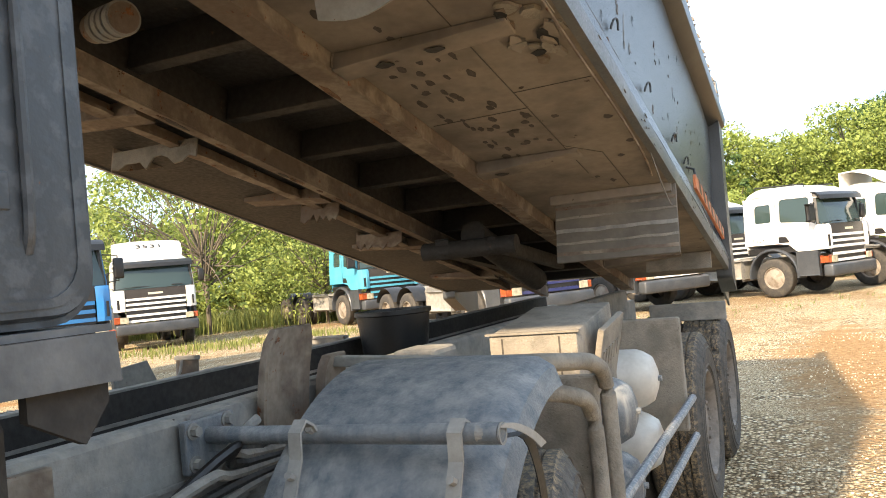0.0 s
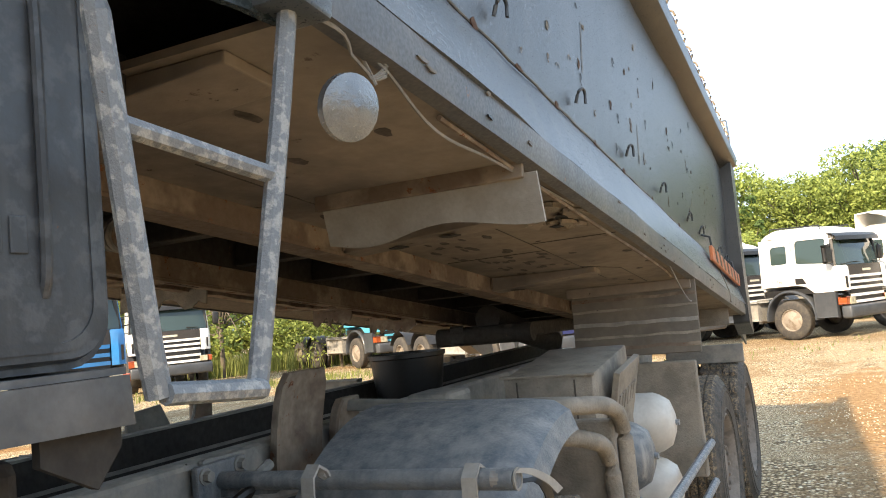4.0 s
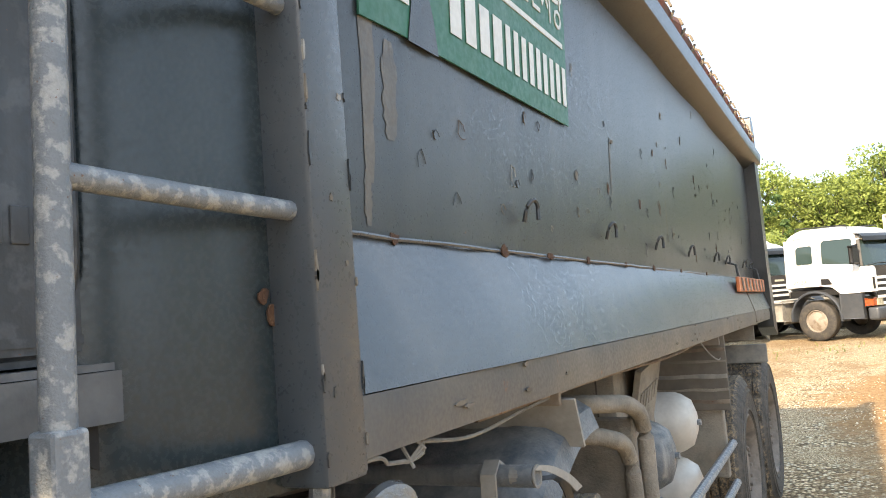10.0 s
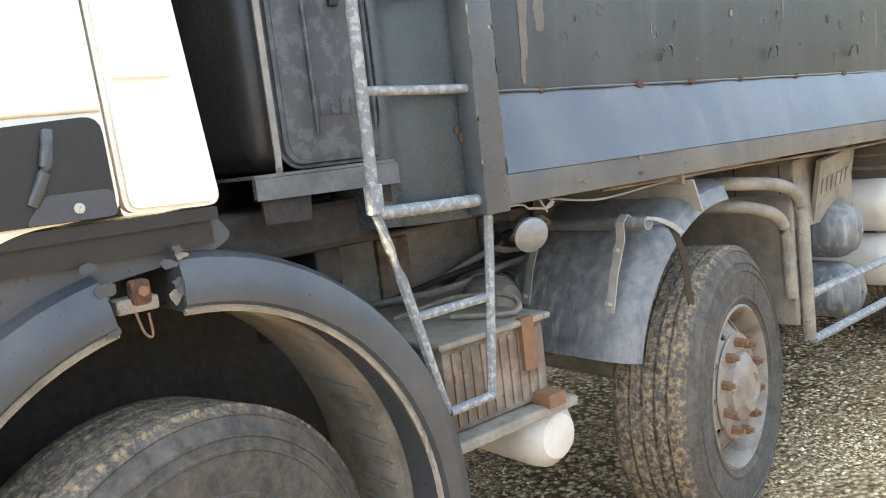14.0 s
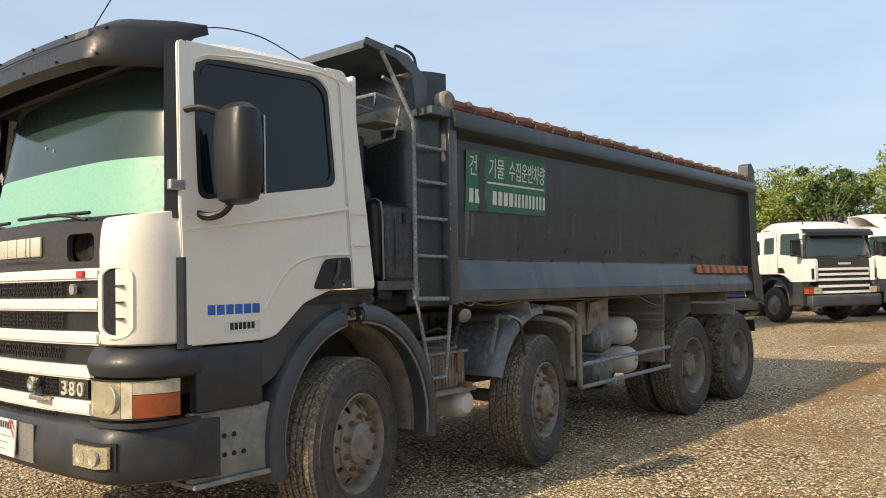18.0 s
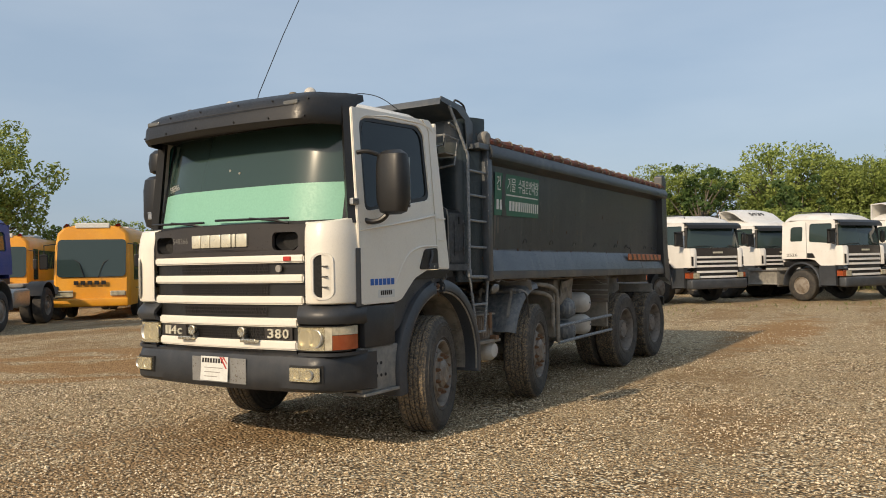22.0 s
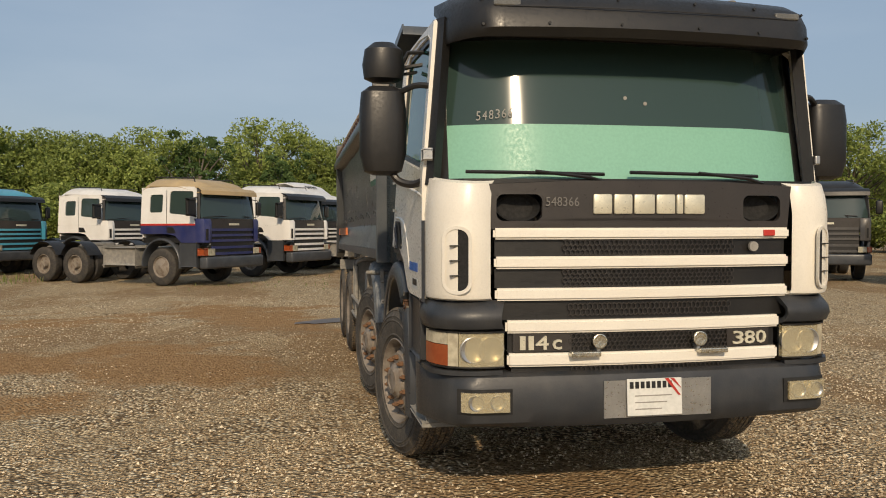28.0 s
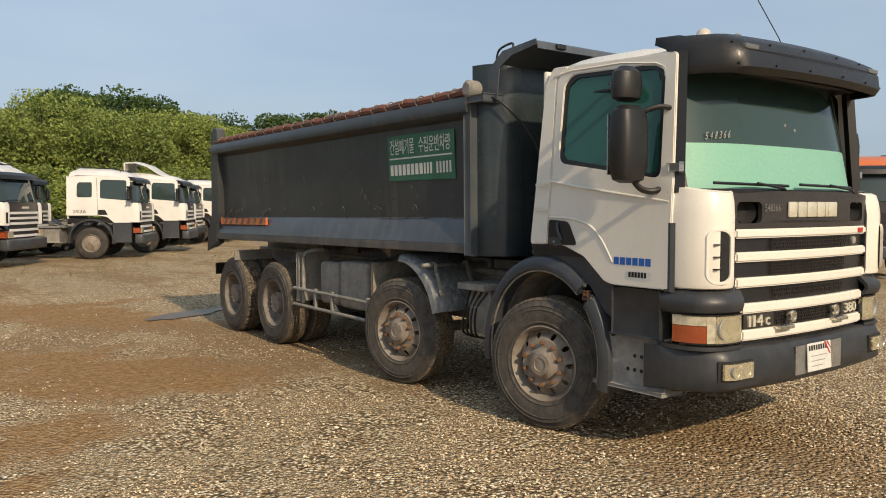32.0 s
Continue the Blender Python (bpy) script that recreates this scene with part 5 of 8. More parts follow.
# mirrors
MY = -1.10
for s in (1, -1):
    rings = []
    for z, w, d in ((1.925, 0.06, 0.04), (1.945, 0.11, 0.075), (2.04, 0.135, 0.095), (2.30, 0.135, 0.095), (2.40, 0.125, 0.08), (2.435, 0.08, 0.04)):
        rings.append([(s * 1.43 + w * math.copysign(abs(math.cos(a)) ** 0.6, math.cos(a)), MY + d * math.copysign(abs(math.sin(a)) ** 0.7, math.sin(a)), z) for a in [k * math.tau / 20 for k in range(20)]])
    mir = part("mirror", loft(bmesh.new(), rings, close=True), M_BLACK, truck, "large black rear-view mirror on two arms", smooth=True)
    part("mirror_glass", nbox(s * 1.43 - 0.10, s * 1.43 + 0.10, MY + 0.088, MY + 0.098, 1.98, 2.38, bev=0.002), M_CHROME, mir)
    part("mirror_arm", tube(bmesh.new(), smoothed([(s * 1.15, -1.26, 2.42), (s * 1.26, -1.20, 2.43), (s * 1.39, MY, 2.37)], 4), 0.018, 8), M_BLACK, mir)
    part("mirror_arm", tube(bmesh.new(), smoothed([(s * 1.19, -1.22, 1.90), (s * 1.26, -1.17, 1.87), (s * 1.34, MY - 0.03, 1.89), (s * 1.39, MY, 1.96)], 4), 0.022, 8), M_BLACK, mir, smooth=True)
    part("door_hinge", nbox(s * 1.19, s * 1.225, -1.36, -1.27, 2.00, 2.055, bev=0.008), M_CHROME, truck, "dull metal hinge")
rings = []
for z, w, d in ((2.42, 0.07, 0.04), (2.44, 0.115, 0.075), (2.52, 0.125, 0.09), (2.61, 0.11, 0.08), (2.65, 0.06, 0.04)):
    rings.append([(-1.42 + w * math.cos(a), -1.07 + d * math.sin(a), z + 0.045) for a in [k * math.tau / 18 for k in range(18)]])
part("wide_angle_mirror", loft(bmesh.new(), rings, close=True), M_BLACK, truck, "small black wide-angle mirror", smooth=True)
rings = [[(-1.17 - 0.22 * math.sin(a), -0.80 + 0.15 * math.cos(a), 2.60 - 0.04 * math.sin(a) + z) for a in [k * math.pi / 8 for k in range(9)]] for z in (0, 0.015)]
part("kerb_mirror", thicken(loft(bmesh.new(), rings), 0.05), M_BLACK, truck, "dark kerb mirror above the window", smooth=True)
part("mirror_arm", tube(bmesh.new(), [(-1.14, -0.85, 2.70), (-1.24, -0.82, 2.70), (-1.28, -0.80, 2.62)], 0.014, 8), M_BLACK, truck)

# aerials on the roof
part("aerial", tube(bmesh.new(), [(0.12, -1.285, 2.93), (0.118, -1.24, 3.04), (0.105, -0.93, 3.60), (0.09, -0.60, 4.15)], 0.004, 6), M_BLACK, truck, "thin whip aerial")
part("aerial_base", nrod((0.12, -1.29, 2.89), (0.12, -1.275, 2.97), 0.014, 10), M_BLACK, truck)
part("roof_cable", tube(bmesh.new(), smoothed([(0.95, -1.1, 2.91), (0.95, -0.9, 2.985), (0.95, -0.6, 3.0), (0.96, -0.3, 2.92)], 5), 0.004, 6), M_BLACK, truck)

# small round lamps standing on the roof behind the visor
for s in (1, -1):
    lp = part("roof_lamp", lathe(bmesh.new(), [(0.0, 0.0), (0.045, 0.0), (0.05, 0.02), (0.056, 0.05), (0.055, 0.085), (0.045, 0.115), (0.025, 0.132), (0.0, 0.138)], 24), M_TANK, truck, "small cream round roof lamp", smooth=True)
    lp.matrix_local = Matrix.Translation((s * 0.49, -1.0, 2.945)) @ Matrix.Rotation(-math.pi / 2, 4, "Y")
    part("lamp_foot", nbox(s * 0.49 - 0.03, s * 0.49 + 0.03, -1.04, -0.96, 2.88, 2.946, bev=0.01), M_BLACK, truck)

# sheen strips of the sun blind clips and small stickers on the glass
for x, z in ((-0.07, 2.36), (0.05, 2.33)):
    part("glass_sticker", nrod((x, -1.447 + 0.20 * (z - 2.20), z), (x, -1.440 + 0.20 * (z - 2.20), z), 0.011, 12), M_STRAP, truck, "small round mark on the glass")


# front wheel arches
def arch(s, yc, r_out, r_in, x0, x1, a0, a1, n=28, flat=1.0):
    rings = []
    for k in range(n + 1):
        a = radians(a0 + (a1 - a0) * k / n)
        c, q = math.cos(a), math.sin(a)
        pr = [(x0, r_in), (x1 - 0.03, r_in), (x1, r_in + 0.015), (x1 + 0.004, (r_in + r_out) / 2), (x1 - 0.02, r_out - 0.012), (x1 - 0.05, r_out), (x0, r_out)]
        rings.append([(s * x, yc - c * r, 0.60 + q * r * flat) for x, r in pr])
    return loft(bmesh.new(), rings, close=True)


for s in (1, -1):
    # added dark sheet: shades the arch and hides the sunlit ground behind
    part("arch_wall", nbox(s * 0.655, s * 0.67, -0.80, 0.66, 0.50, 1.33), M_VOID, truck, "dark sheet added for the shade inside the wheel arch")
    torn = (78.5, 91.5) if s > 0 else (40.0, 50.0)
    ar = part("wheel_arch", arch(s, -0.07, 0.71, 0.60, 0.95, 1.245, torn[1], 191, 20, 1.105), M_PLASTIC, truck, "dark grey plastic wheel arch, torn at the top", smooth=True)
    part("arch_front", arch(s, -0.07, 0.71, 0.60, 0.95, 1.245, -14, torn[0], 18, 1.105), M_PLASTIC, ar, "front half of the cracked arch", smooth=True)
    part("arch_liner", arch(s, -0.07, 0.605, 0.59, 0.72, 1.10, 96, 189, 24, 1.105), M_MUD, ar, "muddy arch liner", smooth=True)
    # front part of the liner coloured near-black for shade in the arch
    part("arch_liner", arch(s, -0.07, 0.605, 0.59, 0.72, 1.10, -8, 70, 16, 1.105), M_VOID, ar, "front arch liner, darkened for shade", smooth=True)
    for a0, a1 in ((torn[1], 189), (-12, torn[0])):
        part("arch_lip", tube(bmesh.new(), [(s * 1.225, -0.07 - math.cos(radians(a0 + (a1 - a0) * k / 24)) * 0.601, 0.60 + math.sin(radians(a0 + (a1 - a0) * k / 24)) * 0.601 * 1.105) for k in range(25)], 0.009, 6), M_MUD, ar, "mud-worn lower lip", smooth=True)
    for k in range(7):
        bm = bmesh.new()
        lathe(bm, [(0.0, 0.0), (0.006, 0.0), (0.006, 0.20), (0.0, 0.20)], 6, (0.85, 0.0, 0.0))
        a = radians(150 + 5.5 * k)
        bmesh.ops.translate(bm, verts=bm.verts, vec=(0, -0.07 - math.cos(a) * 0.585, 0.60 + math.sin(a) * 0.585 * 1.105))
        bmesh.ops.scale(bm, vec=(s, 1, 1), verts=bm.verts)
        part("liner_rib", bm, M_MUD, ar, smooth=True)
    part("arch_apron", plate(round_poly([(-0.80, 1.19), (-0.70, 1.22), (-0.50, 1.40), (-0.30, 1.465), (0.05, 1.455), (0.09, 1.40), (0.05, 1.375), (-0.30, 1.33), (-0.55, 1.18), (-0.70, 1.0), (-0.80, 0.95)], 0.03), [], "x", s * 1.19, -s * 0.04), M_PLASTIC, ar, smooth=True)
    # jagged shards at the tear, rusty bracket, bolt and a loop of wire behind it
    rt_ = random.Random(21 + s)
    for k in range(11):
        a = radians(rt_.choice(torn) + rt_.uniform(-2.2, 2.2))
        r = 0.61 + 0.012 * k
        y, z = -0.07 - math.cos(a) * r, 0.60 + math.sin(a) * r * 1.105
        bm = flake(rt_, (y, z), rt_.uniform(0.010, 0.022), rt_.uniform(0.008, 0.02), 1.238 - 0.004 * (k % 3), s)
        part("torn_shard", bm, (M_PLASTIC, M_PLASTIC, M_MUD)[k % 3], ar)
    am = radians(sum(torn) / 2)
    ym, zm = -0.07 - math.cos(am) * 0.65, 0.60 + math.sin(am) * 0.65 * 1.105
    part("bent_bracket", nbox(s * 1.15, s * 1.215, ym - 0.055, ym + 0.03, zm - 0.035, zm - 0.005, bev=0.006), M_MUD, ar, "bent metal bracket in the tear", smooth=True)
    part("rusty_clamp", nbox(s * 1.19, s * 1.225, ym - 0.025, ym + 0.015, zm - 0.02, zm + 0.03, bev=0.008), M_RUST, ar, "rusty clamp", smooth=True)
    part("clamp_bolt", nrod((s * 1.22, ym - 0.004, zm + 0.008), (s * 1.236, ym - 0.004, zm + 0.008), 0.011, 6), M_NUT, ar)
    part("wire_loop", tube(bmesh.new(), smoothed([(s * 1.21, ym - 0.02, zm - 0.03), (s * 1.222, ym - 0.012, zm - 0.075), (s * 1.22, ym + 0.004, zm - 0.085), (s * 1.21, ym + 0.006, zm - 0.04)], 4), 0.003, 5), M_NUT, ar)
    # second axle mudguard: a bent sheet with a rounded outer lip
    rings = []
    for k in range(21):
        a = radians(13 + 79 * k / 20)
        r = 0.655
        y, z = 1.95 - math.cos(a) * r, 0.635 + math.sin(a) * r + 0.02 * max(0.0, math.sin(a)) ** 6
        ny, nzv = -math.cos(a), math.sin(a)
        rings.append([(s * x, y - ny * d, z - nzv * d) for x, d in ((0.66, 0.0), (0.95, 0.0), (1.10, 0.002), (1.17, 0.010), (1.21, 0.035), (1.228, 0.085))])
    mg = part("mudguard", thicken(loft(bmesh.new(), rings), 0.014), M_FENDER, truck, "blue-grey plastic mudguard caked with dried mud", smooth=True)
    part("guard_tube", nrod((s * 0.43, 1.56, 1.188), (s * 1.25, 1.455, 1.215), 0.022, 16), M_FENDER, mg, smooth=True)
    part("tube_end", lathe(bmesh.new(), [(0.022, 0), (0.023, 0.004), (0.018, 0.004), (0.018, -0.05), (0, -0.05)], 16, (s * 1.25, 1.455, 1.215)), M_FRAME, mg)
    for x in (0.78, 1.16):
        rings = [[(s * (x + dx), y, z) for dx in (-0.016, 0.016)] for y, z in ((1.338, 0.94), (1.375, 1.06), (1.425, 1.165), (1.428, 1.222), (1.455, 1.246), (1.485, 1.23), (1.52, 1.185))]
        part("guard_strap", thicken(loft(bmesh.new(), rings), 0.006), M_STRAP, mg, "bolted steel strap")
        for y, z in ((1.345, 0.965), (1.41, 1.13), (1.50, 1.21)):
            part("strap_bolt", nrod((s * x, y, z), (s * x, y - 0.018, z + 0.010), 0.009, 6), M_STRAP, mg)
    fb = part("frame_bracket", plate(round_poly([(1.52, 1.245), (1.72, 1.240), (1.745, 1.21), (1.735, 1.11), (1.52, 1.105)], 0.012), [], "x", s * 0.395, s * 0.014), M_FRAME, mg, "weld-on backing plate")
    part("flange_plate", nbox(s * 0.409, s * 0.432, 1.475, 1.655, 1.105, 1.236, bev=0.006), M_FENDER, fb, "bolted flange plate")
    for y_, z_ in ((1.50, 1.13), (1.50, 1.21), (1.625, 1.125), (1.625, 1.215)):
        part("flange_washer", nrod((s * 0.431, y_, z_), (s * 0.436, y_, z_), 0.021, 14), M_FRAME, fb)
        part("flange_bolt", nrod((s * 0.435, y_, z_), (s * 0.452, y_, z_), 0.014, 6), M_FRAME, fb)
    part("tube_gusset", plate([(s * 0.432, 1.172), (s * 0.432, 1.150), (s * 0.60, 1.160), (s * 0.62, 1.172)], [], "y", 1.55, 0.016), M_FENDER, mg)
    part("height_rod", nrod((s * 0.47, 1.66, 1.14), (s * 0.47, 1.66, 1.02), 0.011, 10), M_FRAME, mg)
    kn = part("spring_pin", nrod((s * 0.47, 1.66, 0.965), (s * 0.60, 1.62, 0.965), 0.052, 18), M_FRAME, truck, "muddy rubber-bushed spring pin", smooth=True)
    part("pin_nut", nrod((s * 0.60, 1.62, 0.965), (s * 0.63, 1.61, 0.965), 0.026, 6), M_FRAME, kn)
    part("pin_collar", nrod((s * 0.46, 1.60, 0.955), (s * 0.44, 1.40, 0.93), 0.046, 16, 0.040), M_FRAME, kn, smooth=True)
    for k in range(4):
        part("collar_ring", nrod((s * 0.457, 1.585 - 0.034 * k, 0.952 - 0.005 * k), (s * 0.455, 1.570 - 0.034 * k, 0.950 - 0.005 * k), 0.054, 16), M_FRAME, kn)
    bm = bmesh.new()
    for k in range(4):
        tube(bm, smoothed([(s * 0.42, 2.35, 1.17), (s * (0.46 + 0.01 * k), 2.1, 1.185 + 0.012 * k), (s * (0.47 + 0.012 * k), 1.90, 1.15 + 0.01 * k), (s * (0.48 + 0.014 * k), 1.78, 1.04), (s * (0.50 + 0.015 * k), 1.70, 0.90)], 5), 0.0085, 7)
    part("hose_bundle", bm, M_FRAME, truck, "dusty bundle of hoses tied to the rail", smooth=True)
    # splash panel behind the second wheel
    part("splash_panel", nbox(s * 0.62, s * 1.18, 2.50, 2.53, 0.62, 1.17, bev=0.01), M_MUD, truck, "mud-covered splash panel behind the wheel")

# ---- tipping body: hinged at the rear of the chassis ----
PIVOT = Vector((0, 7.0, 1.15))
Y0, Y1 = 0.86, 6.70
FORWARD = 0.045
SIDE = [(1.222, 1.285), (1.25, 1.30), (1.25, 1.405), (1.165, 1.63), (1.175, 2.0), (1.195, 2.50), (1.205, 2.56)]


def bed(name, bm, mat, label="", smooth=False, parent=None):
    """A part of the tipping body; the front wall and all that hangs on it stand FORWARD of the plan."""
    for v in bm.verts:
        if v.co.y < 1.0:
            v.co.y -= FORWARD
    return part(name, bm, mat, parent or body, label, smooth, shift=-PIVOT)


WALL = {}


def wall_x(s, y, z):
    """How far out the side wall stands at y, z."""
    p = WALL[s].ray_cast(Vector((s * 2.0, y, z)), Vector((-s, 0, 0)))[0]
    return abs(p.x) if p else 1.18


# floor plate is the body itself, near-black to stand for the shade beneath
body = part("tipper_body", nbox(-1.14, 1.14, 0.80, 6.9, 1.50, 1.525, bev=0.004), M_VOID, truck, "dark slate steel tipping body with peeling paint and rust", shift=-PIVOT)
body.location = PIVOT - Vector((0, 0, 0.03))
for s in (1, -1):
    ys = [Y0 + (Y1 - Y0) * k / 24 for k in range(25)]
    def dent(x, y, z):
        d = -0.035 * math.exp(-((y - 2.15) / 0.22) ** 2 - ((z - 1.50) / 0.10) ** 2) if s < 0 else 0.0
        d += 0.012 * noise.noise(Vector((y * 1.1, z * 2.2, s * 3.0))) + 0.006 * noise.noise(Vector((y * 4, z * 5, s * 7.0)))
        return x + d
    zs = [(1.165, 1.63), (1.168, 1.78), (1.172, 1.95), (1.180, 2.12), (1.188, 2.32), (1.197, 2.52)]
    bm = thicken(loft(bmesh.new(), [[(s * dent(x, y, z), y, z) for x, z in zs] for y in ys]), 0.012)
    WALL[s] = BVHTree.FromBMesh(bm)
    bed("side_wall", bm, M_BED, "dark slate side wall with flaked paint and dents", True)
    lo = [(1.168, 1.631), (1.20, 1.57), (1.228, 1.48), (1.25, 1.405)]
    # skirt painted lighter than the wall, as its slope catches more sky
    bed("side_skirt", thicken(loft(bmesh.new(), [[(s * dent(x, y, z), y, z) for x, z in lo] for y in ys]), 0.012), M_BED2, "sloping lower side plate, blue-grey lightened for sky light", True)
    ll = [(1.25, 1.403), (1.253, 1.365), (1.249, 1.322), (1.215, 1.317)]
    bed("side_lip", thicken(loft(bmesh.new(), [[(s * (x + 0.004 * noise.noise(Vector((y * 2, 0, s)))), y, z) for x, z in ll] for y in ys]), 0.010), M_LIP, "folded lower edge of the side", True)
    bm = bmesh.new()
    tube(bm, [(s * (1.168 + 0.002 * (k % 3)), Y0 + 0.05 + k * 0.10, 1.633 + 0.004 * noise.noise(Vector((k * 0.7, s, 0)))) for k in range(59)], 0.004, 6)
    bed("weld_seam", bm, M_BED2, "rough weld seam along the crease", True)
    for k, y in enumerate((1.11, 1.58, 1.88, 2.2, 2.62, 3.05, 3.6, 4.3)):
        bed("rust_patch", flake(random.Random(k + 40), (y, 1.632), 0.016 + 0.006 * (k % 3), 0.011 + 0.004 * (k % 2), 1.172, s), M_RUST, "flaking orange rust at the seam")
    # underside of the skirt: dusty on the left, blackened for shade on the right
    bed("skirt_floor", nbox(s * 0.44, s * 1.225, 0.90, 6.78, 1.325, 1.340), M_UNDER if s > 0 else M_VOID, "underside plate, dusty brown on the left, shade-black on the right")
    # top rail
    prof = [(1.195, 2.50), (1.295, 2.555), (1.305, 2.62), (1.275, 2.685), (1.20, 2.70), (1.17, 2.68), (1.17, 2.50)]
    bed("top_rail", loft(bmesh.new(), [[(s * x, y, z) for x, z in prof] for y in (0.84, 2.5, 4.2, 6.0, 6.80)], close=True), M_BED, "dark top rail of the body side", True)
    # front post and rear post
    bed("front_post", nbox(s * 1.185, s * 1.262, 0.81, 0.90, 1.305, 2.66, bev=0.008), M_BED2, "flat grey corner post with chipped edges", True)
    bm = plate(round_poly([(6.70, 1.26), (6.62, 1.7), (6.58, 2.6), (6.60, 2.90), (6.72, 2.93), (6.82, 2.85), (6.86, 1.7), (6.98, 1.18)], 0.02), [], "x", s * 1.15, s * 0.12)
    bed("rear_post", bm, M_BED, "dark rear corner post")
    # rounded front corner
    cor = [(1.20, 0.86)] + [(0.90 + 0.295 * math.cos(radians(a)), 0.86 - 0.30 * math.sin(radians(a))) for a in range(12, 91, 13)] + [(0.90, 0.56), (0.5, 0.56), (0.0, 0.56)]
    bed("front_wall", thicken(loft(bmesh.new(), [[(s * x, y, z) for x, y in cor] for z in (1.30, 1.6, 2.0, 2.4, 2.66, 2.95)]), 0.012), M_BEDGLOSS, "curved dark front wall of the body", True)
    # slanted canopy cheeks and the roof sheet
    bm = plate([(0.10, 3.02), (0.12, 3.065), (0.52, 3.03), (0.98, 2.70), (0.98, 2.62), (0.60, 2.62), (0.56, 2.90), (0.40, 2.98)], [], "x", s * 1.14, s * 0.012)
    bed("canopy_cheek", bm, M_BED2, "slanted cheek plate of the cab guard")
    bm = tube(bmesh.new(), smoothed([(s * 1.10, 0.44, 3.04), (s * 1.10, 0.46, 3.09), (s * 1.10, 0.62, 3.06), (s * 1.10, 0.66, 2.96)], 4), 0.010, 6)
    bed("grab_loop", bm, M_BLACK, "bent black grab loop")
    bed("tarp_roller", lathe(bmesh.new(), [(0.0, 0.06), (0.06, 0.06), (0.075, 0.045), (0.075, -0.08), (0.05, -0.10), (0, -0.10)], 18, (s * 1.20, 0.83, 2.745)), M_FRAME, "round end bearing of the sheet roller", True)
    bed("roller_bracket", nbox(s * 1.08, s * 1.27, 0.62, 0.90, 2.62, 2.68, bev=0.01), M_BED2)
    # sheet rolled on the top rail
    pts = []
    for k in range(61):
        y = 0.86 + k * (5.85 / 60)
        pts.append((s * (1.235 + 0.018 * noise.noise(Vector((k * 0.8, s, 1)))), y, 2.725 + 0.02 * noise.noise(Vector((k * 0.6, 3, s)))))
    bed("rolled_net", tube(bmesh.new(), pts, 0.042, 8), M_TARP, "rolled reddish-brown net tied along the rail", True)
    for k in range(22):
        y = 1.0 + k * 0.26
        bm = tube(bmesh.new(), [(s * (1.235 + 0.055 * math.cos(a)), y + 0.05 * a / 6, 2.725 + 0.05 * math.sin(a)) for a in [j * math.tau / 10 for j in range(11)]], 0.007, 5)
        bed("tie_rope", bm, M_ROPE)
    # rope hooks along the side
    for y in (1.72, 2.42, 3.12, 3.82, 4.6, 5.05, 5.9, 6.3):
        x = s * 1.176
        bed("rope_hook", tube(bmesh.new(), smoothed([(x, y - 0.014, 1.705), (x + s * 0.012, y - 0.016, 1.74), (x + s * 0.022, y + 0.002, 1.755), (x + s * 0.024, y + 0.018, 1.74), (x + s * 0.024, y + 0.018, 1.71)], 3), 0.0055, 6), M_BED, "small bent steel rope hook")
    # striped warning board on brackets
    bmo = nbox(s * 1.225, s * 1.245, 5.02, 6.55, 1.535, 1.625, bev=0.004)
    wb = bed("warning_board", bmo, M_ORANGE, "orange and dark striped warning board")
    for k in range(7):
        y = 5.08 + k * 0.2
        f = [(s * 1.2475, y + 0.08, 1.54), (s * 1.2475, y + 0.16, 1.54), (s * 1.2475, y + 0.11, 1.62), (s * 1.2475, y + 0.03, 1.62)]
        bm = bmesh.new()
        bm.faces.new([bm.verts.new(v) for v in f])
        part("dark_stripe", thicken(bm, 0.001), M_BEAM, wb, shift=-PIVOT)
    for y in (5.15, 6.35):
        bed("board_bracket", tube(bmesh.new(), [(s * 1.17, y, 1.72), (s * 1.22, y, 1.70), (s * 1.232, y, 1.60)], 0.008, 6), M_BED)
    # flakes of peeled paint: thin raised rims
    rnd = random.Random(5 + s)
    for k in range(84):
        y, z = rnd.uniform(1.0, 6.4), rnd.uniform(1.70, 2.15) if rnd.random() < 0.75 else rnd.uniform(1.68, 2.45)
        if y < 2.1 and z > 1.98:
            continue
        n = 9
        ry, rz = rnd.uniform(0.007, 0.020), rnd.uniform(0.008, 0.030)
        ring = [(y + ry * math.cos(j * math.tau / n) * rnd.uniform(0.6, 1.2), z + rz * math.sin(j * math.tau / n) * rnd.uniform(0.6, 1.2)) for j in range(n)]
        xx = wall_x(s, y, z) - 0.002
        bed("paint_flake", tube(bmesh.new(), [(s * (xx + 0.004), a, b) for a, b in ring[:rnd.randint(6, 9)]], 0.0009, 4), (M_BED, M_BEAM, M_BED, M_STRAP)[k % 4])
        if k % 3 == 0:
            bed("paint_flake", flake(rnd, (y, z), ry * 0.8, rz * 0.8, xx + 0.001, s), (M_BED, M_BARE, M_RUST)[(k // 3) % 3])
    # green sign: two lines and a rule
    y_a, y_b = (1.03, 2.09) if s > 0 else (1.08, 2.18)
    sg = bed("sign_panel", plate([(y_a, 1.985), (y_a + 0.12, 1.99), (y_b, 2.0), (y_b, 2.44), (y_a, 2.435)], [], "x", s * 1.200, s * 0.004), M_GREEN, "green sign sheet with white lettering, part peeled off")
    on = on_left if s > 0 else on_right
    yl = y_a + 0.04 if s > 0 else y_b - 0.04
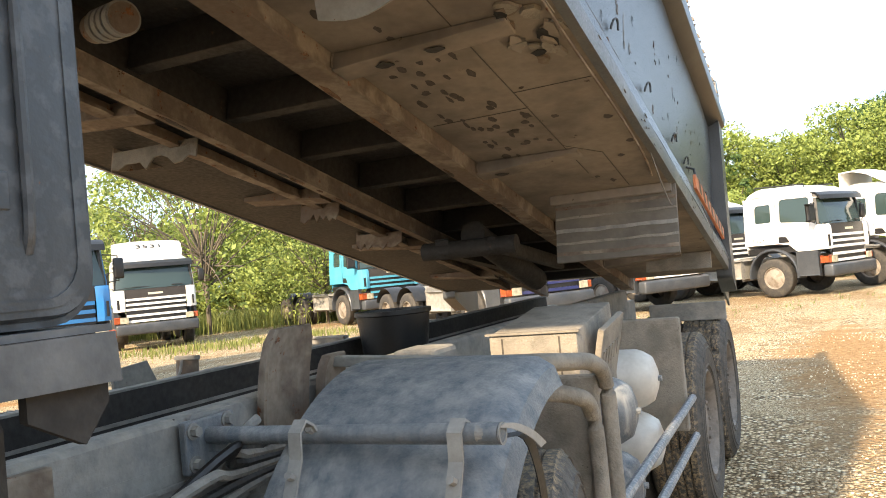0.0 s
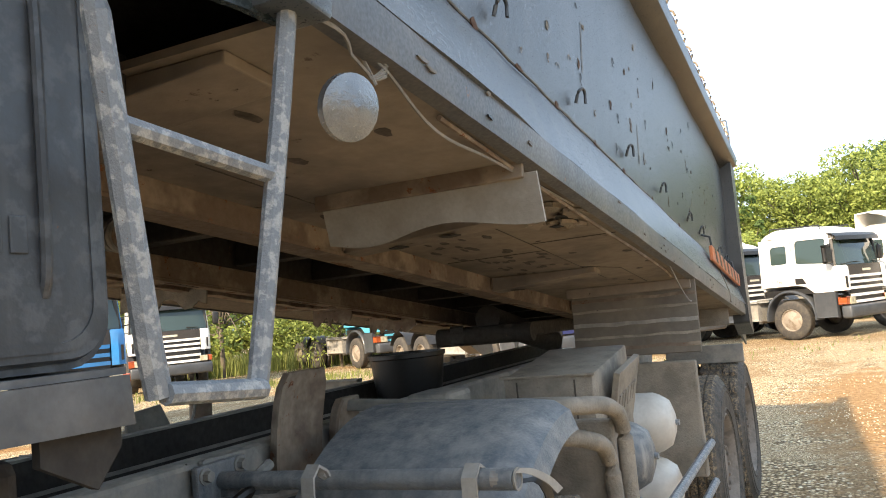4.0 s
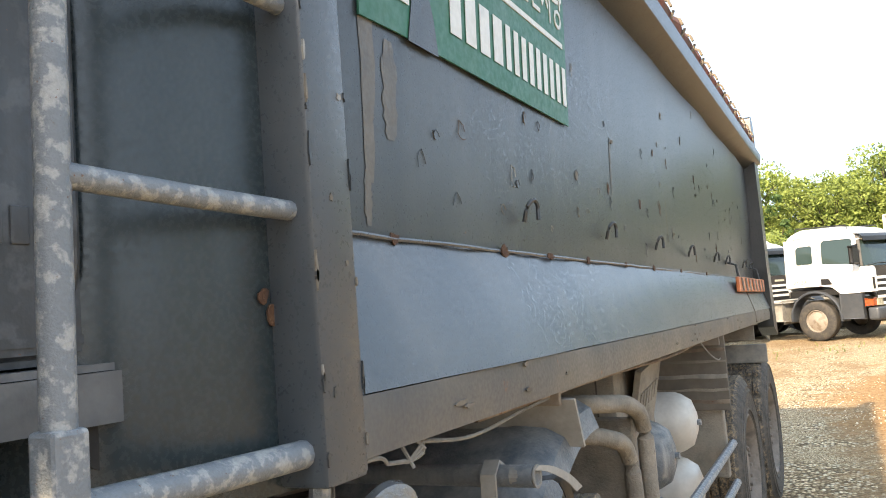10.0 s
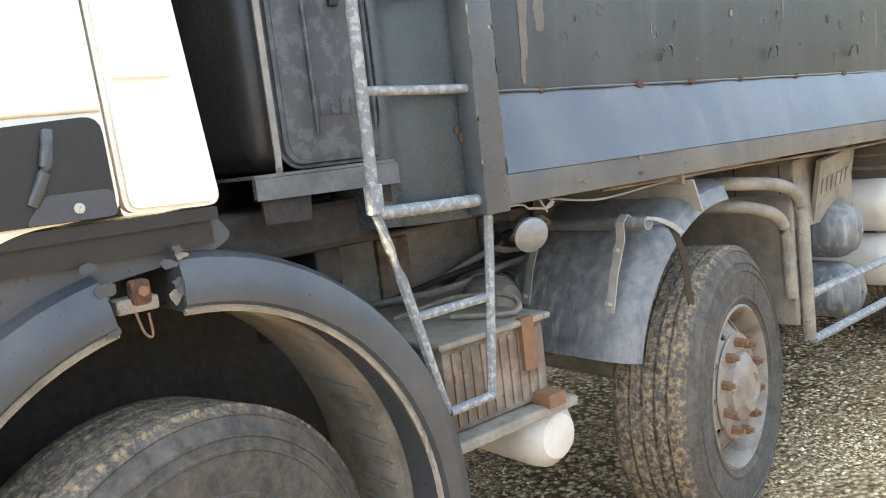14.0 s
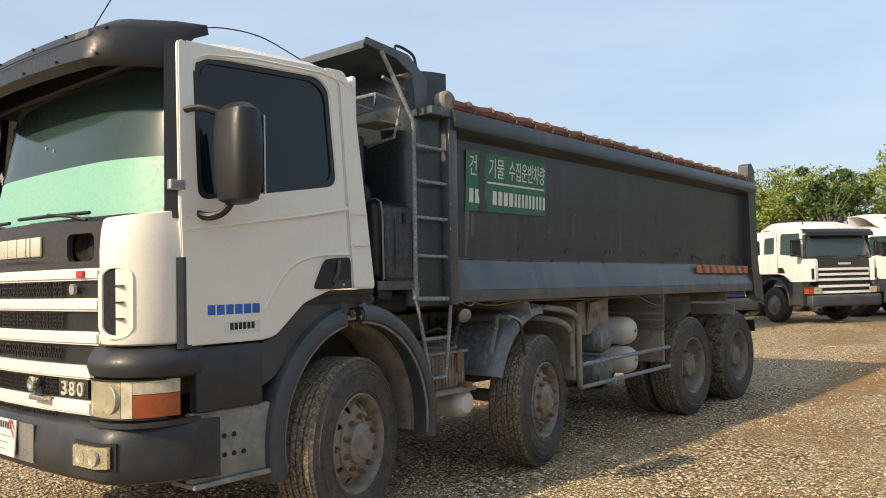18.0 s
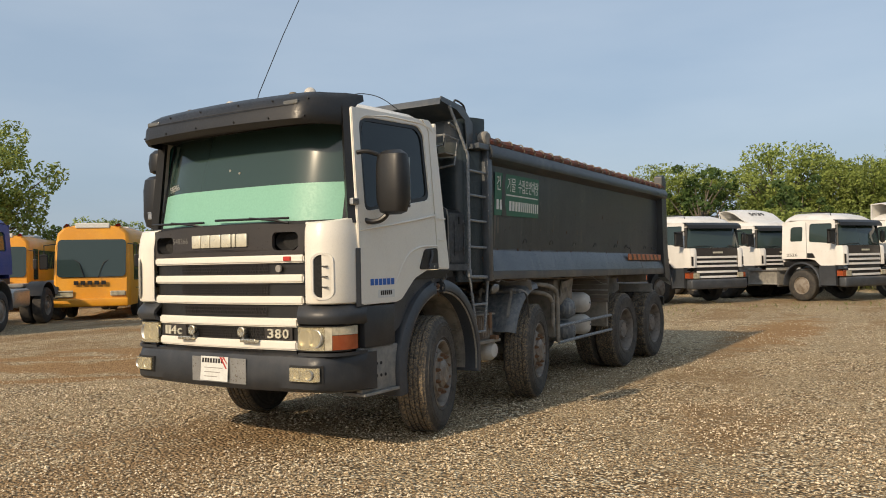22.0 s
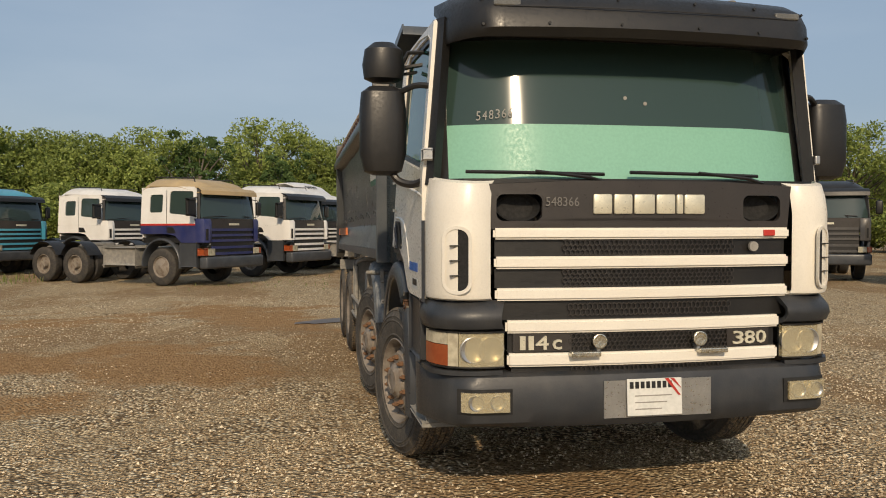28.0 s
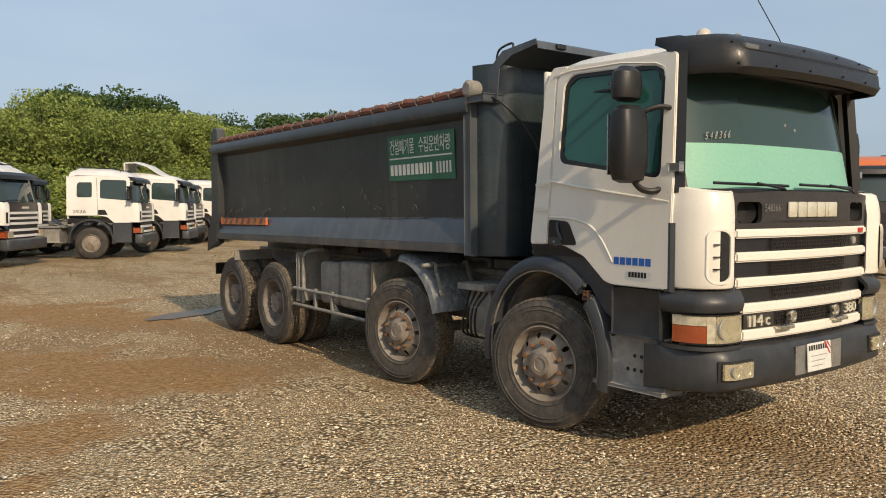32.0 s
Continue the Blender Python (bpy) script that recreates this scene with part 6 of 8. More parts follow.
    if s > 0:
        lines = ((0.0, 0.085, "건"), (0.24, 0.19, "기물"), (0.50, 0.50, "수집운반차량"))
    else:
        lines = ((0.0, 0.42, "건설폐기물"), (0.50, 0.50, "수집운반차량"))
    for dy, w, text in lines:
        part("sign_lettering", fit_words(text, w, 0.15, on(s * 1.2055, yl + s * dy, 2.255), 0.001), M_WHITEDEC, sg, "white painted lettering", shift=-PIVOT)
    part("sign_rule", nbox(s * 1.204, s * 1.2065, y_a + (0.26 if s > 0 else 0.04), y_b - 0.03, 2.208, 2.222), M_WHITEDEC, sg, shift=-PIVOT)
    for k in range(17):
        if (s > 0 and k in (2, 3)) or (s < 0 and k == 11):
            continue
        a = k * 0.072 if k < 8 else 0.576 + (k - 8) * 0.050
        bm = nbox(a, a + (0.05 if k < 8 else 0.028), 0.02, 0.125, 0, 0.001)
        bmesh.ops.transform(bm, matrix=on(s * 1.2055, yl, 2.03), verts=bm.verts)
        part("sign_bar", bm, M_WHITEDEC, sg, shift=-PIVOT)
    for o in (sg, *sg.children_recursive):
        for v in o.data.vertices:
            v.co.x += s * (v.co.z + PIVOT.z - 2.45) * 0.042
    if s > 0:
        bm = plate([(1.185, 1.985), (1.20, 2.06), (1.178, 2.12), (1.19, 2.2), (1.175, 2.30), (1.20, 2.437), (1.275, 2.437), (1.25, 2.32), (1.27, 2.2), (1.255, 2.12), (1.285, 2.05), (1.30, 1.985)], [], "x", 1.2052, 0.0016)
        for v in bm.verts:
            v.co.x += (v.co.z - 2.45) * 0.042
        bed("peeled_patch", bm, M_BED, "gap where the sign has peeled")

# stained strips, chips along the corner post and the joint in the skirt
M_STAIN = material("tan_stain", (0.145, 0.127, 0.102), 0.5, second=(0.085, 0.080, 0.072), amount=0.9, scale=9, fine=120, bump=0.05)
rw = random.Random(31)
for y, w, z0, z1 in ((1.058, 0.050, 1.72, 2.42), (1.128, 0.050, 1.80, 1.97), (1.05, 0.022, 1.65, 1.74), (2.55, 0.02, 1.86, 2.05), (3.4, 0.02, 1.75, 1.93)):
    n = 14
    bm = bmesh.new()
    for k in range(n + 1):
        z = z0 + (z1 - z0) * k / n
        h = w * (0.25 + 0.75 * math.sin(math.pi * (0.06 + 0.88 * k / n)) ** 0.6) * 0.5
        ring = [bm.verts.new((wall_x(1, yy, z) + 0.0012, yy, z)) for yy in (y - h * rw.uniform(0.7, 1.2), y, y + h * rw.uniform(0.7, 1.2))]
        if k:
            for a_, b_, c_, d_ in zip(last, last[1:], ring, ring[1:]):
                bm.faces.new((a_, b_, d_, c_))
        last = ring
    bed("peeled_strip", bm, M_STAIN, "tan strip where the paint has worn thin", True)
for k in range(40):
    z = rw.uniform(1.34, 2.5)
    if k % 4:
        bm = flake(rw, (0.812 if rw.random() < 0.6 else 0.897, z), rw.uniform(0.0015, 0.004), rw.uniform(0.004, 0.022), 1.2605, 1)
    else:
        bm = flake(rw, (rw.uniform(0.82, 0.89), z), rw.uniform(0.002, 0.006), rw.uniform(0.003, 0.010), 1.2602, 1)
    bed("paint_chip", bm, (M_BARE, M_BED, M_STRAP, M_BARE, M_BED)[k % 5])
for k in range(26):
    y, z = rw.uniform(1.05, 6.4), rw.uniform(1.325, 1.40)
    bed("paint_chip", flake(rw, (y, z), rw.uniform(0.006, 0.03), rw.uniform(0.002, 0.006), 1.2525, 1), (M_BARE, M_STAIN, M_BED)[k % 3])
bm = tube(bmesh.new(), [(1.170, 5.62, 1.628), (1.202, 5.62, 1.57), (1.230, 5.625, 1.48), (1.252, 5.63, 1.403), (1.254, 5.63, 1.33)], 0.003, 6)
bed("skirt_joint", bm, M_BARE, "welded joint across the skirt")

# rear: cross beam, tailgate and its side wings
bed("tailgate", nbox(-1.14, 1.14, 6.74, 6.80, 1.36, 2.62, bev=0.01), M_BED, "dark steel tailgate")
for s in (1, -1):
    bed("tail_wing", plate([(6.85, 1.75), (7.25, 1.45), (7.32, 1.12), (6.92, 1.20)], [], "x", s * 1.16, s * 0.015), M_BED, "flared rear chute plate")
bed("canopy_roof", thicken(loft(bmesh.new(), [[(x, y, z) for x in (-1.15, -0.5, 0, 0.5, 1.15)] for y, z in ((0.09, 2.985), (0.10, 3.03), (0.13, 3.055), (0.34, 3.01), (0.56, 2.93))]), 0.008), M_BED2, "sloping sheet of the cab guard", True)
# ladder stays beside the guard, folding step frame
for x in (1.19,):
    bed("ladder_rail", tube(bmesh.new(), [(1.15, 0.26, 3.0), (1.18, 0.38, 2.78), (1.21, 0.50, 2.55), (1.215, 0.495, 1.9), (1.217, 0.49, 1.40)], 0.0155, 10), M_STEEL, "worn flaking steel ladder rail", True)
    bed("ladder_rail", nbox(1.199, 1.235, 0.472, 0.508, 1.350, 1.425, bev=0.005), M_STEEL, "square socket at the ladder joint")
    for z in (1.347, 1.64, 1.90, 2.15, 2.39):
        r = 0.017 if z < 1.5 else 0.0125
        bed("ladder_rung", tube(bmesh.new(), [(1.217, 0.495, z + 0.006), (1.222, 0.65, z + 0.002), (1.228, 0.81, z)], r, 10), M_STEEL, "worn steel ladder rung", True)
    bed("ladder_leg", tube(bmesh.new(), [(1.217, 0.49, 1.36), (1.214, 0.52, 1.26), (1.208, 0.55, 1.18), (1.192, 0.645, 0.85), (1.192, 0.66, 0.80)], 0.0145, 8), M_STEEL, "hanging lower ladder leg", True)
    bed("ladder_leg", tube(bmesh.new(), [(1.22, 0.85, 1.315), (1.212, 0.845, 1.18), (1.194, 0.82, 0.83), (1.194, 0.815, 0.80)], 0.0135, 8), M_STEEL, "hanging lower ladder leg", True)
    for z, ya, yb in ((1.075, 0.585, 0.84), (0.803, 0.66, 0.815)):
        bed("ladder_rung", tube(bmesh.new(), [(1.201, ya, z), (1.203, yb, z + 0.004)], 0.0125, 8), M_STEEL, "worn steel ladder rung", True)
bm = bmesh.new()
tube(bm, [(0.80, 0.50, 2.70), (0.80, 0.25, 2.72), (1.10, 0.25, 2.72), (1.10, 0.50, 2.70), (1.10, 0.42, 2.45), (0.85, 0.42, 2.42)], 0.012, 6)
tube(bm, [(0.80, 0.25, 2.72), (0.82, 0.25, 2.60), (1.09, 0.25, 2.62), (1.10, 0.25, 2.72)], 0.012, 6)
bed("step_frame", bm, M_STEEL, "folded wire step frame on the front wall", True)
bed("step_mesh", nbox(0.83, 1.08, 0.30, 0.52, 2.55, 2.56, m=None), M_FRAME, "perforated metal tread")
bed("front_brace", tube(bmesh.new(), [(1.08, 0.56, 2.80), (1.12, 0.30, 2.84)], 0.012, 6), M_STEEL)
bed("front_cable", tube(bmesh.new(), smoothed([(-1.18, 0.62, 2.66), (-1.10, 0.5, 2.55), (-0.95, 0.42, 2.35), (-0.80, 0.40, 2.1)], 5), 0.012, 6), M_BLACK, "black hose on the front wall")
bed("guard_lamp", nbox(-0.95, -0.85, 0.07, 0.10, 3.0, 3.04, bev=0.006), M_BLACK, "small dark lamp on the cab guard")
# rust hole on the front corner, scab of rust
for a_, z, r in ((9, 1.515, 0.015), (12, 1.538, 0.009), (26, 1.335, 0.010), (34, 1.33, 0.011), (12, 1.95, 0.005)):
    c_, q_ = math.cos(radians(a_)), math.sin(radians(a_))
    bm = flake(random.Random(int(a_ + 9)), (0.0, 0.0), r, r * 1.35, 0.0, 1)
    bmesh.ops.transform(bm, matrix=Matrix.Translation((0.90 + 0.297 * c_, 0.86 - 0.302 * q_, z)) @ Matrix.Rotation(radians(-a_), 4, "Z"), verts=bm.verts)
    bed("rust_scab", bm, M_RUST, "rusted through spot with flaking edge")
# mirror lamp wired below the corner
ml = bed("work_lamp", lathe(bmesh.new(), [(0.0, 0.018), (0.02, 0.015), (0.036, 0.008), (0.045, 0.004), (0.052, 0.0), (0.052, -0.014), (0.043, -0.024), (0.0, -0.03)], 28), M_LAMPFACE, "round lamp hung on twisted wire", True)
for v in ml.data.vertices:
    v.co = Matrix.Rotation(radians(-20), 3, "Z") @ (Matrix.Rotation(radians(18), 3, "Y") @ (v.co + PIVOT)) + Vector((1.235, 1.005, 1.222)) - PIVOT
for k in range(3):
    bed("lamp_wire", tube(bmesh.new(), smoothed([(1.23, 0.87, 1.315 + k * 0.004), (1.24, 0.96, 1.315), (1.22, 1.02, 1.29), (1.235, 1.05, 1.325 - k * 0.01), (1.21, 1.01, 1.335), (1.225, 1.03, 1.28)], 4), 0.003, 5), M_FRAME, "twisted loose wire", True)
bed("lamp_wire", tube(bmesh.new(), smoothed([(1.23, 1.05, 1.315), (1.2, 1.3, 1.285), (1.2, 1.6, 1.30), (1.2, 2.2, 1.32)], 5), 0.0035, 5), M_FRAME, "thin loose wire", True)
bed("lamp_wire", tube(bmesh.new(), smoothed([(1.22, 3.6, 1.32), (1.22, 3.9, 1.235), (1.22, 4.15, 1.21), (1.22, 4.3, 1.32)], 5), 0.0035, 5), M_FRAME, "thin loose wire", True)
# underside: two long beams, cross members, boards, lift arms
def blot(rs_, cx, cy, rx, ry, z, thick, n=11):
    """A flat ragged patch under the floor."""
    pts = [(cx + rx * rs_.uniform(0.6, 1.15) * math.cos(j * math.tau / n), cy + ry * rs_.uniform(0.6, 1.15) * math.sin(j * math.tau / n)) for j in range(n)]
    return plate(pts, [], "z", z, -thick)


ru = random.Random(17)
for s in (1, -1):
    # upper web coloured near-black for the shade above the lit beam band
    bed("beam_web", nbox(s * 0.345, s * 0.43, 0.92, 6.95, 1.34, 1.50, bev=0.004), M_VOID, "upper web of the floor beam, darkened for shade")
    bed("long_beam", nbox(s * 0.340, s * (0.385 if s < 0 else 0.437), 0.92, 6.95, 1.262, 1.345, bev=0.006), M_BEAM, "rusty brown longitudinal floor beam")
    bm = nbox(s * 0.335, s * (0.385 if s < 0 else 0.44), 0.92, 6.95, 1.252, 1.2615)
    bed("beam_flange", bm, M_BEAM, "rust-flaked flange")
    for k in range(22):
        y = ru.uniform(1.2, 6.4)
        bed("rust_flake", blot(ru, s * (0.345 + 0.02 * ru.random()), y, ru.uniform(0.006, 0.014), ru.uniform(0.02, 0.07), 1.2518, 0.002), (M_RUST, M_OIL, M_NUT)[k % 3])
# cross beams coloured near-black for the shade between the long beams
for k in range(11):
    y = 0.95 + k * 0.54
    bed("cross_beam", nbox(-0.335, 0.335, y - 0.03, y + 0.03, 1.36, 1.50, bev=0.004), M_VOID, "cross beam under the floor, darkened for shade")
for s in (1, -1):
    for y, xe in ((0.97, 1.05), (2.20, 1.06), (3.46, 0.93), (4.70, 1.0), (5.92, 1.0)):
        bm = nbox(s * 0.44, s * xe, y - 0.05, y + 0.05, 1.262, 1.324, bev=0.004)
        for v in bm.verts:
            if v.co.z < 1.30:
                v.co.z += 0.04 * max(0.0, (abs(v.co.x) - 0.44) / (xe - 0.44)) ** 1.5
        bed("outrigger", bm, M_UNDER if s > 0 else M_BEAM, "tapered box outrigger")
        bed("weld_bead", tube(bmesh.new(), [(s * 0.442, y - 0.052, 1.27), (s * 0.442, y - 0.054, 1.30), (s * 0.445, y - 0.052, 1.322)], 0.005, 6), M_BEAM)
# ragged second ledge and torn plates on the far beam
bm = nbox(-0.62, -0.56, 1.1, 6.6, 1.272, 1.286)
bmesh.ops.subdivide_edges(bm, edges=[e for e in bm.edges if abs(e.verts[0].co.y - e.verts[1].co.y) > 1], cuts=60)
for v in bm.verts:
    v.co.x += 0.02 * noise.noise(Vector((v.co.y * 6, v.co.x * 40, 2.0)))
    v.co.z += 0.006 * noise.noise(Vector((v.co.y * 9, v.co.x * 30, 5.0)))
bed("ragged_ledge", bm, M_BEAM, "rust-eaten ledge beside the beam")
bed("ledge_web", nbox(-0.585, -0.575, 1.1, 6.6, 1.28, 1.326), M_BEAM)
for y, x0, x1, mt in ((2.52, -0.47, -0.95, M_MUD), (3.62, -0.46, -0.70, M_BEAM), (4.35, -0.46, -0.78, M_BEAM)):
    n = 12
    low = [(x0 + (x1 - x0) * j / n, 1.225 + ru.uniform(-0.035, 0.028)) for j in range(n + 1)]
    bed("torn_bracket", plate([(x1, 1.30), (x0, 1.30)] + low, [], "y", y, 0.008), mt, "torn rusty bracket plate")
    bed("bracket_gusset", plate([(y, 1.324), (y + 0.30, 1.324), (y, 1.21)], [], "x", x1, -0.008), M_BEAM)
# plate joints, oil stains and a rusted-through crust in the near underside
for a_, b_ in (((0.88, 1.95), (0.88, 3.80)), ((0.88, 2.72), (1.20, 2.70)), ((0.46, 2.90), (0.88, 2.88)), ((0.88, 3.36), (1.02, 3.52)), ((1.02, 3.52), (1.02, 4.08)), ((0.60, 1.95), (0.60, 1.30))):
    bed("plate_joint", tube(bmesh.new(), [(a_[0], a_[1], 1.3245), (b_[0], b_[1], 1.3245)], 0.0022, 5), M_OIL)
for k in range(64):
    x, y = ru.uniform(0.50, 0.86), ru.uniform(2.30, 3.40)
    if k > 44:
        x, y = ru.uniform(0.5, 1.18), ru.uniform(1.0, 4.1)
    bed("oil_stain", blot(ru, x, y, ru.uniform(0.008, 0.022), ru.uniform(0.015, 0.04), 1.3245, 0.0008, 9), M_OIL)
for x, y in ((0.62, 2.2), (0.80, 2.19), (0.55, 3.455)):
    bed("oil_stain", blot(ru, x, y, 0.04, 0.022, 1.2605 + 0.04 * ((x - 0.44) / 0.6) ** 1.5, 0.002), M_VOID)
for k in range(16):
    a = k * 0.9
    x, y = 1.09 + 0.085 * math.cos(a) * ru.uniform(0.5, 1.1), 2.28 + 0.20 * math.sin(a) * ru.uniform(0.5, 1.1)
    bm = blot(ru, 0, 0, ru.uniform(0.02, 0.045), ru.uniform(0.03, 0.07), 0, ru.uniform(0.006, 0.016))
    bmesh.ops.transform(bm, matrix=Matrix.Translation((x, y, 1.322)) @ Matrix.Rotation(ru.uniform(-0.25, 0.25), 4, "X") @ Matrix.Rotation(ru.uniform(-0.25, 0.25), 4, "Y"), verts=bm.verts)
    bed("mud_crust", bm, (M_MUD, M_UNDER, M_BEAM)[k % 3], "cracked crust of dried mud")
for x, y, rx, ry in ((1.14, 2.33, 0.03, 0.07), (1.08, 2.42, 0.025, 0.03), (1.05, 2.14, 0.02, 0.035)):
    bed("rust_hole", blot(ru, x, y, rx, ry, 1.312, 0.001, 13), M_DARK, "dark hole rusted through")
bed("edge_wire", tube(bmesh.new(), smoothed([(1.205, 1.3, 1.312), (1.195, 2.2, 1.308), (1.205, 3.0, 1.30), (1.19, 3.6, 1.308), (1.16, 3.95, 1.318)], 5), 0.006, 6), M_BEAM, "loose cable clipped along the edge", True)
# mud boards hung below the floor
mb = bed("mud_board", nbox(0.60, 1.245, 4.14, 4.16, 0.955, 1.335, bev=0.004), M_WOOD, "hanging grey board streaked with mud")
for z, h, mt in ((0.99, 0.018, M_BEAM), (1.05, 0.012, M_MUD), (1.115, 0.020, M_FRAME), (1.19, 0.012, M_MUD), (1.245, 0.016, M_BEAM)):
    bm = nbox(0.602, 1.243, 4.136, 4.141, z, z + h)
    bmesh.ops.subdivide_edges(bm, edges=[e for e in bm.edges if abs(e.verts[0].co.x - e.verts[1].co.x) > 0.3], cuts=16)
    for v in bm.verts:
        v.co.z += 0.008 * noise.noise(Vector((v.co.x * 9, v.co.z * 20, 1.0)))
    part("board_groove", bm, mt, mb, shift=-PIVOT)
part("board_batten", nbox(0.58, 1.225, 4.115, 4.135, 1.275, 1.324, bev=0.003), M_UNDER, mb, shift=-PIVOT)
rings = [[(0.655 + 0.60 * j / 16, 1.72 + (1.30 - z) * 0.35 * (1 + 0.5 * math.sin(j * 0.55)) , z - 0.012 * (1.30 - z) / 0.1 * math.sin(j * 0.5)) for j in range(17)] for z in (1.30, 1.265, 1.23, 1.20)]
fl = bed("mud_board", thicken(loft(bmesh.new(), rings), 0.008), M_STRAP, "curled grey rubber flap below the front mudguard", True)
part("board_batten", nbox(0.64, 1.225, 1.70, 1.715, 1.285, 1.36, bev=0.003), M_BEAM, fl, shift=-PIVOT)
bed("mud_board", nbox(0.74, 1.20, 5.92, 5.935, 1.20, 1.322, bev=0.004), M_MUD, "hanging grey board streaked with mud")
bed("hydraulic_lift", nrod((0.0, 4.4, 1.24), (0.0, 5.6, 1.16), 0.08, 20), M_VOID, "hydraulic lift cylinder", True)
for s in (1, -1):
    bm = nbox(s * 0.13, s * 0.19, 4.3, 5.7, 1.24, 1.33, bev=0.012)
    for v in bm.verts:
        v.co.z -= 0.10 * (5.7 - v.co.y)
    bed("lift_arm", bm, M_VOID, "heavy dark lift arm")
bed("arm_shaft", nrod((-0.30, 4.35, 1.14), (0.30, 4.35, 1.14), 0.055, 16), M_VOID, "dark pivot shaft of the lift", True)
bed("front_beam", nbox(-0.85, 0.85, 0.86, 0.92, 1.27, 1.36, bev=0.006), M_VOID, "dark front cross beam")
cc = bed("cylinder_cap", nrod((-0.16, 1.70, 1.335), (0.055, 1.62, 1.285), 0.047, 20), M_BEAM, "ribbed dusty cylinder end", True)
for k in range(4):
    f = 0.25 + 0.2 * k
    c_ = Vector((-0.16, 1.70, 1.335)).lerp(Vector((0.055, 1.62, 1.285)), f)
    part("rib", nrod(c_, c_ + Vector((0.028, -0.0104, -0.0065)), 0.054, 20), M_FRAME, cc, smooth=True, shift=-PIVOT)
# tarp heap over the load, seen above the rails
rings = [[(x, 0.95 + k * 0.23, 2.60 + 0.03 * noise.noise(Vector((x * 3, k * 0.7, 0)))) for x in [-1.12 + 2.24 * j / 12 for j in range(13)]] for k in range(26)]
bed("net_cover", thicken(loft(bmesh.new(), rings), 0.01), M_TARP, "reddish net stretched over the load bed", True)


# ---- gear on the chassis ----
# hydraulic oil tank behind the cab on the left, on a bracket
tank = part("oil_tank", nbox(0.60, 1.06, 0.225, 0.70, 1.519, 2.06, bev=0.06, seg=4), M_BLACK, truck, "dark grey oil tank with scratched paint", smooth=True)
bm = plate(round_rect(0.29, 0.665, 1.52, 2.02, 0.06), [], "x", 1.06, 0.022)
bmesh.ops.bevel(bm, geom=[e for e in bm.edges if e.calc_face_angle(0) > 1.0], offset=0.012, segments=3, affect="EDGES")
part("pressed_panel", bm, M_PANEL, tank, "pressed side with peeled paint", smooth=True)
part("pressed_ridge", plate(round_rect(0.315, 0.645, 1.54, 1.995, 0.05), [round_rect(0.325, 0.635, 1.55, 1.985, 0.045)], "x", 1.080, 0.004), M_PANEL, tank)
for y in (0.40, 0.575):
    part("pressed_rib", tube(bmesh.new(), smoothed([(1.078, y, 1.60), (1.086, y, 1.64), (1.087, y, 1.80), (1.086, y, 1.92), (1.076, y, 1.96)], 4), 0.0065, 8), M_PANEL, tank, smooth=True)
part("hasp", nbox(1.082, 1.092, 0.475, 0.505, 1.91, 1.985, bev=0.004), M_BLACK, tank, "small dark hasp")
for k in range(5):
    part("raised_mark", nbox(1.081, 1.0845, 0.415 + k * 0.03, 0.436 + k * 0.03, 1.645, 1.685, bev=0.0015), M_PANEL, tank)
part("tank_strap", thicken(loft(bmesh.new(), [[(x, y, z) for y in (0.269, 0.285)] for x, z in ((0.62, 2.075), (1.03, 2.075), (1.075, 2.05), (1.09, 1.98), (1.092, 1.55), (1.085, 1.47))]), 0.005), M_FRAME, tank, "steel strap round the tank")
part("strap_bolt", nrod((1.085, 0.277, 1.455), (1.085, 0.277, 1.53), 0.008, 8), M_BEAM, tank)
part("filler_pipe", tube(bmesh.new(), smoothed([(0.85, 0.35, 2.05), (0.85, 0.35, 2.14), (0.80, 0.30, 2.17), (0.65, 0.25, 2.15)], 4), 0.045, 12), M_BLACK, tank, smooth=True)
br = part("tank_bracket", plate([(0.20, 1.508), (0.655, 1.508), (0.66, 1.452), (0.20, 1.458)], [], "x", 1.098, 0.012), M_BRACKET, truck, "folded grey tank bracket")
for outline in ([(0.22, 1.457), (0.35, 1.455), (0.345, 1.395), (0.22, 1.40)], [(0.55, 1.452), (0.655, 1.451), (0.655, 1.43), (0.62, 1.388), (0.55, 1.425)]):
    part("bracket_web", plate(outline, [], "x", 1.080, 0.012), M_VOID, br, "dark gusset below the fold")
# added box that blocks the bright ground and darkens the space below the bracket
part("relay_box", nbox(0.60, 1.0, 0.12, 0.60, 1.30, 1.43, bev=0.02), M_VOID, truck, "added dark filler box under the tank bracket")
part("bracket_top", nbox(0.55, 1.105, 0.20, 0.655, 1.509, 1.517), M_BRACKET, br)
part("bracket_arm", nbox(0.40, 0.95, 0.42, 0.50, 1.20, 1.44, bev=0.01), M_VOID, br)
part("air_filter", nrod((0.52, 0.30, 1.30), (0.52, 0.30, 2.55), 0.16, 24), M_BLACK, truck, "black upright air cleaner behind the cab", smooth=True)
part("intake_stack", nbox(0.62, 0.98, 0.14, 0.24, 2.08, 2.50, bev=0.03), M_BLACK, truck, smooth=True)
# battery box, air tank and valves between the front axles on the left
bb = part("battery_box", nbox(0.55, 1.13, 0.66, 1.06, 0.74, 0.985, bev=0.012), M_BEAM, truck, "dusty battery box with rusty strap ends", smooth=True)
part("box_lid", nbox(0.53, 1.15, 0.64, 1.08, 0.985, 1.005, bev=0.008), M_MUD, bb, "mud-coloured lid")
bm = bmesh.new()
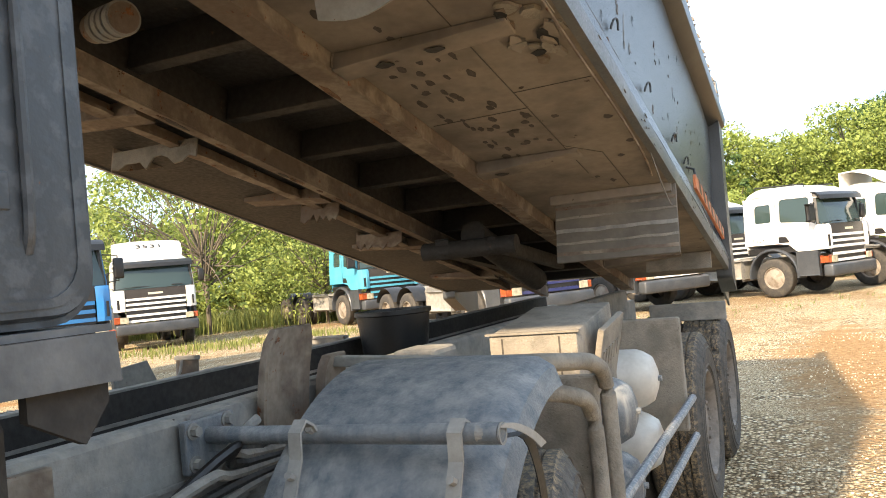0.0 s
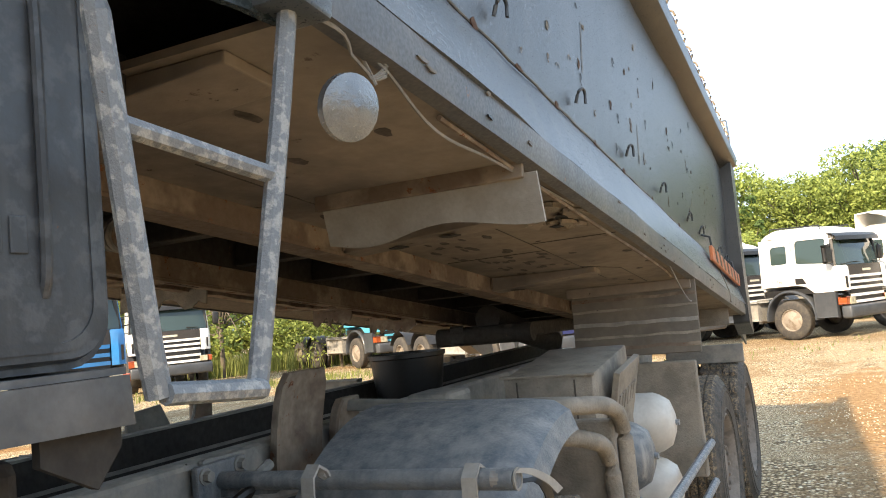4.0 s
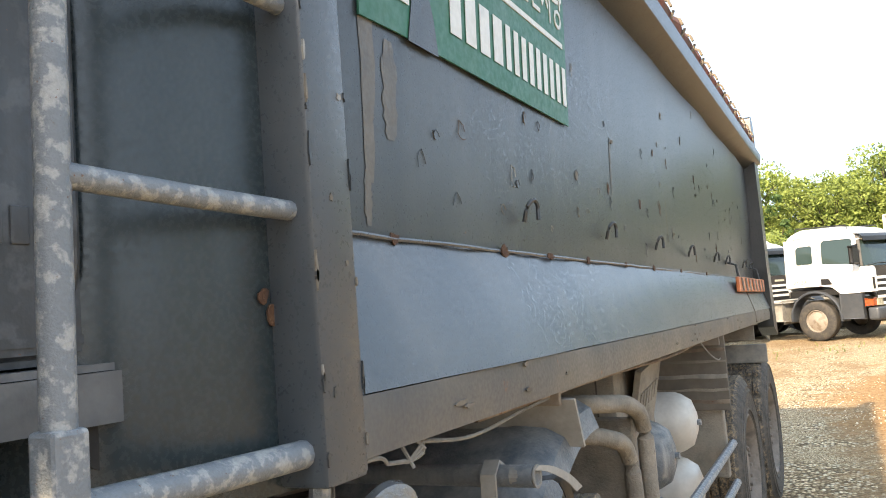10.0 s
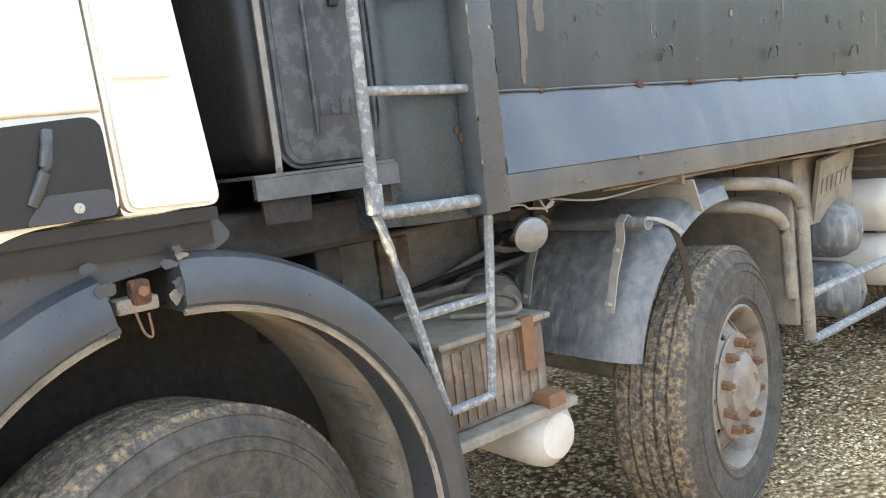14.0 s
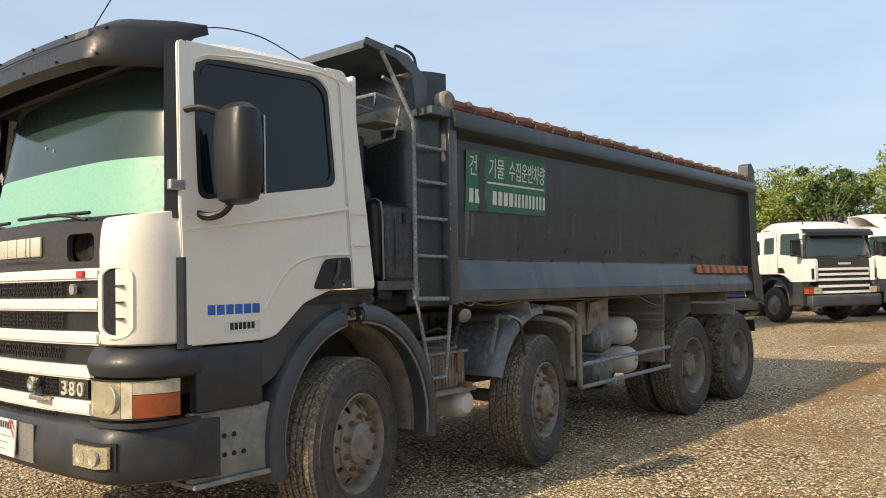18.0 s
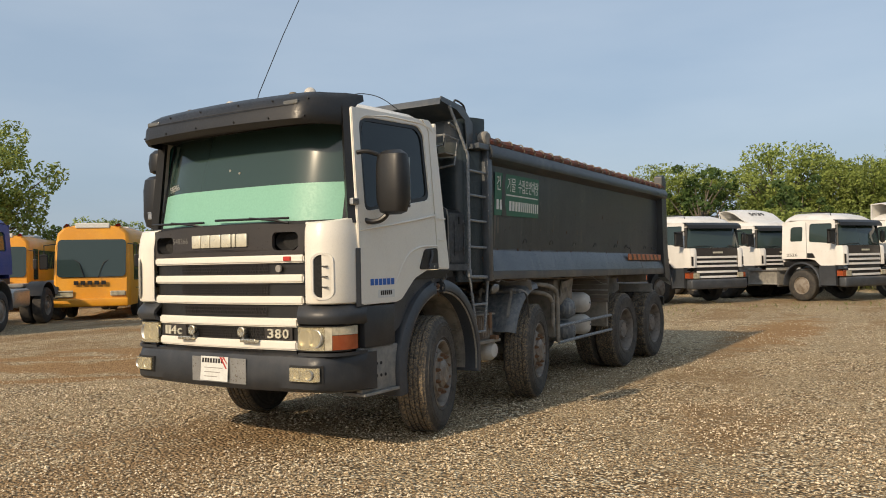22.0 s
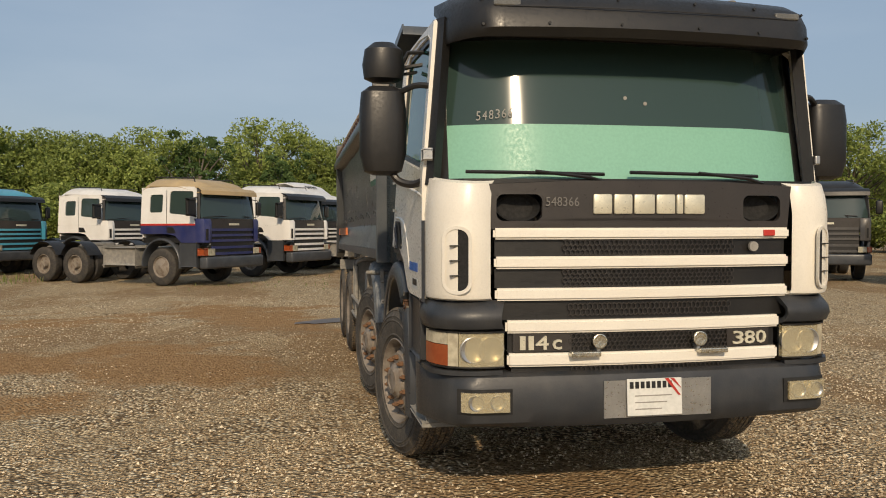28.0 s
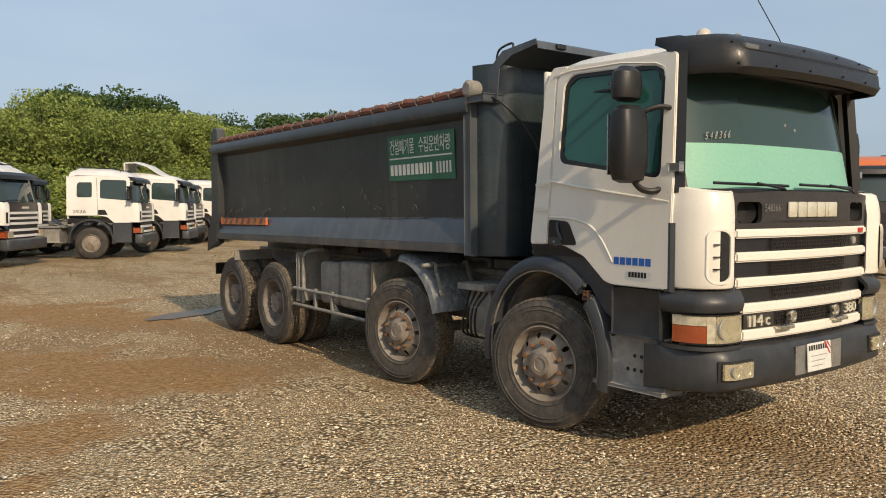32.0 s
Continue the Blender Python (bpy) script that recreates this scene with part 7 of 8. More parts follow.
for k in range(10):
    box(bm, 1.13, 1.136, 0.69 + k * 0.036, 0.705 + k * 0.036, 0.76, 0.97)
part("box_rib", bm, M_BEAM, bb)
part("rusty_strap", nbox(1.132, 1.152, 0.95, 1.00, 0.85, 1.01), M_NUT, bb, "rusty strap")
part("rusty_strap", nbox(1.132, 1.205, 0.98, 1.05, 0.735, 0.775), M_NUT, bb, "rusty strap")
part("box_handle", tube(bmesh.new(), smoothed([(0.75, 0.78, 1.01), (0.85, 0.95, 1.05), (1.0, 1.05, 1.05), (1.10, 0.98, 1.02), (0.95, 0.85, 1.02)], 4), 0.009, 6), M_MUD, bb)
part("box_tray", nbox(0.50, 1.19, 0.60, 1.12, 0.705, 0.738, bev=0.008), M_MUD, bb, "muddy support tray")
part("small_air_tank", lathe(bmesh.new(), [(0.0, 0.03), (0.07, 0.02), (0.105, -0.02), (0.11, -0.06), (0.11, -0.5), (0, -0.5)], 24, (1.12, 1.07, 0.61)), M_TANK, truck, "small cream air tank under the tray", smooth=True)
# round tanks in the side guard
for y, z, r, mat, nm in ((3.66, 0.975, 0.135, M_TANK, "cream compressed air tank"), (3.66, 0.69, 0.135, M_TANK, "cream compressed air tank"),
                         (3.14, 0.93, 0.135, M_FENDER, "grey compressed air tank"), (3.14, 0.64, 0.135, M_FENDER, "grey compressed air tank")):
    at_ = part("air_tank", lathe(bmesh.new(), [(0.0, 0.045), (0.05, 0.04), (0.10, 0.02), (r - 0.01, -0.02), (r, -0.05), (r, -0.62), (0, -0.62)], 28, (1.12, y, z)), mat, truck, nm, smooth=True)
    part("drain_valve", nrod((1.155, y, z), (1.18, y, z), 0.013, 8), M_STEEL, at_)
bm = nbox(0.71, 1.05, 2.79, 3.36, 0.98, 1.285, bev=0.010)
for v in bm.verts:
    if v.co.z > 1.1:
        v.co.z += (v.co.y - 2.79) * 0.115
tb = part("tool_box", bm, M_MUD, truck, "dusty steel box with a tilted plate", smooth=True)
for x_, y_ in ((0.76, 2.80), (0.98, 2.80)):
    part("box_seam", nbox(x_, x_ + 0.006, y_ - 0.012, y_, 1.0, 1.27), M_OIL, tb)
part("box_lid", plate([(0.70, 2.78), (1.06, 2.78), (1.06, 2.81), (0.70, 2.81)], [], "z", 1.283, 0.008), M_MUD, tb)
pl = part("loose_plate", nbox(-0.012, 0.012, -0.16, 0.16, -0.16, 0.13, bev=0.003), M_MUD, tb, "dusty plate with plain raised blocks")
pl.matrix_local = Matrix.Translation((1.085, 3.08, 1.17)) @ Matrix.Rotation(radians(14), 4, "Y") @ Matrix.Rotation(radians(8), 4, "X")
for k in range(6):
    part("raised_block", nbox(0.012, 0.017, -0.13 + k * 0.044, -0.10 + k * 0.044, -0.03, 0.04), M_MUD, pl)
for s in (1, -1):
    part("rear_splash", nbox(s * 0.80, s * 1.20, 4.18, 4.24, 0.62, 1.20, bev=0.01), M_MUD if s > 0 else M_FRAME, truck, "mud-splashed plate ahead of the rear wheels")
    bm = bmesh.new()
    for z in (0.75, 0.555):
        tube(bm, [(s * 1.21, 2.56, z), (s * 1.215, 3.4, z + 0.012), (s * 1.215, 4.30, z + 0.02)], 0.020, 8)
    part("side_guard", bm, M_STEEL if s > 0 else M_FRAME, truck, "bent side guard rails", smooth=True)
part("guard_pipe", tube(bmesh.new(), smoothed([(0.90, 2.12, 1.258), (1.04, 2.09, 1.268), (1.17, 2.13, 1.262), (1.20, 2.40, 1.22), (1.20, 2.54, 1.13), (1.20, 2.55, 0.9), (1.20, 2.55, 0.56)], 6), 0.026, 10), M_MUD, truck, "bent pipe frame with dried mud", smooth=True)
part("guard_pipe", tube(bmesh.new(), smoothed([(0.60, 2.06, 1.17), (1.0, 2.10, 1.18), (1.16, 2.25, 1.15), (1.17, 2.45, 1.05), (1.17, 2.48, 0.75)], 6), 0.026, 10), M_MUD, truck, "bent pipe frame with dried mud", smooth=True)
bm = nbox(0.42, 1.13, 2.15, 2.19, 1.272, 1.306, bev=0.004)
for v in bm.verts:
    v.co.z -= (v.co.x - 0.42) * 0.045
part("frame_beam", bm, M_FRAME, truck, "dusty flat bar above the mudguard")
# upright plates, bucket and catch pegs on top of the frame
for y0, y1, z0, z1, out in ((1.765, 2.01, 1.12, 1.425, 0.05), (2.05, 2.21, 1.12, 1.318, 0.03)):
    bm = bmesh.new()
    cut = 0.05 * (y1 - y0)
    for k in range(9):
        f = k / 8
        z = z0 + (z1 - z0) * f
        w = cut * max(0.0, f - 0.85) / 0.15 * 2.0
        x = 0.404 + out * f ** 2
        ring = [bm.verts.new(p) for p in ((x + 0.035, y0 + w, z), (x + 0.004, y0 + 0.012 + w, z), (x, y0 + 0.03 + w, z), (x - 0.006, 0.5 * (y0 + y1), z), (x, y1 - 0.02 - w, z), (x + 0.012, y1 - w, z))]
        if k:
            for a_, b_, c_, d_ in zip(last, last[1:], ring, ring[1:]):
                bm.faces.new((a_, b_, d_, c_))
        last = ring
    part("guide_plate", thicken(bm, 0.010), M_BEAM, truck, "upright folded guide plate on the rail", smooth=False)
part("body_stop", nbox(0.42, 0.60, 2.55, 2.75, 1.12, 1.27, bev=0.02), M_FRAME, truck)
bk = part("oil_bucket", lathe(bmesh.new(), [(0.16, 0.0), (0.175, 0.12), (0.185, 0.21), (0.195, 0.215), (0.195, 0.235), (0.175, 0.235), (0.16, 0.05), (0.0, 0.05)], 28), M_BLACK, truck, "black oily drum between the rails", smooth=True)
bk.matrix_local = Matrix.Translation((-0.095, 3.55, 1.14)) @ Matrix.Rotation(-math.pi / 2, 4, "Y")
fp = part("frame_peg", nrod((-0.55, 2.56, 1.12), (-0.55, 2.57, 1.275), 0.046, 18), M_BEAM, truck, "small dusty canister with a lid", smooth=True)
part("lid", nrod((-0.55, 2.57, 1.275), (-0.55, 2.572, 1.292), 0.052, 18), M_FRAME, fp, smooth=True)
part("lever", tube(bmesh.new(), [(-0.54, 2.53, 1.285), (-0.50, 2.47, 1.24), (-0.48, 2.42, 1.205)], 0.006, 6), M_FRAME, fp)
part("rail_bracket", plate([(2.16, 1.16), (2.16, 1.29), (2.33, 1.305), (2.375, 1.22), (2.375, 1.16)], [], "x", -0.53, -0.012), M_FRAME, truck, "dark bolted bracket")
part("frame_ridge", tube(bmesh.new(), [(-0.47, 1.0, 1.12), (-0.47, 6.6, 1.13)], 0.03, 8), M_FRAME, truck)
for k in range(5):
    part("brake_hose", tube(bmesh.new(), smoothed([(0.42, 0.9 + k * 0.12, 1.0), (0.55, 1.2 + k * 0.1, 1.02 + 0.05 * k), (0.5, 1.6, 1.05 + 0.02 * k), (0.42, 2.2 + k * 0.1, 1.05)], 5), 0.013, 7), M_BLACK if k % 2 else M_FRAME, truck, smooth=True)
# lever box and exhaust coloured near-black for the shade around them
part("gear_lever_box", nbox(0.45, 0.72, 0.35, 0.6, 1.02, 1.30, bev=0.03), M_VOID, truck, smooth=True)
part("brake_chamber", lathe(bmesh.new(), [(0.0, 0.1), (0.06, 0.1), (0.09, 0.06), (0.095, 0), (0.09, -0.06), (0.06, -0.1), (0, -0.1)], 20, (0.62, 1.32, 0.95)), M_FRAME, truck, smooth=True)
part("exhaust", nrod((0.45, 0.5, 1.2), (0.75, 0.45, 1.18), 0.05, 14), M_VOID, truck, smooth=True)
# right side: fuel cans and frame, steps
part("fuel_tank", nbox(-1.12, -0.50, 2.75, 3.35, 0.62, 1.15, bev=0.05, seg=3), M_FRAME, truck, "dusty dark fuel tank", smooth=True)
part("fuel_tank", nbox(-1.10, -0.50, 3.42, 3.85, 0.62, 1.12, bev=0.05, seg=3), M_FRAME, truck, "dusty dark fuel tank", smooth=True)
for y in (2.58, 3.35, 3.75):
    part("guard_post", nbox(-1.225, -1.19, y - 0.02, y + 0.02, 0.545, 0.80, bev=0.004), M_FRAME, truck)
part("guard_hoop", tube(bmesh.new(), smoothed([(-1.18, 4.10, 0.6), (-1.18, 4.10, 1.1), (-1.14, 4.06, 1.22), (-0.95, 4.0, 1.24)], 5), 0.024, 8), M_FRAME, truck, smooth=True)
part("step_box", nbox(-1.16, -0.62, 0.72, 1.10, 1.02, 1.08, bev=0.01), M_FRAME, truck, "narrow dark step over the valve block")
part("valve_block", nbox(-1.05, -0.60, 0.76, 1.08, 0.62, 1.02, bev=0.03), M_FRAME, truck, smooth=True)
for k in range(4):
    part("valve_hose", tube(bmesh.new(), smoothed([(-1.05, 0.8 + 0.08 * k, 1.0), (-1.14, 0.85 + 0.05 * k, 0.85), (-1.10, 0.9 + 0.06 * k, 0.62), (-0.9, 1.0, 0.55)], 5), 0.010, 6), M_BLACK, truck, smooth=True)
for s in (1, -1):
    part("rear_guard", nbox(s * 0.72, s * 1.26, 6.02, 6.04, 1.02, 1.15, bev=0.006), M_FRAME, truck, "mud-grey guard plate above the rear wheels")
    part("rear_lamp_bar", nbox(s * 0.6, s * 1.1, 7.12, 7.16, 0.75, 0.90, bev=0.01), M_BLACK, truck)
# torn strap flying from the mudguard tube
def ribbon(pts, w):
    """A flat strip along pts, w to each side."""
    return thicken(loft(bmesh.new(), [[Vector(p) + Vector((0.3 * w, w, 0.3 * w)), Vector(p) - Vector((0.3 * w, w, 0.3 * w))] for p in smoothed(pts, 4)]), 0.003)


part("torn_strap", ribbon([(1.235, 1.50, 1.20), (1.265, 1.56, 1.185), (1.275, 1.60, 1.08), (1.272, 1.62, 0.94), (1.272, 1.66, 0.82)], 0.011), M_BLACK, truck, "torn dark strap hanging from the tube")
part("torn_strap", ribbon([(1.255, 1.45, 1.232), (1.268, 1.49, 1.222), (1.285, 1.54, 1.195), (1.295, 1.575, 1.165)], 0.010), M_STRAP, truck, "torn pale strap end")


def motions():
    """The body sinks on to the chassis."""
    rows = [(0.0, 11.5), (0.5, 10.8), (1.0, 10.0), (1.5, 9.3), (2.0, 8.65), (2.5, 7.95), (3.0, 7.3), (3.5, 6.55), (4.0, 5.8), (4.5, 5.2), (5.0, 4.5), (5.5, 3.83), (6.0, 3.13), (6.5, 2.43),
            (7.0, 1.80), (7.5, 1.22), (8.0, 0.87), (8.5, 0.58), (9.0, 0.40), (9.5, 0.20), (10.0, 0.05), (10.4, 0.0), (11.0, 0.0), (32.0, 0.0)]
    walk(body, [(t, pose(PIVOT.x, PIVOT.y, PIVOT.z - 0.03, -a - 0.6, 0, 0)) for t, a in rows])

# ---- parked tractors ----
def paint(name, c, rough=0.4):
    return material(name, c, rough, amount=0.4, scale=1.2, bump=0.02, dust=0.2)


P_BLUE, P_NAVY, P_TEAL, P_DBLUE, P_GREY, P_ORANGE = (paint("blue_paint", (0.02, 0.17, 0.42)), paint("navy_paint", (0.015, 0.022, 0.10)), paint("teal_paint", (0.06, 0.30, 0.42)),
                                                     paint("royal_blue_paint", (0.012, 0.045, 0.26)), paint("dark_grey_paint", (0.05, 0.05, 0.052)), paint("orange_paint", (0.55, 0.13, 0.025)))
P_YEL = paint("bus_yellow", (0.72, 0.30, 0.012))
M_FARGLASS = glass("far_glass", (0.035, 0.055, 0.052), 0.05, 0.9)


def far_wheel(parent, x, y, s, rear):
    w = part("wheel", lathe(bmesh.new(), [(0.30, -0.02), (0.285, -0.01), (0.26, -0.11 if rear else -0.05), (0.20, -0.12 if rear else -0.015), (0.12, -0.12 if rear else -0.015), (0.10, 0.0), (0.0, 0.01)], 24), M_RIM, parent, smooth=True)
    w.matrix_local = Matrix.Translation((s * x, y, R_T)) @ Matrix.Rotation(0 if s > 0 else math.pi, 4, "Z")
    part("tyre", lathe(bmesh.new(), [(0.295, -0.03), (0.32, 0.0), (0.42, 0.004), (0.50, -0.02), (R_T, -0.05), (R_T, -0.25), (0.5, -0.29), (0.30, -0.30)], 28), M_TYRE_FAR, w, smooth=True)
    if rear:
        part("tyre", lathe(bmesh.new(), [(0.295, -0.36), (0.50, -0.36), (R_T, -0.39), (R_T, -0.6), (0.5, -0.64), (0.30, -0.64)], 28), M_TYRE_FAR, w, smooth=True)
    return w


def tractor(label, x, y, deg, main, lower=None, roof=None, stripe=None, sleeper=0.75, spoiler=False, bar=None, group="tractors parked in the yard", number="", chassis=True, visor=None):
    """A cab-over tractor unit: faces -y before it is turned by deg."""
    lower, roof, bar = lower or main, roof or main, bar or main
    tr = thing("tractor_unit", label, "truck", group, Matrix.Translation((x, y, 0)) @ Matrix.Rotation(radians(deg), 4, "Z"))
    yr = sleeper
    win = round_poly([(-1.16, 1.95), (-1.14, 2.62), (-0.36, 2.64), (-0.30, 2.56), (-0.30, 2.02)], 0.06)
    win2 = round_poly([(-0.05, 2.05), (-0.05, 2.55), (yr - 0.38, 2.55), (yr - 0.32, 2.48), (yr - 0.32, 2.05)], 0.06)
    top = round_poly([(-1.26, 1.70), (-1.30, 1.9), (-1.24, 2.74), (-0.3, 2.77), (yr - 0.08, 2.74), (yr, 2.6), (yr, 1.70)], 0.05)
    low = round_poly([(-1.26, 1.21), (-1.27, 1.698), (yr, 1.698), (yr + 0.02, 1.45), (-0.25, 1.45), (-0.52, 1.40), (-0.74, 1.21)], 0.03)
    for s in (1, -1):
        w = part("cab_side", taper(plate(top, [win] + ([win2] if sleeper > 0.5 else []), "x", s * 1.20, -s * 0.05)), main, tr)
        part("side_window", taper(plate(win, [], "x", s * 1.175, -s * 0.006)), M_FARGLASS, w)
        if sleeper > 0.5:
            part("side_window", taper(plate(win2, [], "x", s * 1.175, -s * 0.006)), M_FARGLASS, w)
        wl = part("door_lower", plate(low, [], "x", s * 1.20, -s * 0.05), lower, tr)
        part("door_gap", nbox(s * 1.199, s * 1.2025, -0.225, -0.215, 1.46, 2.68), M_BLACK, w)
        part("handle_panel", plate(round_poly([(-0.55, 1.47), (-0.46, 1.63), (-0.24, 1.64), (-0.24, 1.47)], 0.03), [], "x", s * 1.199, s * 0.006), M_BLACK, wl)
        if stripe:
            part("side_stripe", nbox(s * 1.198, s * 1.205, -1.27, yr, 1.685, 1.735), stripe, wl, "thin painted stripe")
        rings = []
        prof = [(0.90, -1.56), (1.02, -1.595), (1.15, -1.53), (1.21, -1.40), (1.21, -1.26)]
        cpn = part("corner_panel", thicken(loft(bmesh.new(), [[(s * px_, py_ + i_, z) for px_, py_ in prof] for z, i_ in ((1.22, 0.01), (1.5, 0), (1.8, 0.01), (1.87, 0.05))]), 0.02), lower if stripe else main, tr, smooth=True)
        part("air_slot", nbox(s * 1.07, s * 1.12, -1.585, -1.56, 1.30, 1.58, bev=0.01), M_DARK, cpn)
        part("headlamp", nbox(s * 0.84, s * 1.07, -1.61, -1.56, 0.87, 1.04, bev=0.01), M_LAMP, tr)
        part("indicator", nbox(s * 1.08, s * 1.215, -1.57, -1.35, 0.87, 1.04, bev=0.02), M_AMBER, tr)
        part("mudguard", arch(s, 0.0, 0.74, 0.66, 0.85, 1.23, -8, 186, 16), M_PLASTIC, tr, smooth=True)
        part("lower_side", nbox(s * 1.12, s * 1.21, -1.30, -0.70, 0.55, 1.21, bev=0.02), M_PLASTIC, tr)
        part("pillar", taper(loft(bmesh.new(), [[(s * 1.19, -1.29 + o, z), (s * 1.13, -1.25 + o, z), (s * 1.10, -1.35 + o, z), (s * 1.15, -1.37 + o, z)] for z, o in ((1.86, 0), (2.72, 0.05))], close=True)), M_BLACK, tr)
        mir = part("mirror", nbox(s * 1.33, s * 1.52, -1.36, -1.25, 1.98, 2.38, bev=0.04, seg=3), M_BLACK, tr, smooth=True)
        part("mirror_arm", tube(bmesh.new(), [(s * 1.15, -1.28, 2.45), (s * 1.42, -1.3, 2.42), (s * 1.42, -1.3, 1.95), (s * 1.19, -1.28, 1.92)], 0.016, 6), M_BLACK, mir)
        far_wheel(tr, 1.22, 0.0, s, False)
        if chassis:
            for yy in (3.4, 4.75):
                far_wheel(tr, 1.22, yy, s, True)
                part("rear_guard", arch(s, yy, 0.63, 0.60, 0.75, 1.22, 20, 160, 10), M_BLACK, tr, smooth=True)
            part("fuel_tank", nbox(s * 0.55, s * 1.15, 0.95, 2.2, 0.55, 1.05, bev=0.08, seg=3), M_CHROME if s > 0 else M_FRAME, tr, "dull aluminium fuel tank", smooth=True)
            part("chassis_rail", nbox(s * 0.33, s * 0.40, -1.0, 5.4, 0.80, 1.06), M_FRAME, tr)
    if chassis:
        part("coupling_plate", nbox(-0.45, 0.45, 3.6, 4.5, 1.06, 1.16, bev=0.02), M_FRAME, tr)
    rp = [(-1.33, 2.64), (-1.24, 2.78), (-1.02, 2.90), (-0.55, 3.00), (yr - 0.3, 3.03), (yr - 0.06, 2.94), (yr, 2.66)]
    part("roof", thicken(loft(bmesh.new(), [[(px_, yy, max(2.60, z - 0.24 * max(0, (abs(px_) - 0.62) / 0.515) ** 2.2)) for px_ in (-1.135, -1.1, -1.0, -0.85, -0.62, -0.3, 0, 0.3, 0.62, 0.85, 1.0, 1.1, 1.135)] for yy, z in rp]), 0.03), roof, tr, smooth=True)
    part("back_wall", nbox(-1.14, 1.14, yr - 0.05, yr, 1.2, 2.75), main, tr)
    part("floor", nbox(-1.14, 1.14, -1.45, yr, 1.2, 1.35), M_BLACK, tr)
    part("seat_back", nbox(-0.8, 0.8, -0.35, -0.2, 1.4, 2.3, bev=0.08), M_SEAT, tr)
    part("windscreen", front_sheet(-1.12, 1.12, 1.88, 2.60, -1.50, 0.01, n=12, rake=0.21), M_FARGLASS, tr, smooth=True)
    part("sun_visor", thicken(loft(bmesh.new(), [[(px_, -1.60 + 0.10 * px_ * px_ + o, z) for px_ in (-1.16, -0.9, -0.45, 0, 0.45, 0.9, 1.16)] for z, o in ((2.53, 0.0), (2.64, 0.02), (2.72, 0.12), (2.74, 0.25))]), 0.02), visor or M_BLACK, tr, smooth=True)
    part("front_panel", front_sheet(-0.92, 0.92, 1.60, 1.87, -1.56, 0.03, n=12), M_GRILLE, tr, smooth=True)
    part("letter_block", nbox(-0.22, 0.21, -1.585, -1.56, 1.69, 1.75), M_LETTER, tr)
    part("grille_backing", front_sheet(-0.88, 0.88, 0.85, 1.60, -1.55, 0.02, n=10), M_BLACK, tr)
    for z0 in (1.53, 1.38, 1.23, 1.04, 0.87):
        part("grille_bar", front_sheet(-0.88, 0.88, z0, z0 + 0.07, -1.58, 0.04, n=10), bar, tr, smooth=True)
    part("bumper", nbox(-1.21, 1.21, -1.66, -1.38, 0.50, 0.83, bev=0.06, seg=3), M_PLASTIC, tr, smooth=True)
    for s in (1, -1):
        part("wiper", tube(bmesh.new(), [(s * 0.9 - 0.3, -1.53, 1.90), (s * 0.5, -1.52, 1.95), (s * 0.5 + 0.35, -1.5, 1.93)], 0.012, 6), M_BLACK, tr)
    if spoiler:
        part("roof_spoiler", thicken(loft(bmesh.new(), [[(px_ * w_, yy, z - 0.05 * abs(px_) ** 3) for px_ in (-1.05, -0.8, -0.4, 0, 0.4, 0.8, 1.05)] for yy, z, w_ in ((-0.80, 2.90, 0.9), (-0.5, 3.08, 0.97), (-0.1, 3.34, 1.0), (0.3, 3.46, 1.0), (0.7, 3.44, 1.0), (0.72, 2.8, 1.0))]), 0.03), main, tr, "moulded roof air deflector", smooth=True)
        if number:
            mt = Matrix.Translation((-0.38, -0.36, 3.195)) @ Matrix.Rotation(radians(31), 4, "X")
            part("roof_number", fit_words(number, 0.75, 0.22, mt, 0.004), M_BLACK, tr)
    else:
        for s in (1, -1):
            part("roof_bar", tube(bmesh.new(), [(s * 0.80, -0.9, 2.86), (s * 0.80, -0.86, 3.00), (s * 0.80, yr - 0.2, 3.07), (s * 0.80, yr - 0.18, 2.95)], 0.018, 6), M_BLACK, tr)
    return tr


W = M_WHITE2
M_SANDY = material("sandy_roof", (0.42, 0.31, 0.16), 0.6, scale=2, dust=0.3)
navy = tractor("white and navy tractor unit with red stripe and sandy roof", -4.85, 18.6, 54, W, P_NAVY, M_SANDY, M_RED, bar=P_NAVY, visor=M_SANDY)
tractor("white tractor unit with striped cream grille", -2.65, 22.4, 56, W)
t5 = tractor("white tractor unit with numbered roof deflector", -1.4, 27.6, 56, W, spoiler=True, number="5939")
t2526 = tractor("white tractor unit with dented bumper and side number", 1.5, 24.7, 62, W)
part("side_number", fit_words("2526", 0.42, 0.10, on_right(-1.202, 0.56, 1.53), 0.002), M_BLACK, t2526)
part("side_number", fit_words("2526", 0.42, 0.10, on_left(1.202, 0.12, 1.53), 0.002), M_BLACK, t2526)
tractor("white tractor unit with roof deflector", 4.0, 27.4, 62, W, spoiler=True)
tractor("white tractor unit at the far end of the row", 6.2, 32.5, 60, W)
tractor("white tractor unit at the far end of the row", 8.6, 34.4, 60, W)
tractor("royal blue tractor unit behind the white row", 12.0, 36.0, 60, P_DBLUE, spoiler=True, bar=P_GREY)
tractor("royal blue tractor unit half hidden in the row", -0.4, 33.2, 60, P_DBLUE, bar=P_GREY)
tractor("white tractor unit behind the navy one", -8.7, 24.8, 56, W)
tractor("teal tractor unit with striped front", -12.6, 25.2, 60, P_TEAL, bar=P_TEAL)
tractor("blue older tractor unit with white side band", -11.8, 10.5, 65, P_BLUE, stripe=M_WHITEDEC, sleeper=0.15, bar=P_BLUE)
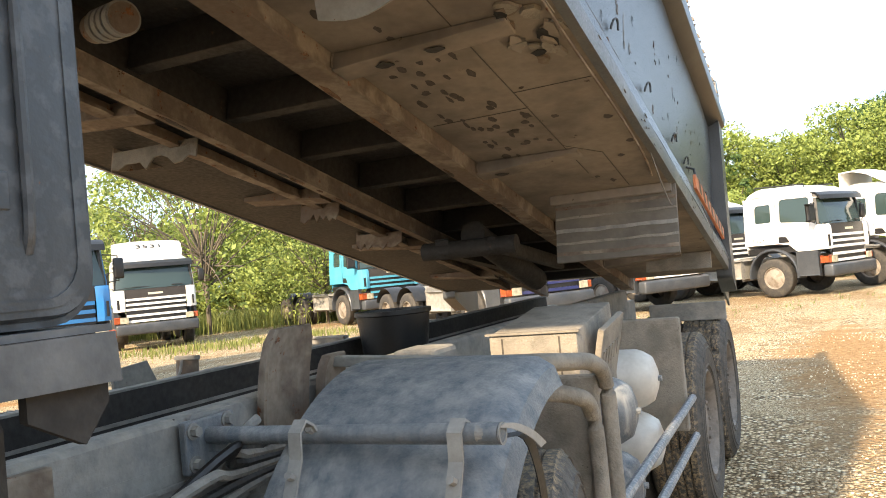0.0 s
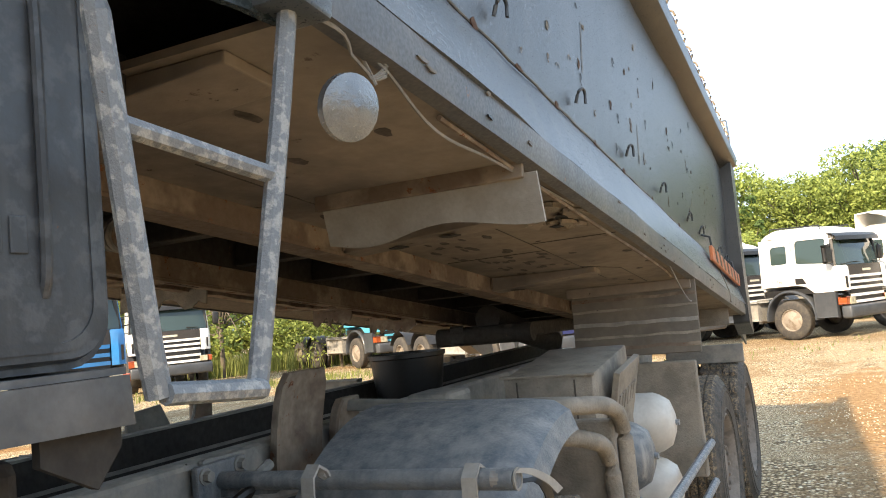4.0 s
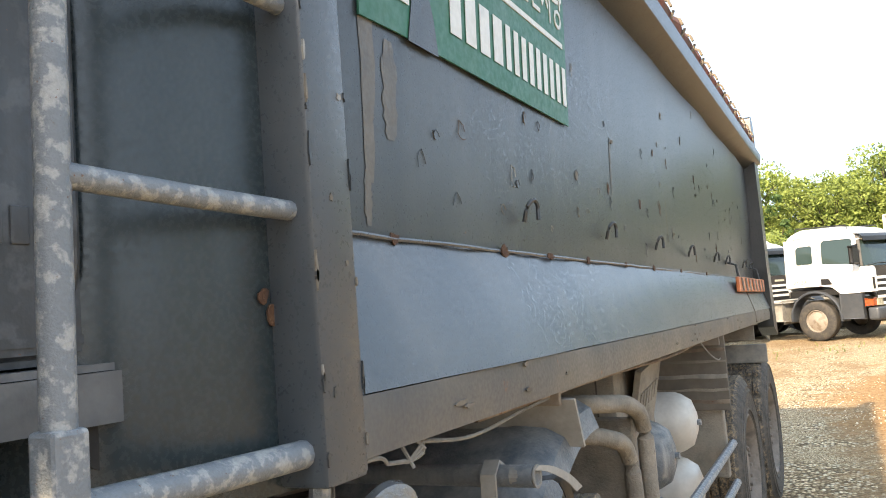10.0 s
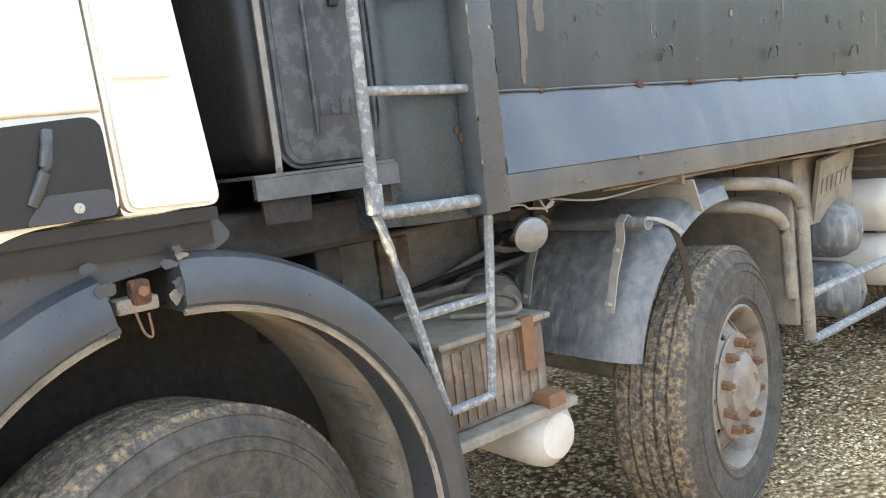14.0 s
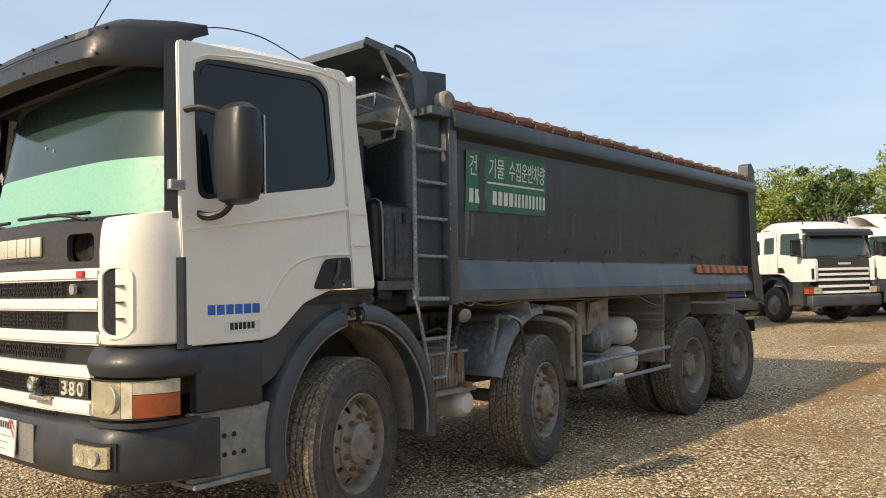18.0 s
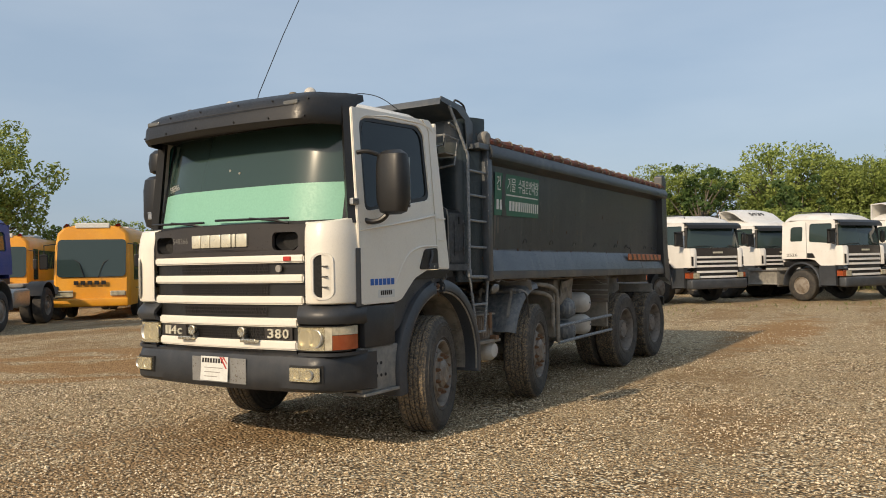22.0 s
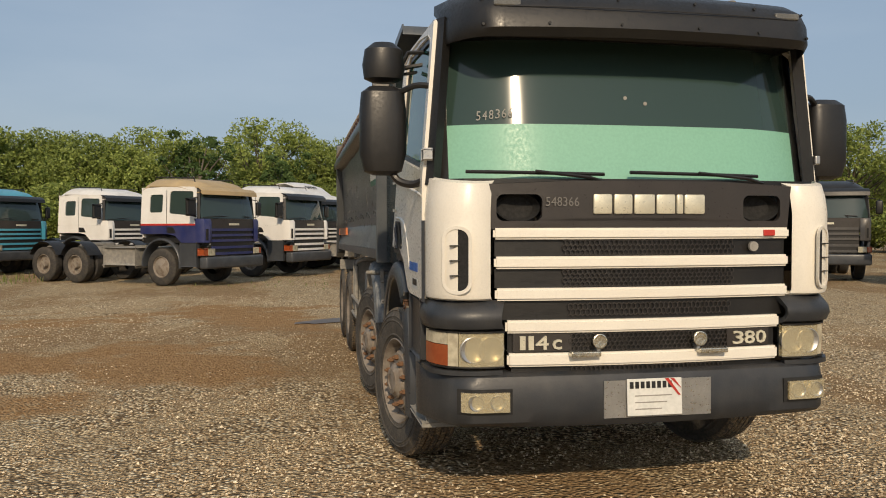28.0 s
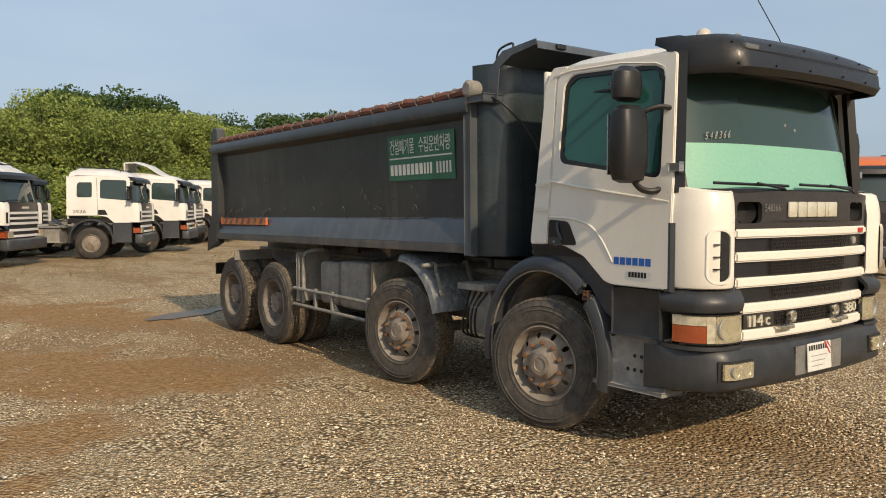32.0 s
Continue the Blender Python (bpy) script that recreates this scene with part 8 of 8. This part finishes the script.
tractor("white tractor unit with tall numbered roof deflector", -17.7, 19.8, 50, W, spoiler=True, number="3531")
tractor("royal blue tractor unit at the yard's edge", -16.1, 4.2, 40, P_DBLUE, bar=P_DBLUE)
tractor("dark grey tractor unit with silver grille", 14.2, 16.6, -30, P_GREY, bar=P_GREY, roof=M_BLACK)
tractor("black tractor unit with dusty body", 16.0, 12.6, -40, P_GREY, bar=M_BLACK, roof=M_BLACK)
tractor("orange truck cab beyond the dump truck", 15.2, 5.6, -50, P_ORANGE, bar=M_BLACK)


# ---- school buses ----
def bus(x, y, deg):
    b = thing("school_bus", "yellow school bus with grey windscreen and roof lamps", "bus", "school buses parked in the yard", Matrix.Translation((x, y, 0)) @ Matrix.Rotation(radians(deg), 4, "Z"))
    sec = [(1.12, 0.42), (1.14, 0.9), (1.14, 1.6), (1.12, 2.3), (1.06, 2.68), (0.85, 2.88), (0.4, 2.95)]
    ring = [(-px_, z) for px_, z in sec] + [(px_, z) for px_, z in reversed(sec)]
    rows = []
    for yy, k, dz in ((-4.35, 0.90, -0.03), (-4.28, 0.97, 0), (-4.1, 1.0, 0), (4.2, 1.0, 0), (4.4, 0.95, -0.02)):
        rows.append([(px_ * k, yy + (0.14 * max(0, z - 1.2) if yy < -4 else 0), z + dz * (z > 1)) for px_, z in ring])
    part("body", loft(bmesh.new(), rows, close=True), P_YEL, b, "yellow bus body", smooth=True)
    ws = plate(round_rect(-1.0, 1.0, 1.32, 2.48, 0.12), [], "y", 0, 0.02)
    for v in ws.verts:
        v.co.y += -4.375 + 0.14 * (v.co.z - 1.2)
    part("windscreen", ws, M_FARGLASS, b)
    for s in (1, -1):
        part("door_window", plate(round_rect(-3.75, -3.05, 1.2, 2.4, 0.05), [], "x", s * 1.135, s * 0.014), M_FARGLASS, b)
        for k in range(6):
            y0 = -2.85 + k * 1.14
            part("side_window", plate(round_rect(y0, y0 + 1.06, 1.62, 2.36, 0.05), [], "x", s * 1.125, s * 0.02), M_FARGLASS, b)
        part("headlamp", nbox(s * 0.55, s * 1.0, -4.40, -4.34, 0.72, 0.88, bev=0.03), M_LAMP, b)
        part("mirror", nbox(s * 1.28, s * 1.42, -4.45, -4.33, 1.6, 2.0, bev=0.03), M_BLACK, b)
        part("mirror_arm", tube(bmesh.new(), [(s * 1.05, -4.2, 2.35), (s * 1.34, -4.4, 2.3), (s * 1.34, -4.4, 2.0)], 0.018, 6), M_BLACK, b)
        for yy in (-2.6, 2.3):
            w = far_wheel(b, 1.14, yy, s, yy > 0)
            w.scale = (0.85, 0.85, 0.85)
            w.location.z = 0.445
        part("roof_lamp", lathe(bmesh.new(), [(0, 0.06), (0.06, 0.05), (0.08, 0), (0.08, -0.06)], 14, (0, 0, 0)), M_RED if s > 0 else M_AMBER, b).matrix_local = Matrix.Translation((s * 0.75, -4.05, 2.90)) @ Matrix.Rotation(math.pi / 2, 4, "Z")
    part("lower_front", nbox(-1.1, 1.1, -4.46, -4.30, 0.40, 0.66, bev=0.05, seg=3), P_YEL, b, smooth=True)
    part("roof_board", nbox(-0.5, 0.5, -4.15, -4.05, 2.84, 3.0, bev=0.02), M_WHITEDEC, b)
    bm = bmesh.new()
    for k in range(5):
        box(bm, -0.5 + k * 0.2, -0.37 + k * 0.2, -4.415, -4.38, 1.08, 1.20)
    part("front_bars", bm, M_BLACK, b)
    part("roof_vent", nbox(-0.4, 0.4, -0.5, 0.8, 2.93, 3.06, bev=0.04), M_WHITE2, b)
    for s in (1, -1):
        part("wiper", tube(bmesh.new(), [(s * 0.2, -4.39, 1.30), (s * 0.35, -4.32, 1.75), (s * 0.5, -4.28, 1.85)], 0.012, 6), M_BLACK, b)
    return b


bus(-20.2, 12.1, 43)
bus(-28.5, 13.5, 46)

# nearer trees and reeds behind the left-hand vehicles
plant("airy", -19.2, 24.2, 1.25, 0, 0.5)
plant("airy", -23.5, 25.5, 1.0, 0, 2.5)
plant("airy", -15.0, 26.0, 0.8, 0, 4.0)
plant("willow", -31, 12, 1.0, 0, 1.0)
plant("willow", -34, 7, 1.05, 1, 2.0)
plant("bush", -29, 17, 0.9, 1, 3.0)
plant("willow", -38, 15, 0.9, 1, 5.0)
for x, y, s_, r_ in ((6, 57, 1.0, 3), (9.5, 58, 1.1, 0), (13.4, 58.7, 1.05, 2), (17, 59, 0.95, 5), (22, 58, 1.0, 4), (28, 55, 1.0, 1), (-4, 58, 0.75, 2)):
    plant("dark", x, y, s_, 0, r_)
for x, y, s_ in ((4.5, 50, 1.15), (8.5, 47, 1.0), (13.5, 49, 1.05)):
    plant("willow", x, y, s_ * 0.98, 0, x)
plant("slim", -7.5, 44, 1.0, 0, 0)
plant("slim", -2.0, 45, 0.85, 0, 2)
for k in range(9):
    plant("bush" if k % 2 else "willow", 24 + 2.2 * (k % 3) + k, 28 - 5 * k, 0.8, k, k)
rs = np.random.RandomState(77)


def reeds(name, label, region, n, h):
    pts, fcs = [], []
    for _ in range(n):
        x, y = region(rs)
        hh = h * rs.uniform(0.5, 1.2)
        a = rs.uniform(0, math.pi)
        dx, dy = 0.014 * math.cos(a), 0.014 * math.sin(a)
        lx, ly = rs.normal(0, 0.18 * hh, 2)
        k = len(pts)
        pts += [(x - dx, y - dy, 0), (x + dx, y + dy, 0), (x + dx * 0.7 + lx * 0.4, y + dy * 0.7 + ly * 0.4, hh * 0.6), (x - dx * 0.7 + lx * 0.4, y - dy * 0.7 + ly * 0.4, hh * 0.6), (x + lx, y + ly, hh)]
        fcs += [(k, k + 1, k + 2, k + 3), (k + 3, k + 2, k + 4)]
    me = bpy.data.meshes.new(name)
    me.from_pydata(pts, [], fcs)
    me.materials.append(M_REED)
    return tagged(new(name, me), label, "grass", kind="stuff")


def along(ax, ay, bx, by, width):
    def f(r):
        t = r.uniform(0, 1)
        return ax + (bx - ax) * t + r.normal(0, width), ay + (by - ay) * t + r.normal(0, width)
    return f


reeds("reeds", "yellow-green weeds along the yard's edge", along(-32, 17, -14, 31, 1.3), 15000, 0.8)
reeds("grass_tufts", "low green weeds at the edge of the gravel", along(-15, 16.5, -11, 21, 0.9), 1200, 0.2)
reeds("grass_tufts", "low green weeds at the edge of the gravel", along(-4, 17, 9, 25, 1.2), 220, 0.09)
reeds("grass_tufts", "low green weeds at the edge of the gravel", along(-20, 32, 14, 38, 1.5), 5000, 0.6)


motions()
